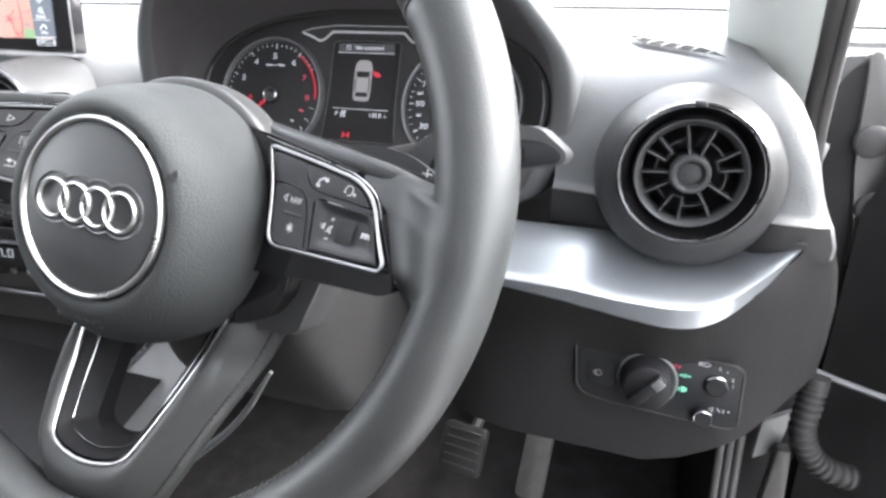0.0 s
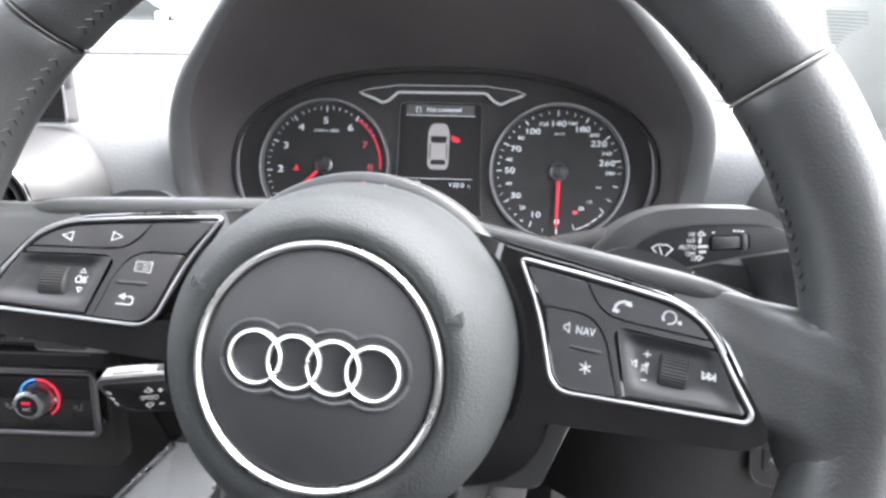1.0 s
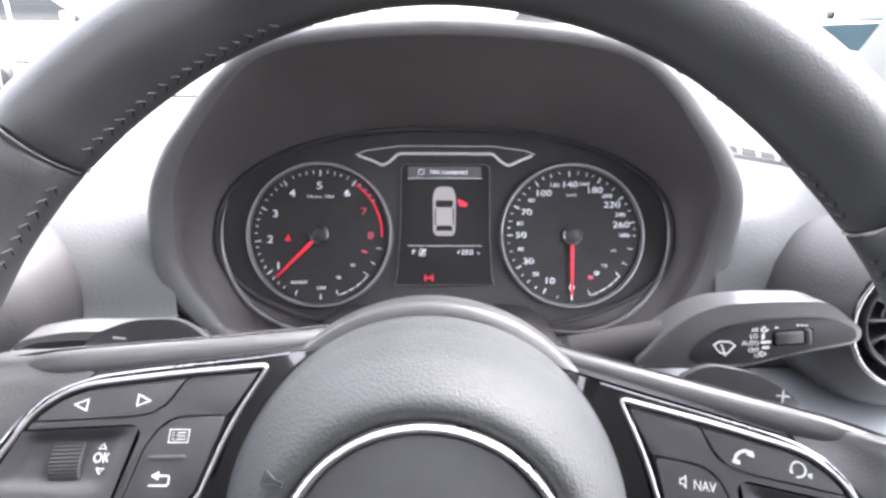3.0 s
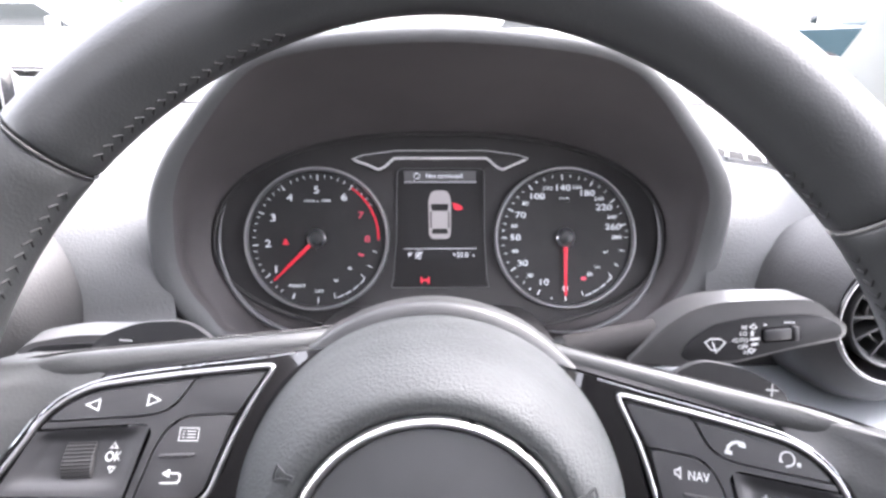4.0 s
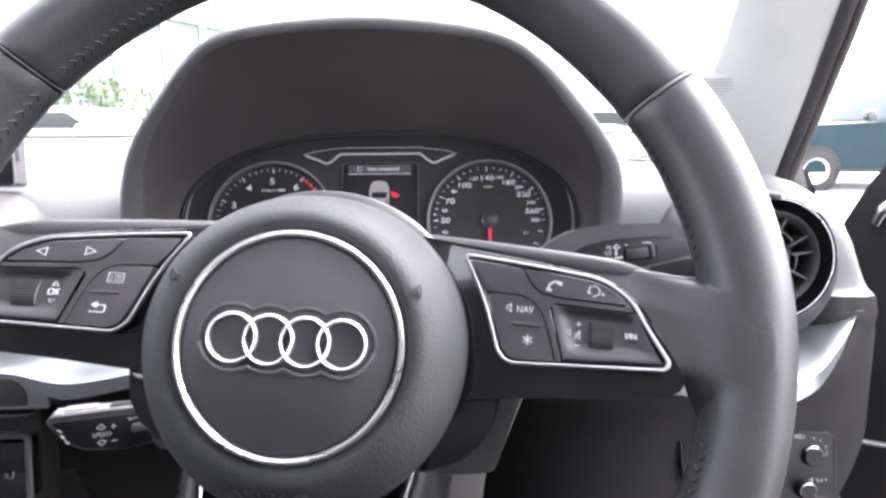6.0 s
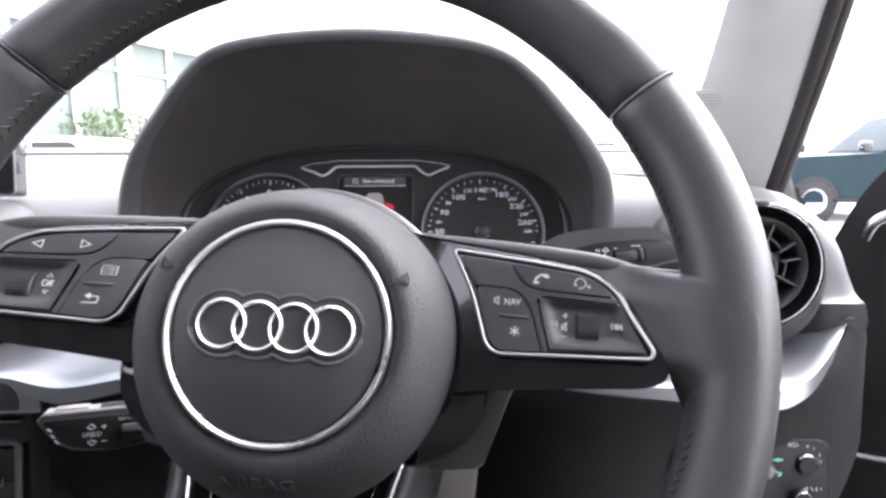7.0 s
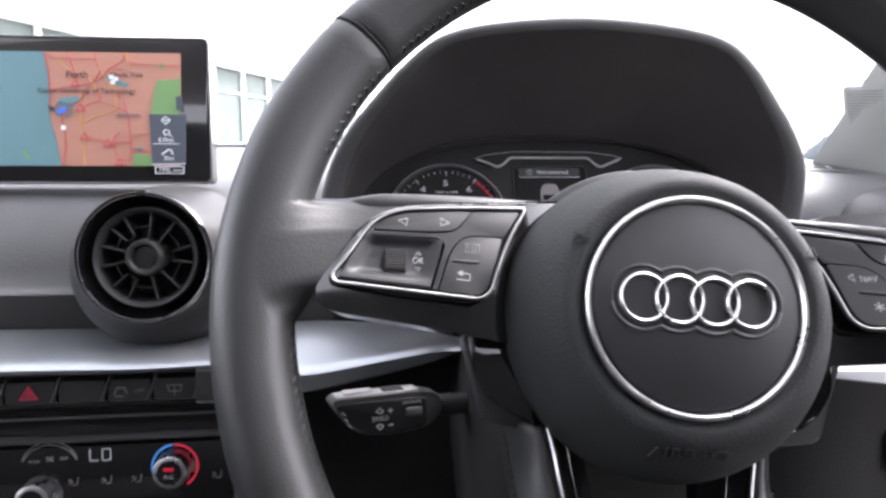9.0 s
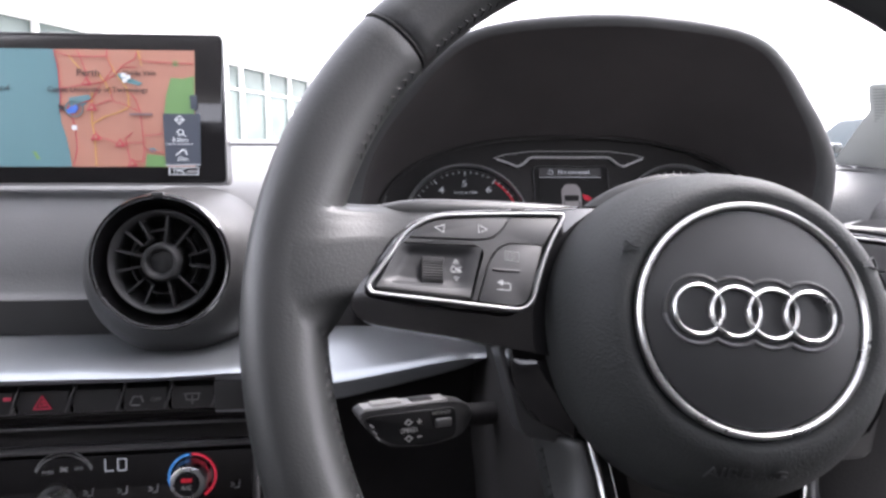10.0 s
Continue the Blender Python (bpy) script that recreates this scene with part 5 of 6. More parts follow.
    part("thumb_switch", box((0.0085, 0.0042, 0.0030), (-0.0090, 0.0030, 0.0012), 0.0010), GREY, panel, "small grey thumb switch")
    # Top pieces are paler than the body to paint in light from above.
    part("lever_top", box((0.0430, 0.0016, 0.0110), (-0.0265, 0.0126, -0.0072), 0.0006), LEVER_TOP_LIGHT, st, "paler grey top painting the light that falls on it")
    part("top_button", box((0.0150, 0.0022, 0.0076), (-0.036, 0.0136, -0.0068), 0.0008), LEVER_TOP_LIGHT, st)
    part("top_button", box((0.0110, 0.0020, 0.0076), (-0.018, 0.0134, -0.0068), 0.0008), BUTTON, st)
    part("stalk_root", tube([(0.002, 0.0025, -0.008), (0.036, 0.0005, -0.008)], 0.0058, 14), DARK, st, angle=60)


stalks()


def column():
    col = thing("steering_column", "charcoal plastic steering column shroud", "steering column")
    rings = []
    for y, hw, lo, hi in ((0.062, 0.050, 0.930, 0.980), (0.078, 0.062, 0.892, 0.985), (0.100, 0.0735, 0.858, 0.988), (0.115, 0.0765, 0.840, 0.990), (0.150, 0.0775, 0.818, 1.000), (0.200, 0.078, 0.806, 0.995), (0.245, 0.078, 0.800, 0.985)):
        out = rounded([(-hw * 0.86, lo), (hw * 0.86, lo), (hw, (lo + hi) / 2), (hw * 0.9, hi), (-hw * 0.9, hi), (-hw, (lo + hi) / 2)], 0.022, 4)
        rings.append([Vector((x + 0.004, y, z)) for x, z in out])
    part("shroud", loft(rings, cap=True), SHROUD, col, angle=50)
    part("hub_boss", lathe([(0.032, -0.052), (0.034, -0.066), (0.034, -0.085), (0.03, -0.09)], 48), KNEE, col, m=CABIN.inverted() @ WHEEL, angle=50)
    path = smoothed([(0.0385, 0.0690, 0.8900), (0.0311, 0.068, 0.8777), (0.0223, 0.068, 0.8636), (0.0067, 0.068, 0.8442), (-0.0093, 0.068, 0.8288), (-0.0284, 0.068, 0.8110), (-0.0520, 0.068, 0.7850)], 5)
    part("height_lever", tube(path, [0.0016 + 0.0022 * k / (len(path) - 1) for k in range(len(path))], 10, flat=0.8), GREY, col, "thin grey release lever", angle=60)


column()


def light_switch_panel():
    m = pose(0.2485, 0.1563, 0.8805, 87.5)
    unit = thing("light_switch_panel", "black light switch panel with rotary knob and printed symbols", "switch panel", CABIN @ m)
    line = rounded([(-0.0470, 0.0222), (0.0480, 0.0190), (0.0490, -0.0205), (-0.0215, -0.0170), (-0.0395, -0.0140), (-0.0440, -0.0090)], 0.006, 4)
    part("panel_face", plate(line, 0.0020, -0.01, 0.0012), FACE, unit)
    part("panel_edge", tube([(x, y, 0.0020) for x, y in inset(line, -0.0008)], 0.0005, 6, closed=True), DARK, unit, angle=60)
    knob = part("rotary_knob", lathe([(0, 0.0160), (0.0120, 0.0160), (0.0135, 0.0150), (0.0148, 0.0085), (0.0162, 0.0050), (0.0165, 0.0015)], 64), FACE, unit, "black rotary light knob", m=Matrix.Translation((-0.0036, 0.0020, 0)), angle=40)
    part("knob_ridge", box((0.0070, 0.0250, 0.0080), (-0.0036, 0.0020, 0.0165), 0.002, m=pose(0, 0, 0, 0, 0, -40)), FACE, knob)
    part("knob_pointer", box((0.0055, 0.0065, 0.0010), (0.0020, 0.0078, 0.0206), 0.0003, m=pose(0, 0, 0, 0, 0, -40)), GREY, knob, "grey pointer")
    part("knob_ring", lathe([(0.0160, 0.0015), (0.0166, 0.0035), (0.0176, 0.0030), (0.0178, 0.0015)], 64), GREY, knob, m=Matrix.Translation((-0.0036, 0.0020, 0)), angle=60)
    bm = strokes([arc(-0.0050, 0.0195, 0.0017, 0, 360, 14), [(-0.0050, 0.0188), (-0.0050, 0.0202)]], 0.0004, 0.0026, 0.0016)
    part("printed_symbol", bm, PRINT_DIM, unit, smooth=False)
    bm = strokes([[(0.0268, 0.0165), (0.0268, 0.0190), (0.0290, 0.0186), (0.0300, 0.0178), (0.0290, 0.0169), (0.0268, 0.0165)]] + [[(0.0238, 0.0170 + 0.0008 * i), (0.0258, 0.0170 + 0.0008 * i)] for i in range(3)], 0.0004, 0.0026, 0.0016)
    part("printed_symbol", bm, PRINT_DIM, unit, smooth=False)
    for i in range(4):
        bm = lettering(str(i), 0.0022, (0.0355, 0.0395, 0.0430, 0.0435)[i], (0.0165, 0.0150, 0.0110, 0.0070)[i], 0.0026)
        part("printed_digit", bm, PRINT_DIM, unit, smooth=False)
    bm = strokes([[(0.0330, -0.0100), (0.0350, -0.0088), (0.0350, -0.0112), (0.0330, -0.0100)], [(0.0375, -0.0090), (0.0390, -0.0105)], [(0.0410, -0.0092), (0.0410, -0.0108)], [(0.0434, -0.0098), (0.0440, -0.0098)]], 0.0006, 0.0026, 0.0016)
    part("printed_symbol", bm, PRINT_DIM, unit, smooth=False)
    bm = strokes([arc(-0.0322, 0.0010, 0.0018, 0, 360, 12), [(-0.0350, 0.0018), (-0.0338, 0.0016)], [(-0.0350, 0.0004), (-0.0338, 0.0004)]], 0.0006, 0.0026, 0.0016)
    part("printed_symbol", bm, PRINT_DIM, unit, smooth=False)
    part("printed_word", lettering("AUTO", 0.0020, 0.0105, 0.0135, 0.0026), DIM_RED, unit, smooth=False)
    bm = strokes([[(0.0145, 0.0085), (0.0160, 0.0085)], [(0.0172, 0.0094), (0.0172, 0.0076)], [(0.0185, 0.0085), (0.0200, 0.0085)]], 0.0007, 0.0026, 0.0016)
    part("lit_symbol", bm, LIT_GREEN, unit, "lit green light symbol", smooth=False)
    bm = strokes([[(0.0150, 0.0006), (0.0150, -0.0012)], [(0.0165, 0.0010), (0.0165, -0.0016), (0.0185, -0.0010), (0.0190, -0.0003), (0.0185, 0.0005), (0.0165, 0.0010)]], 0.0006, 0.0026, 0.0016)
    part("lit_symbol", bm, LIT_GREEN, unit, "lit green light symbol", smooth=False)
    part("thumb_dial", lathe([(0, 0.0048), (0.0052, 0.0048), (0.0060, 0.0040), (0.0064, 0.0018)], 32), FACE, unit, m=Matrix.Translation((0.0346, 0.0053, 0)), angle=40)
    part("thumb_dial_ring", tube([(x, y, 0.0040) for x, y in arc(0.0346, 0.0053, 0.0062, -20, 140, 16)], 0.0004, 5), SATIN, unit)
    part("push_button", lathe([(0, 0.0078), (0.0048, 0.0078), (0.0056, 0.0066), (0.0060, 0.0018)], 32), FACE, unit, m=Matrix.Translation((0.0299, -0.0150, 0)), angle=40)
    part("push_button_rim", tube([(x, y, 0.0074) for x, y in arc(0.0299, -0.0150, 0.0050, -40, 200, 16)], 0.0003, 5), SATIN, unit)
    part("fog_button", plate(rounded([(-0.0400, 0.0085), (-0.0230, 0.0080), (-0.0230, -0.0070), (-0.0385, -0.0065)], 0.002, 3), 0.0026, 0.0010, 0.0004), FACE, unit)


light_switch_panel()


# ---- middle of the dashboard ----
def screen_x(px):
    return -0.2532 + (px - 322) * 0.000393


def screen_y(py):
    return 0.0381 - (py - 88) * 0.000377


def infotainment():
    m = pose(0, 0.2150, 1.1059, 87.5)
    unit = thing("navigation_screen", "slim dashboard screen lit with an orange and blue road map", "screen", CABIN @ m)
    body = rounded([(-0.466, 0.0485), (-0.2355, 0.0485), (-0.2328, -0.0490), (-0.466, -0.0490)], 0.004, 4)
    part("screen_body", plate(body, 0.0, -0.013, 0.0016), PIANO, unit, "gloss black casing")
    part("casing_rim", tube([(x, y, -0.0006) for x, y in body], 0.0008, 6, closed=True), GREY, unit, angle=60)
    part("screen_foot", box((0.10, 0.03, 0.02), (-0.35, -0.058, -0.030), 0.004), DARK, unit)
    orange = material("map_land_glow", (0.37, 0.175, 0.125), 0.4, emit=0.012, wear=0.10, wear_size=0.03)
    blue = material("map_sea_glow", (0.092, 0.200, 0.225), 0.4, emit=0.012, wear=0.06, wear_size=0.04)
    green = material("map_park_glow", (0.14, 0.27, 0.10), 0.4, emit=0.013)
    red = material("map_road_glow", (0.42, 0.05, 0.07), 0.4, emit=0.018)
    yellow = material("map_street_glow", (0.52, 0.31, 0.08), 0.4, emit=0.022)
    ink = material("map_ink", (0.03, 0.02, 0.025), 0.5)
    panel = material("map_menu_glow", (0.05, 0.06, 0.08), 0.4, emit=0.0250)
    def X(c):
        return screen_x(322 + (c / 2.42 - 345) * 0.985)

    def Y(c):
        return screen_y(88 + (c / 2.42 - 53.7) * 0.98)

    def area(name, pts, mat, front, label=""):
        return part(name, plate([(X(a), Y(b)) for a, b in pts], front, front - 0.0004), mat, display, label, smooth=False)

    def lines(name, runs, width, mat, front, label):
        ob = part(name, strokes([[(X(a), Y(b)) for a, b in r] for r in runs], width, front, front - 0.0004), mat, display, label, smooth=False)
        return tagged(ob, kind="stuff")

    display = part("map_land", plate([(X(835), Y(130)), (X(835), Y(628)), (X(-320), Y(628)), (X(-320), Y(130))], 0.0006, -0.0004), orange, unit, "lit orange map", smooth=False)
    area("map_sea", [(-320, 130), (283, 130), (290, 172), (300, 220), (304, 300), (304, 400), (310, 445), (328, 500), (340, 560), (350, 628), (-320, 628)], blue, 0.0010, "lit blue sea")
    for pts in ([(340, 335), (415, 322), (428, 335), (400, 368), (345, 375)], [(522, 238), (545, 230), (600, 258), (628, 270), (615, 284), (560, 268)], [(648, 552), (672, 546), (690, 562), (664, 566)]):
        area("map_water", pts, blue, 0.0011)
    for pts in ([(742, 248), (790, 252), (835, 240), (835, 402), (715, 402), (722, 330)], [(646, 574), (715, 582), (722, 628), (640, 628)], [(196, 562), (212, 565), (228, 596), (214, 598)], [(748, 180), (760, 174), (774, 182), (768, 198), (752, 198)]):
        area("map_park", pts, green, 0.0012)
    lines("map_streets", [[(340, 155), (360, 185), (382, 210)], [(490, 165), (520, 225), (570, 300), (576, 370)], [(430, 310), (430, 440), (440, 500), (446, 626)], [(436, 445), (480, 415), (540, 395), (576, 374)], [(480, 265), (505, 320)], [(612, 132), (626, 195)], [(455, 232), (476, 262)]], 0.0005, yellow, 0.0013, "lit yellow streets")
    lines("map_main_road_network", [[(283, 135), (292, 175), (300, 215), (303, 260), (308, 330), (305, 395)], [(352, 395), (358, 440), (368, 490), (372, 550), (358, 626)], [(283, 140), (340, 160), (400, 162), (490, 160)], [(372, 132), (385, 160), (400, 205), (412, 245), (405, 275)],
          [(300, 300), (350, 290), (400, 280), (480, 268)], [(490, 132), (490, 165), (512, 215), (480, 265)], [(480, 265), (520, 240), (548, 200), (600, 170), (610, 132)], [(620, 172), (660, 182), (750, 185), (834, 188)], [(548, 205), (602, 205)],
          [(305, 392), (360, 370), (400, 355), (430, 345), (465, 280)], [(430, 375), (500, 345), (560, 365), (620, 395), (630, 480), (636, 560), (630, 606)], [(450, 500), (500, 515), (535, 530), (640, 525)], [(588, 482), (562, 510), (570, 560), (580, 604), (632, 606)],
          [(636, 495), (680, 492), (710, 485)], [(640, 552), (716, 570)], [(500, 290), (512, 345)], [(570, 300), (602, 340), (620, 395)]], 0.00038, red, 0.0015, "lit red main roads")
    for text, size, a, b in (("Perth", 0.0048, 417, 231), ("Curtin University of Technology", 0.0035, 455, 302), ("Maida Vale", 0.0035, 618, 230), ("Island", 0.0038, 74, 297)):
        part("map_word", lettering(text, size, X(a), Y(b), 0.0017), ink, display, "dark map lettering", smooth=False)
    part("map_word_bar", strokes([[(X(582), Y(405)), (X(664), Y(405))]], 0.0014, 0.0017, 0.0010), material("map_faint_ink", (0.22, 0.15, 0.16), 0.5), display, smooth=False)
    for a, b in ((410, 268), (431, 375), (446, 500), (541, 528), (590, 612)):
        part("map_marker", plate([(X(a - 20), Y(b + 15)), (X(a + 20), Y(b + 15)), (X(a), Y(b - 18))], 0.0018, 0.0010), red, display, smooth=False)
        part("map_marker_field", plate([(X(a - 10), Y(b + 9)), (X(a + 10), Y(b + 9)), (X(a), Y(b - 9))], 0.0020, 0.0012), orange, display, smooth=False)
    area("map_position", [(332, 392), (345, 378), (372, 366), (380, 384), (366, 402), (340, 404)], material("map_arrow_glow", (0.05, 0.13, 0.45), 0.4, emit=0.0250), 0.0020, "blue position arrow")
    part("map_position_ring", strokes([[(X(362 + 34 * math.cos(q)), Y(382 + 34 * math.sin(q))) for q in [2 * math.pi * k / 24 for k in range(25)]]], 0.0004, 0.0019, 0.0010), blue, display, smooth=False)
    for a, b, s in ((363, 463, 10), (556, 240, 9), (574, 248, 9), (562, 262, 9), (10, 324, 12), (34, 324, 9)):
        area("map_icon", [(a - s, b - s), (a + s, b - s), (a + s, b + s), (a - s, b + s)], LIT_DIM, 0.0019)
    area("map_flag", [(300, 365), (322, 372), (326, 392), (306, 388)], ink, 0.0018)
    area("map_tab", [(818, 325), (845, 320), (848, 385), (822, 382)], panel, 0.0018)
    menu = part("map_menu", plate([(X(710), Y(402)), (X(858), Y(402)), (X(858), Y(618)), (X(722), Y(620))], 0.0018, 0.0008), panel, display, "dark map menu", smooth=False)

    def menu_mark(runs, width=0.0006):
        part("menu_symbol", strokes([[(X(a), Y(b)) for a, b in r] for r in runs], width, 0.0023, 0.0014), LIT_DIM, menu, smooth=False)

    menu_mark([[(760, 428), (778, 412), (796, 428), (778, 446), (760, 428)], [(768, 428), (788, 428)]])
    menu_mark([[(768, 480), (778, 470), (792, 474), (792, 490), (776, 494), (768, 480)], [(792, 490), (802, 500)]])
    menu_mark([[(728, 532), (832, 532)]], 0.0004)
    menu_mark([[(764, 578), (790, 556), (800, 560), (806, 576)]], 0.0009)
    menu_mark([[(724, 622), (858, 620)]], 0.0005)
    for text, a, b in (("8.0km", 780, 515), ("30m", 790, 596)):
        part("menu_word", lettering(text, 0.0030, X(a), Y(b), 0.0023), LIT_DIM, menu, smooth=False)
    menu_mark([[(736, 632), (850, 632), (850, 662), (736, 662), (736, 632)]], 0.0004)
    part("menu_word", lettering("TMC", 0.0032, X(776), Y(648), 0.0022), LIT_DIM, menu, smooth=False)
    part("menu_word_bar", strokes([[(X(812), Y(648)), (X(838), Y(648))]], 0.0016, 0.0022, 0.0014), PRINT_DIM, menu, smooth=False)
    part("menu_word_bar", strokes([[(X(2), Y(657)), (X(40), Y(655))]], 0.0018, 0.0022, 0.0004), LIT_DIM, unit, smooth=False)


def centre_stack():
    # the middle of the dashboard is turned a little towards the passenger
    turned = Matrix.Translation((-0.31, 0.155, 0)) @ pose(0, 0, 0, 0, 0, 4) @ Matrix.Translation((0.31, -0.155, 0))
    stack = thing("switch_row", "row of black switches with a red hazard button", "switch row", CABIN @ turned)
    part("row_housing", box((0.905, 0.03, 0.0225), (-0.6425, 0.1690, 0.9330), 0.002), PIANO, stack)
    edges = [-0.4760, -0.4475, -0.4190, -0.3910, -0.3600, -0.3314, -0.3027, -0.2760, -0.2506, -0.2250, -0.2225]
    for i, (a, b) in enumerate(zip(edges, edges[1:])):
        rows = [[Vector((x, 0.1530, 0.9248)), Vector((x, 0.1490, 0.9262)), Vector((x, 0.1478, 0.9315)), Vector((x, 0.1490, 0.9385)), Vector((x, 0.1560, 0.9418))] for x in (a + 0.0006, a + 0.0016, b - 0.0016, b - 0.0006)]
        rows[0] = [p + Vector((0, 0.0014, 0)) for p in rows[0]]
        rows[-1] = [p + Vector((0, 0.0014, 0)) for p in rows[-1]]
        sw = part("switch", loft(rows, closed=False), SWITCH, stack)
        part("switch_divider", box((0.0011, 0.004, 0.0150), (b, 0.1490, 0.9335), 0.0003, m=pose(0, 0, 0, 0, 20, 0)), CRESCENT, stack)
        mx = (a + b) / 2
        put = Matrix.Translation((mx, 0.1476, 0.9322)) @ pose(0, 0, 0, 92)
        if i == 5:
            tri = [[(-0.0055, -0.0036), (0.0055, -0.0036), (0, 0.0052), (-0.0055, -0.0036)], [(-0.0022, -0.0016), (0.0022, -0.0016), (0, 0.0018), (-0.0022, -0.0016)]]
            part("hazard_mark", strokes([[(0.8 * x, 0.8 * y) for x, y in ln] for ln in tri], 0.0006, 0.0006, -0.0006), DIM_RED, sw, "red hazard triangle", smooth=False, m=put)
        if i == 4:
            part("switch_lamp", box((0.0040, 0.0012, 0.0018), (b - 0.0035, 0.1480, 0.9352), 0.0003), DIM_RED, sw, "small red lamp")
        if i == 7:
            bm = lettering("OFF", 0.0024, 0.006, 0, 0.0006)
            strokes([[(-0.008, -0.002), (-0.006, 0.002), (-0.002, 0.002), (-0.001, -0.001)], [(-0.007, -0.003), (-0.003, -0.003)]], 0.0007, 0.0006, -0.0004, bm=bm)
            part("printed_symbol", bm, PRINT_DIM, sw, smooth=False, m=put)
        if i == 8:
            part("printed_symbol", strokes([[(-0.004, 0.0025), (0.004, 0.0025), (0.003, -0.001), (-0.003, -0.001), (-0.004, 0.0025)], [(0, 0.001), (0, -0.003)]], 0.0005, 0.0006, -0.0004), PRINT_DIM, sw, smooth=False, m=put)
    put = turned.inverted() @ Matrix.Translation((0, 0.1460, 0)) @ pose(0, 0, 0, 90)
    cap = part("row_end_cap", plate(rounded([(-0.2230, 0.9492), (-0.1895, 0.9490), (-0.1830, 0.9440), (-0.1765, 0.9310), (-0.1768, 0.9258), (-0.2230, 0.9252)], [0.001, 0.003, 0.004, 0.003, 0.002, 0.001], 3), 0.0, -0.012, 0.0012), SILVER, stack, "satin silver end bracket", m=put)
    part("row_end_inlay", plate(rounded([(-0.2230, 0.9440), (-0.1965, 0.9438), (-0.1900, 0.9370), (-0.1893, 0.9275), (-0.2230, 0.9268)], [0.001, 0.004, 0.003, 0.002, 0.001], 3), 0.0008, -0.004, 0.0006), SWITCH, cap, "black end of the switch row", m=put)

    unit = thing("climate_panel", "gloss black climate control panel with silver rotary knobs", "climate control", CABIN @ turned)
    part("panel_back", box((0.905, 0.02, 0.100), (-0.6555, 0.1820, 0.872), 0.003), DARK, unit)
    part("shelf_edge", box((0.885, 0.010, 0.0016), (-0.6455, 0.1630, 0.9145), 0.0005), CRESCENT, unit)
    part("shelf_edge", box((0.885, 0.010, 0.0018), (-0.6455, 0.1610, 0.9015), 0.0005), CRESCENT, unit, "thin grey ledge")
    face = part("panel_face", box((0.885, 0.014, 0.0385), (-0.6480, 0.1680, 0.8775), 0.002), PIANO, unit, "gloss black face")
    frame_pts = rounded([(-1.08, 0.9005), (-0.2045, 0.9015), (-0.2060, 0.8560), (-1.08, 0.8550)], [0.002, 0.005, 0.004, 0.002], 4)
    part("panel_frame", tube([(x, 0.1600, z) for x, z in frame_pts], 0.0021, 8, closed=True, up=(0, 1, 0)), CRESCENT, unit, "satin grey frame", angle=60)
    for x, z, warm in ((-0.2418, 0.8822, True), (-0.3176, 0.8690, False)):
        put = Matrix.Translation((x, 0.1612, z)) @ pose(0, 0, 0, 88)
        knob = part("rotary_knob", lathe([(0, 0.0140), (0.0080, 0.0140), (0.0094, 0.0132), (0.0102, 0.0110), (0.0106, 0.0020), (0.0112, 0.0)], 48), SATIN, unit, "silver rotary knob", m=put, angle=40)
        part("knob_cap", lathe([(0, 0.0146), (0.0066, 0.0146), (0.0074, 0.0136)], 40), FACE, knob, m=put)
        if warm:
            for a0, a1, mt, nm in ((96, 205, material("cold_scale_glow", (0.05, 0.24, 0.62), 0.4, emit=0.04), "blue cold scale"), (-58, 92, material("warm_scale_glow", (0.60, 0.03, 0.06), 0.4, emit=0.04), "red warm scale")):
                pts = [(q[0], q[1], 0.0022) for q in arc(0, 0, 0.0131, a0, a1, 24)]
                part("scale_ring", tube(pts, 0.00075, 8), mt, knob, nm, m=put, angle=60)
            part("knob_lamp", box((0.0058, 0.0022, 0.0008), (0, 0.0022, 0.0148), 0.0003), LIT_RED, knob, "small red lamp", m=put)
            part("printed_word", lettering("A/C", 0.0026, 0, -0.0020, 0.0150), PRINT, knob, smooth=False, m=put)
    put = Matrix.Translation((-0.2848, 0.1608, 0.8909)) @ pose(0, 0, 0, 90)
    part("lit_temperature", strokes([[(-0.0058, 0.0034), (-0.0058, -0.0034), (-0.0014, -0.0034)], [(0.0012, 0.0034), (0.0052, 0.0034), (0.0058, 0.0028), (0.0058, -0.0028), (0.0052, -0.0034), (0.0018, -0.0034), (0.0012, -0.0028), (0.0012, 0.0034)]], 0.00045, 0.0006, 0.0), LIT, face, "lit white letters", smooth=False, m=put)
    put = Matrix.Translation((-0.3130, 0.1608, 0.8897)) @ pose(0, 0, 0, 90)
    bm = lettering("PUSH", 0.0019, -0.0085, -0.0012, 0.0006)
    lettering("OFF", 0.0019, 0.0080, 0.0000, 0.0006, bm=bm)
    strokes([arc(0, -0.006, 0.0165, 22, 158, 20), arc(0, -0.008, 0.0165, 26, 154, 20)], 0.0004, 0.0006, 0.0, bm=bm)
    strokes([[(-0.0015, -0.001), (0.0015, 0.001)], [(-0.0015, 0.001), (0.0015, -0.001)]], 0.0008, 0.0006, 0.0, bm=bm)
    part("printed_words", bm, PRINT, face, smooth=False, m=put)
    for i in range(4):
        x = (-0.2995, -0.2808, -0.2637, -0.2172)[i]
        put = Matrix.Translation((x, 0.1606, 0.8755)) @ pose(0, 0, 0, 90)
        bm = strokes([[(0.002, 0.002), (0.0015, -0.0018), (-0.001, -0.0022)], [(-0.003, 0.001), (-0.0012, 0.0002)], [(-0.003, -0.0012), (-0.0014, -0.0006)]], 0.0006, 0.0006, 0.0)
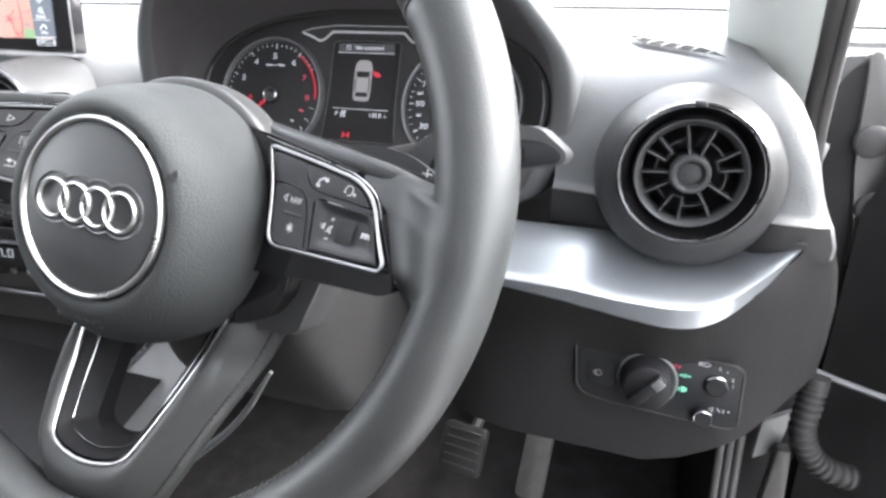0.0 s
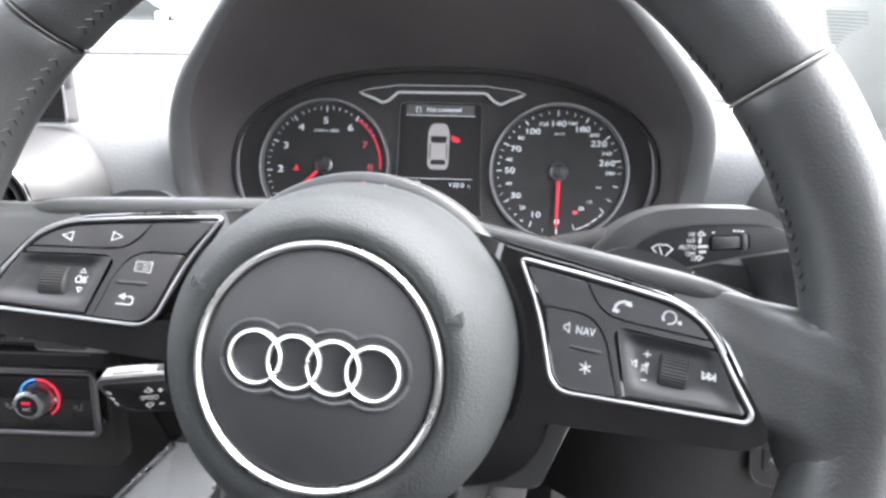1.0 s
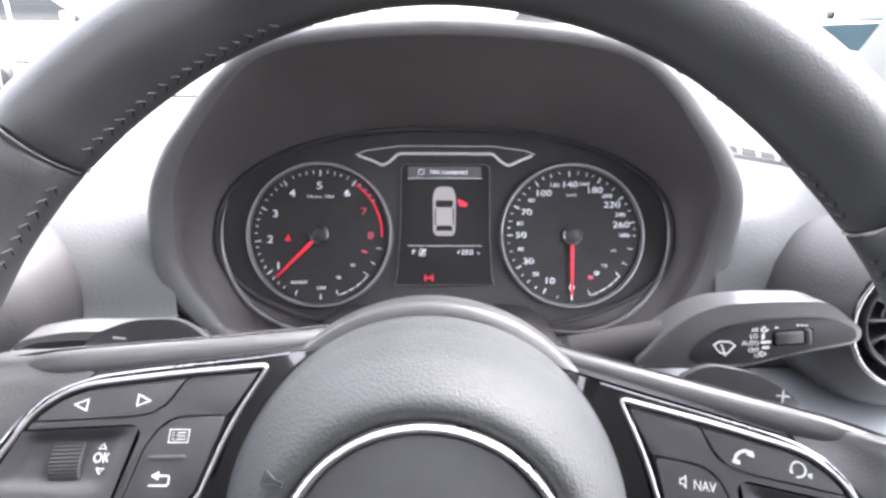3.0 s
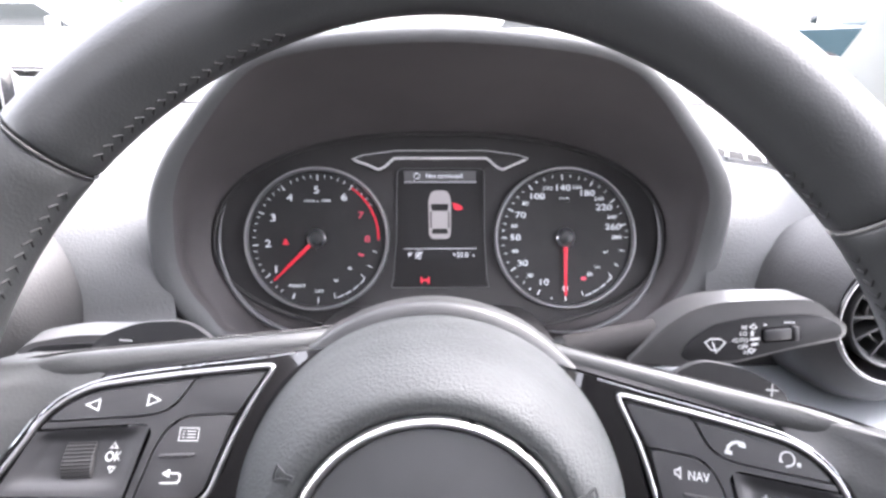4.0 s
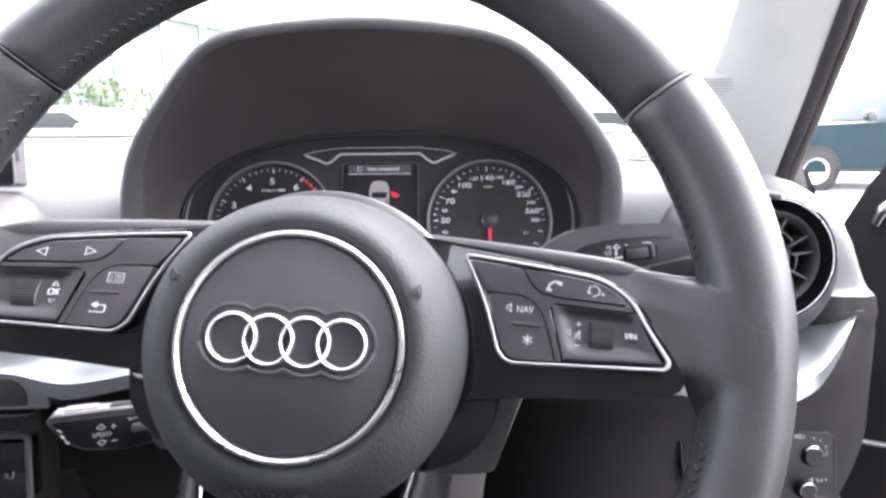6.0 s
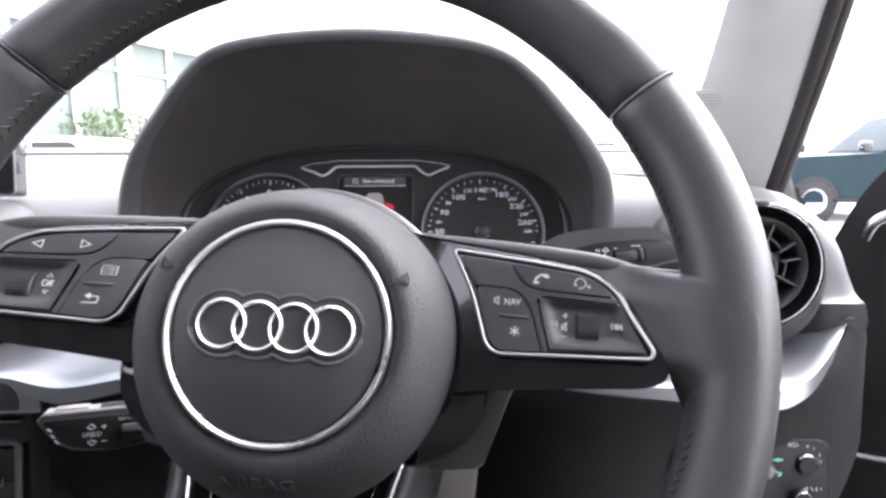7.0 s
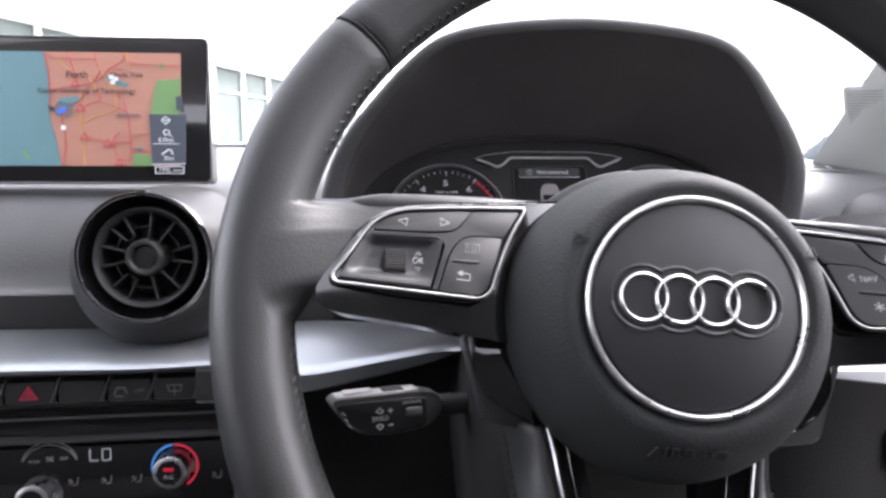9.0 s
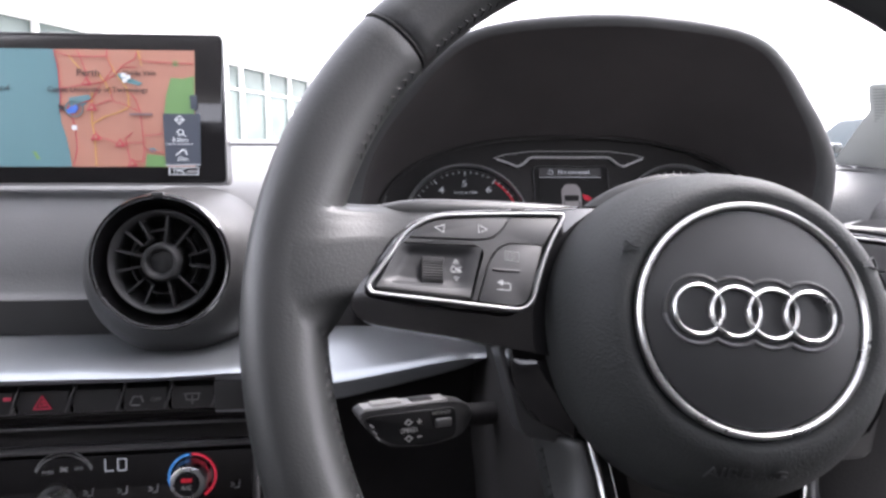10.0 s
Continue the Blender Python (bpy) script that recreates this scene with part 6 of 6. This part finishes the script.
        part("printed_symbol", bm, PRINT_DIM, face, smooth=False, m=put)
    # console below
    con = thing("centre_console", "black centre console with a round power socket", "console")
    part("console_face", loft([[Vector((x, 0.175, 0.856)), Vector((x, 0.230, 0.850)), Vector((x, 0.260, 0.790)), Vector((x, 0.250, 0.740)), Vector((x, 0.150, 0.700)), Vector((x, -0.30, 0.690))] for x in (-0.52, -0.215)], closed=False), DARK, con)
    part("socket_ring", lathe([(0.0085, 0.004), (0.0105, 0.006), (0.0125, 0.004), (0.0130, -0.002)], 32), SATIN, con, "satin ring of the power socket", m=Matrix.Translation((-0.295, 0.245, 0.800)) @ pose(0, 0, 0, 70))
    part("socket_well", lathe([(0, -0.01), (0.0085, -0.008), (0.0088, 0.003)], 32), FACE, con, m=Matrix.Translation((-0.295, 0.245, 0.800)) @ pose(0, 0, 0, 70))
    flank = rounded([(-0.207, 0.797), (-0.160, 0.799), (-0.145, 0.720), (-0.250, 0.600), (-0.400, 0.590), (-0.330, 0.6715)], [0.002, 0.003, 0.01, 0.01, 0.01, 0.02], 3)
    put = Matrix.Translation((0, 0.250, 0.797)) @ pose(0, 0, 0, 84) @ Matrix.Translation((0, -0.797, 0))
    side = part("console_flank", plate(flank, 0.0, -0.020, 0.002), CONSOLE_SIDE, con, "pale satin side of the console", m=put)
    part("console_trim", tube([(-0.2055, 0.797, 0.001), (-0.3285, 0.6725, 0.001), (-0.398, 0.592, 0.001)], 0.003, 8), SATIN, side, "bright edge strip", m=put, angle=60)


infotainment()
centre_stack()


# ---- footwell, door opening and shell ----
SEAL = material("worn_grey_rubber_seal", (0.032, 0.030, 0.030), 0.6, grain=0.15, grain_size=0.0012, wear=0.3, wear_size=0.05)
HINGE = material("dark_painted_metal", (0.028, 0.026, 0.0255), 0.5, wear=0.3, wear_size=0.02, grain=0.1, grain_size=0.002)


def pedals():
    for nm, lb, x, z, w, h in (("accelerator_pedal", "worn grey accelerator pedal", 0.1445, 0.572, 0.034, 0.105), ("brake_pedal", "ribbed black brake pedal", 0.046, 0.560, 0.060, 0.064)):
        ped = thing(nm, lb, "pedal", CABIN @ pose(x, 0.48, z, 62, 0, -8))
        part("pad", plate(rounded([(-w / 2, -h / 2), (w / 2, -h / 2), (w / 2, h / 2), (-w / 2, h / 2)], 0.007, 4), 0.006, -0.006, 0.002), METAL_PEDAL if h > 0.1 else RUBBER, ped)
        for i in range(5 if h < 0.1 else 0):
            y = -h * 0.36 + h * 0.18 * i
            part("rib", box((w * 0.8, h * 0.05, 0.004), (0, y, 0.006), 0.001), RUBBER, ped)
        part("arm", tube([(0, 0, -0.006), (0, 0.05, -0.06), (0, 0.14, -0.20), (0, 0.16, -0.36)], 0.008, 8), RUBBER, ped)


pedals()


def pillar():
    pil = thing("windscreen_pillar", "pale grey woven pillar trim with a small speaker grille", "pillar trim")
    rings = []
    for t in steps(-0.12, 1.25, 12):
        a = Vector((0.3310, 0.312, 1.037)).lerp(Vector((0.2620, 0.0, 1.344)), t) + Vector((0.0035 * math.sin(math.pi * min(1, max(0, t))), 0, 0))
        b = Vector((0.2800, 0.365, 1.068)).lerp(Vector((0.2180, 0.0, 1.320)), t)
        r = Vector((0.3065, 0.312, 1.068)).lerp(Vector((0.2330, 0.0, 1.325)), t)
        n = Vector((0.55, 0.75, 0.2)).normalized()
        face = [b, b.lerp(r, 0.3) - n * 0.002, b.lerp(r, 0.7) - n * 0.003, b.lerp(r, 0.93) - n * 0.001, r, r.lerp(a, 0.12), r.lerp(a, 0.6) - n * 0.001, a]
        back = [a + Vector((0.02, 0.02, 0.0)), b + Vector((0.02, 0.03, 0.0))]
        rings.append(face + back)
    part("trim_skin", loft(rings, cap=True), PILLAR, pil, angle=50)
    # speaker grille: a shallow panel with fine slots
    tl, tr, br, bl = Vector((0.2650, 0.2660, 1.1370)), Vector((0.2825, 0.2395, 1.1330)), Vector((0.2950, 0.2880, 1.0985)), Vector((0.2735, 0.3130, 1.1030))
    ex = ((tr - tl) + (br - bl)).normalized()
    ez = ex.cross(((tl - bl) + (tr - br)).normalized()).normalized()
    ey = ez.cross(ex)
    mid = (tl + tr + br + bl) / 4 + ez * 0.0008
    m = Matrix(((ex.x, ey.x, ez.x, mid.x), (ex.y, ey.y, ez.y, mid.y), (ex.z, ey.z, ez.z, mid.z), (0, 0, 0, 1)))
    part("grille_panel", plate(rounded([(-0.0165, -0.029), (0.0165, -0.029), (0.0155, 0.029), (-0.0155, 0.029)], 0.004, 4), 0.0012, -0.01, 0.0008), PILLAR, pil, m=m)
    for i in range(18):
        part("grille_slot", box((0.026, 0.0013, 0.0012), (0, -0.0245 + 0.0029 * i, 0.0012), 0.0003, segments=1), GRILLE_SLOT, pil, m=m)
    # weather seals along the opening
    for off, r, mt in ((0.0045, 0.0055, RUBBER), (0.0130, 0.0042, SEAL)):
        pts = smoothed([(0.345 + off, 0.345, 0.60), (0.345 + off, 0.340, 0.85), (0.340 + off, 0.330, 0.97), (0.333 + off, 0.312, 1.036), (0.3095 + off, 0.200, 1.148), (0.263 + off, 0.0, 1.345), (0.23 + off, -0.20, 1.46)], 6)
        seal = thing("door_seal", "black rubber seal along the door opening", "door seal", group="door opening seals")
        part("seal_bead", tube(pts, r, 10), mt, seal, angle=60)


pillar()


def door_post():
    post = thing("door_post", "dark body post behind the dashboard end", "door post")
    line = [(0.352, 0.50), (0.352, 1.030), (0.366, 1.062), (0.384, 1.078), (0.402, 1.060), (0.412, 0.98), (0.416, 0.50)]
    part("post_skin", plate(rounded(line, 0.008, 3), 0.02, -0.05, 0.004), DOOR_AND_SLOT_SHADE, post, m=Matrix.Translation((0, 0.375, 0)) @ pose(0, 0, 0, 90))
    part("painted_flange", box((0.012, 0.01, 0.05), (0.352, 0.350, 0.985), 0.002, m=pose(0, 0, 0, 0, 12)), FLANGE, post, "grey painted flange")
    part("painted_flange", plate(rounded([(0.3447, 0.7492), (0.3620, 0.7604), (0.3680, 0.800), (0.3470, 0.786)], 0.002, 2), 0.0, -0.006, 0.001), FLANGE, post, "grey painted flange", m=Matrix.Translation((0, 0.300, 0)) @ pose(0, 0, 0, 90))
    part("wiring_plug", plate(rounded([(0.3581, 0.7706), (0.3684, 0.7717), (0.3720, 0.715), (0.3540, 0.712)], 0.002, 2), 0.0, -0.012, 0.002), HINGE, post, "dark plug", m=Matrix.Translation((0, 0.285, 0)) @ pose(0, 0, 0, 90))
    for x0 in (0.3195, 0.3265, 0.3335):
        part("sill_strip", tube([(x0, 0.300, 0.770), (x0 + 0.002, 0.297, 0.700), (x0 + 0.006, 0.290, 0.600)], 0.0034, 8), SEAL, post, "grey rubber strip", angle=60)


door_post()


def door():
    m = CABIN @ pose(0.400, 0.350, 0.0, 0, 0, -44)
    d = thing("front_door", "open front door with black trim and a grey hinge face", "car door", m)
    # x runs from the hinge to the latch
    line = [(0.0, 0.56), (0.0, 0.960), (0.020, 1.010), (0.043, 1.056), (0.060, 1.079), (0.100, 1.100), (1.00, 1.12), (1.02, 0.60), (0.94, 0.45), (0.06, 0.45)]
    part("door_trim", plate(rounded(line, 0.012, 3), 0.010, -0.045, 0.006), DOOR_AND_SLOT_SHADE, d, "black inner trim", m=pose(0, 0, 0, 90))
    face = [(0.378, 1.075), (0.381, 1.078), (0.386, 1.076), (0.392, 1.054), (0.412, 0.985), (0.416, 0.965), (0.406, 0.920), (0.394, 0.912), (0.392, 0.945), (0.384, 0.990), (0.381, 1.022), (0.379, 1.060)]
    to_door = m.inverted() @ CABIN
    part("hinge_face", plate(face, 0.0, -0.012, 0.001), HINGE, d, "painted hinge face with plugs", m=to_door @ Matrix.Translation((0, 0.350, 0)) @ pose(0, 0, 0, 90))
    for x, z in ((0.391, 1.012), (0.402, 0.961)):
        part("plug", lathe([(0, 0.004), (0.009, 0.004), (0.012, 0.002), (0.013, -0.002)], 24), DARK, d, m=to_door @ Matrix.Translation((x, 0.349, z)) @ pose(0, 0, 0, 90))
    part("pull_handle", tube(smoothed([(0.050, -0.014, 1.022), (0.060, -0.024, 1.036), (0.085, -0.026, 1.046), (0.110, -0.016, 1.048)], 5), 0.0055, 10), CHROME, d, "chrome release handle", angle=60)
    part("armrest", box((0.55, 0.06, 0.06), (0.42, -0.035, 0.90), 0.015), DOOR_AND_SLOT_SHADE, d)
    strap = thing("door_check_strap", "steel door check strap", "door hardware")
    part("strap_bar", tube(smoothed([(0.350, 0.285, 0.852), (0.385, 0.262, 0.850), (0.440, 0.240, 0.846), (0.50, 0.225, 0.840)], 5), 0.0035, 8, flat=0.6), GREY, strap, angle=60)
    con = thing("cable_conduit", "ribbed black rubber cable conduit to the door", "cable conduit")
    path = smoothed([(0.3655, 0.262, 0.846), (0.3642, 0.260, 0.830), (0.3639, 0.260, 0.8084), (0.3711, 0.260, 0.7904), (0.3846, 0.260, 0.7789), (0.405, 0.262, 0.774)], 14)
    part("bellows", tube(path, [0.0096 if (i // 2) % 2 else 0.0080 for i in range(len(path))], 14), RUBBER, con, "ribbed bellows", angle=30)
    part("collar", tube([(0.3655, 0.262, 0.841), (0.3657, 0.263, 0.852)], 0.0095, 16), RUBBER, con, angle=40)


door()


def wall_piece(name, size, at, mat=HEADLINER, bevel=0.02):
    ob = part(name, box(size, at, bevel), mat)
    return tagged(ob, "plain wall closing the cabin", "cabin lining", kind="structure")


CX = -0.37  # middle of the car
tagged(part("floor", box((1.46, 1.33, 0.04), (CX, 0.13, 0.33), 0.005), CARPET), "black carpeted cabin floor", "floor", kind="structure")
tagged(part("bulkhead", box((1.46, 0.03, 0.70), (CX, 0.78, 0.68), 0.01), CARPET), "dark carpeted bulkhead", "bulkhead", kind="structure")
tagged(part("ceiling", box((1.36, 0.52, 0.03), (CX, -0.30, 1.50), 0.01), HEADLINER), "pale grey headlining", "ceiling", kind="structure")
# Unseen wall behind the camera; its height sets how much rear light enters.
wall_piece("wall_back", (1.52, 0.05, 1.02), (CX, -0.50, 0.83), DARK)
for x in (-0.62, 0.0):
    wall_piece("wall_back_post", (0.06, 0.05, 0.16), (CX + x, -0.50, 1.415), HEADLINER)
wall_piece("wall_left", (0.05, 1.34, 0.62), (CX - 0.75, 0.13, 0.66), DARK)
wall_piece("wall_left_pillar", (0.05, 0.10, 0.60), (CX - 0.70, -0.48, 1.20))
# Unseen wall, made long to cut side light from the rear right.
wall_piece("wall_right_light_block", (0.05, 0.32, 1.15), (CX + 0.76, -0.37, 0.93), DARK)
wall_piece("wall_right_sill", (0.10, 0.80, 0.10), (CX + 0.80, -0.10, 0.36), DARK)
wall_piece("wall_kick_panel", (0.02, 0.50, 0.50), (0.352, 0.55, 0.62), DOOR_AND_SLOT_SHADE)
wall_piece("wall_front_post", (0.05, 0.42, 0.66), (0.395, 0.58, 0.66), DARK)
cowl = part("cowl_panel", box((1.30, 0.30, 0.02), (CX, 0.80, 1.035), 0.004), DARK)
tagged(cowl, "black cowl under the windscreen", "cowl", kind="structure")


# ---- outside ----
def ground_material():
    return material("pale_concrete_paving", (0.30, 0.292, 0.285), 0.85, grain=0.3, grain_size=0.02, wear=0.25, wear_size=2.5)


g = part("ground", loft([[Vector((x, y, 0)) for x in (-400, -60, -20, 20, 60, 400)] for y in (-400, -40, 0, 40, 90, 400)], closed=False), ground_material(), smooth=False)
tagged(g, "pale concrete yard", "ground", kind="structure")

UTE = material("dark_teal_car_paint", (0.0075, 0.0200, 0.0250), 0.45, wear=0.15, wear_size=0.4, specular=0.12)
CAR_GLASS = material("dark_car_glass", (0.02, 0.025, 0.025), 0.05, specular=0.8)
TYRE = material("tyre_rubber", (0.025, 0.025, 0.025), 0.8, grain=0.3, grain_size=0.01)
ALLOY = material("silver_alloy", (0.60, 0.61, 0.62), 0.35, metal=0.8)
PANE = material("building_glass", (0.080, 0.100, 0.095), 0.12, specular=0.10, wear=0.3, wear_size=1.5)
FRAME = material("white_window_frame", (0.72, 0.73, 0.72), 0.5, wear=0.05, wear_size=0.5)
CLAD = material("white_wall_cladding", (0.70, 0.70, 0.69), 0.6, wear=0.08, wear_size=0.8, grain=0.1, grain_size=0.01)
LEAF = material("dusty_green_leaves", (0.035, 0.055, 0.022), 0.7, wear=0.6, wear_size=0.2)


def wheel_part(veh, x, side, r, w):
    m = Matrix.Translation((x, side, r)) @ pose(0, 0, 0, 90 if side < 0 else -90)
    wheel = part("road_wheel", lathe([(r * 0.62, w / 2), (r * 0.72, w / 2 + 0.01), (r * 0.93, w / 2), (r, w * 0.3), (r, -w * 0.3), (r * 0.93, -w / 2), (r * 0.6, -w / 2)], 40), TYRE, veh, "black tyre", m=m)
    part("alloy_rim", lathe([(0, 0.02), (r * 0.15, 0.03), (r * 0.45, 0.05), (r * 0.60, w / 2), (r * 0.64, w / 2 + 0.005), (r * 0.64, 0.0)], 40), ALLOY, wheel, "silver rim", m=m)


def vehicle(name, label, m, paint, length, width, belt, roof, cab, wheels, r):
    """A car seen from its side; x runs from nose to tail."""
    veh = thing(name, label, "car", m)
    half = width / 2
    prof = [(0.0, 0.45), (0.02, belt - 0.22), (0.12, belt - 0.08), (cab[0], belt), (length - 0.05, belt), (length, belt - 0.25), (length, 0.45), (length - 0.1, 0.30), (0.1, 0.30)]
    bm = plate(rounded(prof, 0.09, 5), half, -half, 0.07, segments=3)
    part("body", bm, paint, veh, m=pose(0, 0, 0, 90))
    top = [(cab[0], belt - 0.02), (cab[1], roof), (cab[2], roof + 0.0), (cab[3], belt - 0.02)]
    bm = plate(rounded(top, 0.12, 5), half * 0.90, -half * 0.90, 0.10, segments=3)
    part("cabin", bm, paint, veh, m=pose(0, 0, 0, 90))
    for s in (-1, 1):
        mid = (cab[1] + cab[2]) / 2
        for a, b in ((cab[0] + 0.25, mid - 0.04), (mid + 0.04, cab[3] - 0.25)):
            lo, hi = belt + 0.02, roof - 0.10
            la = a if a > cab[0] + 0.3 else cab[0] + 0.20
            quad = [(la, lo), (b, lo), (min(b, cab[2] - 0.02), hi), (max(a, cab[1] + 0.05), hi)]
            part("side_window", plate(rounded(quad, 0.04, 3), 0.012, -0.012), CAR_GLASS, veh, m=Matrix.Translation((0, s * half * 0.905, 0)) @ pose(0, 0, 0, 90))
        part("door_mirror", box((0.14, 0.20, 0.17), (cab[0] + (-0.35 if paint is UTE else 0.42), s * (half + 0.08), belt + 0.10), 0.04), CAR_GLASS if paint is UTE else paint, veh, "door mirror")
        part("sill_step", box((length * 0.42, 0.12, 0.05), (length * 0.45, s * (half - 0.02), 0.34), 0.02), RUBBER, veh)
        part("door_handle", box((0.18, 0.04, 0.03), (mid - 0.2, s * (half + 0.01), belt - 0.12), 0.01), paint, veh)
        for x in wheels:
            part("wheel_arch", lathe([(r * 0.9, 0.0), (r * 1.22, 0.0), (r * 1.26, -0.03)], 40), RUBBER, veh, m=Matrix.Translation((x, s * (half + 0.004), r)) @ pose(0, 0, 0, 90 if s < 0 else -90))
            wheel_part(veh, x, s * (half - 0.09), r, 0.24)
        part("head_lamp", box((0.30, 0.10, 0.14), (0.16, s * (half - 0.10), belt - 0.22), 0.03), ALLOY, veh, "clear head lamp")
    return veh


vehicle("utility_truck", "parked dark teal utility truck", pose(5.30, 10.65, 0, 0, 0, -4), UTE, 5.5, 1.85, 1.10, 1.78, (2.05, 2.90, 3.9, 4.2), (1.00, 4.3), 0.325)
vehicle("hatchback", "white hatchback parked by the showroom", pose(-4.6, 11.6, 0, 0, 0, 174), WHITE_BODY, 4.2, 1.78, 0.98, 1.48, (1.0, 1.75, 3.4, 4.0), (0.85, 3.4), 0.32)
vehicle("estate_car", "white estate car parked beside the glass building", pose(5.7, 13.4, 0, 0, 0, 176), WHITE_BODY, 4.5, 1.80, 0.98, 1.45, (1.1, 1.8, 3.9, 4.4), (0.9, 3.6), 0.33)


def building():
    a, b = Vector((-13.8, 12.0, 0)), Vector((-3.0, 39.2, 0))
    d = (b - a)
    turn = math.degrees(math.atan2(d.y, d.x))
    house = thing("showroom", "white showroom with tall glass bays and a flat roof", "building", pose(a.x, a.y, 0, 0, 0, turn))
    L = d.length
    part("wall", box((L, 8.0, 0.5), (L / 2, 4.2, 0.25), 0.02), CLAD, house, "low white plinth")
    part("fascia", box((L + 1.0, 8.6, 2.0), (L / 2, 3.9, 6.0), 0.03), CLAD, house, "white fascia")
    part("roof", box((L + 1.2, 8.9, 0.12), (L / 2, 3.9, 7.01), 0.02), FRAME, house)
    part("inner_wall", box((L, 0.2, 4.5), (L / 2, 7.5, 2.75), 0.02), CLAD, house)
    n = int(L / 1.9)
    for i in range(n):
        x0, x1 = L * i / n, L * (i + 1) / n
        wide = 0.50 if i == 5 else 0.14
        win = part("window", box((wide, 0.18, 4.5), (x0, 0.10, 2.75), 0.01), FRAME, house, "white mullion")
        part("pane", box((x1 - x0 - 0.10, 0.02, 4.5), ((x0 + x1) / 2, 0.19, 2.75), 0.0), PANE, win, "grey-green glass pane")
        for z in (1.55, 4.0):
            part("transom", box((x1 - x0 - 0.20, 0.10, 0.07), ((x0 + x1) / 2 + 0.08, 0.13, z), 0.01), FRAME, win)


building()


def bush(name, label, at, w, h, count, seed):
    rng = random.Random(seed)
    shrub = thing(name, label, "bush", pose(*at))
    bm = bmesh.new()
    for i in range(4):
        tube([(0.1 * i - 0.2, 0, 0), (0.25 * i - 0.4, 0.05 * i, h * 0.5), (0.4 * i - 0.6, 0.1, h * 0.8)], [0.04, 0.025, 0.01], 6, bm=bm)
    part("stems", bm, RUBBER, shrub)
    bm = bmesh.new()
    for _ in range(count):
        u, v, q = rng.gauss(0, 0.42), rng.gauss(0, 0.35), rng.random() ** 0.7
        c = Vector((u * w, v * w * 0.6, h * (0.12 + 0.88 * q) * max(0.2, 1 - 0.5 * u * u)))
        s = rng.uniform(0.05, 0.12)
        m = Matrix.Translation(c) @ Euler((rng.uniform(0, 6), rng.uniform(0, 6), rng.uniform(0, 6))).to_matrix().to_4x4()
        bm.faces.new([bm.verts.new(m @ Vector(p)) for p in ((-s, 0, 0), (0, -s * 0.45, 0), (s, 0, 0), (0, s * 0.45, 0))])
    tagged(part("leaves", bm, LEAF, shrub, "small dusty leaves", smooth=False), kind="stuff")


bush("bush", "green bush before the showroom glass", (-9.9, 19.0, 0), 2.2, 2.6, 1500, 3)
for i in range(5):
    bush("hedge_bush", "distant green bush beyond the yard", (19.0 + 2.6 * i, 34.0 + 0.5 * i, 0), 1.6, 2.6, 500, 10 + i)
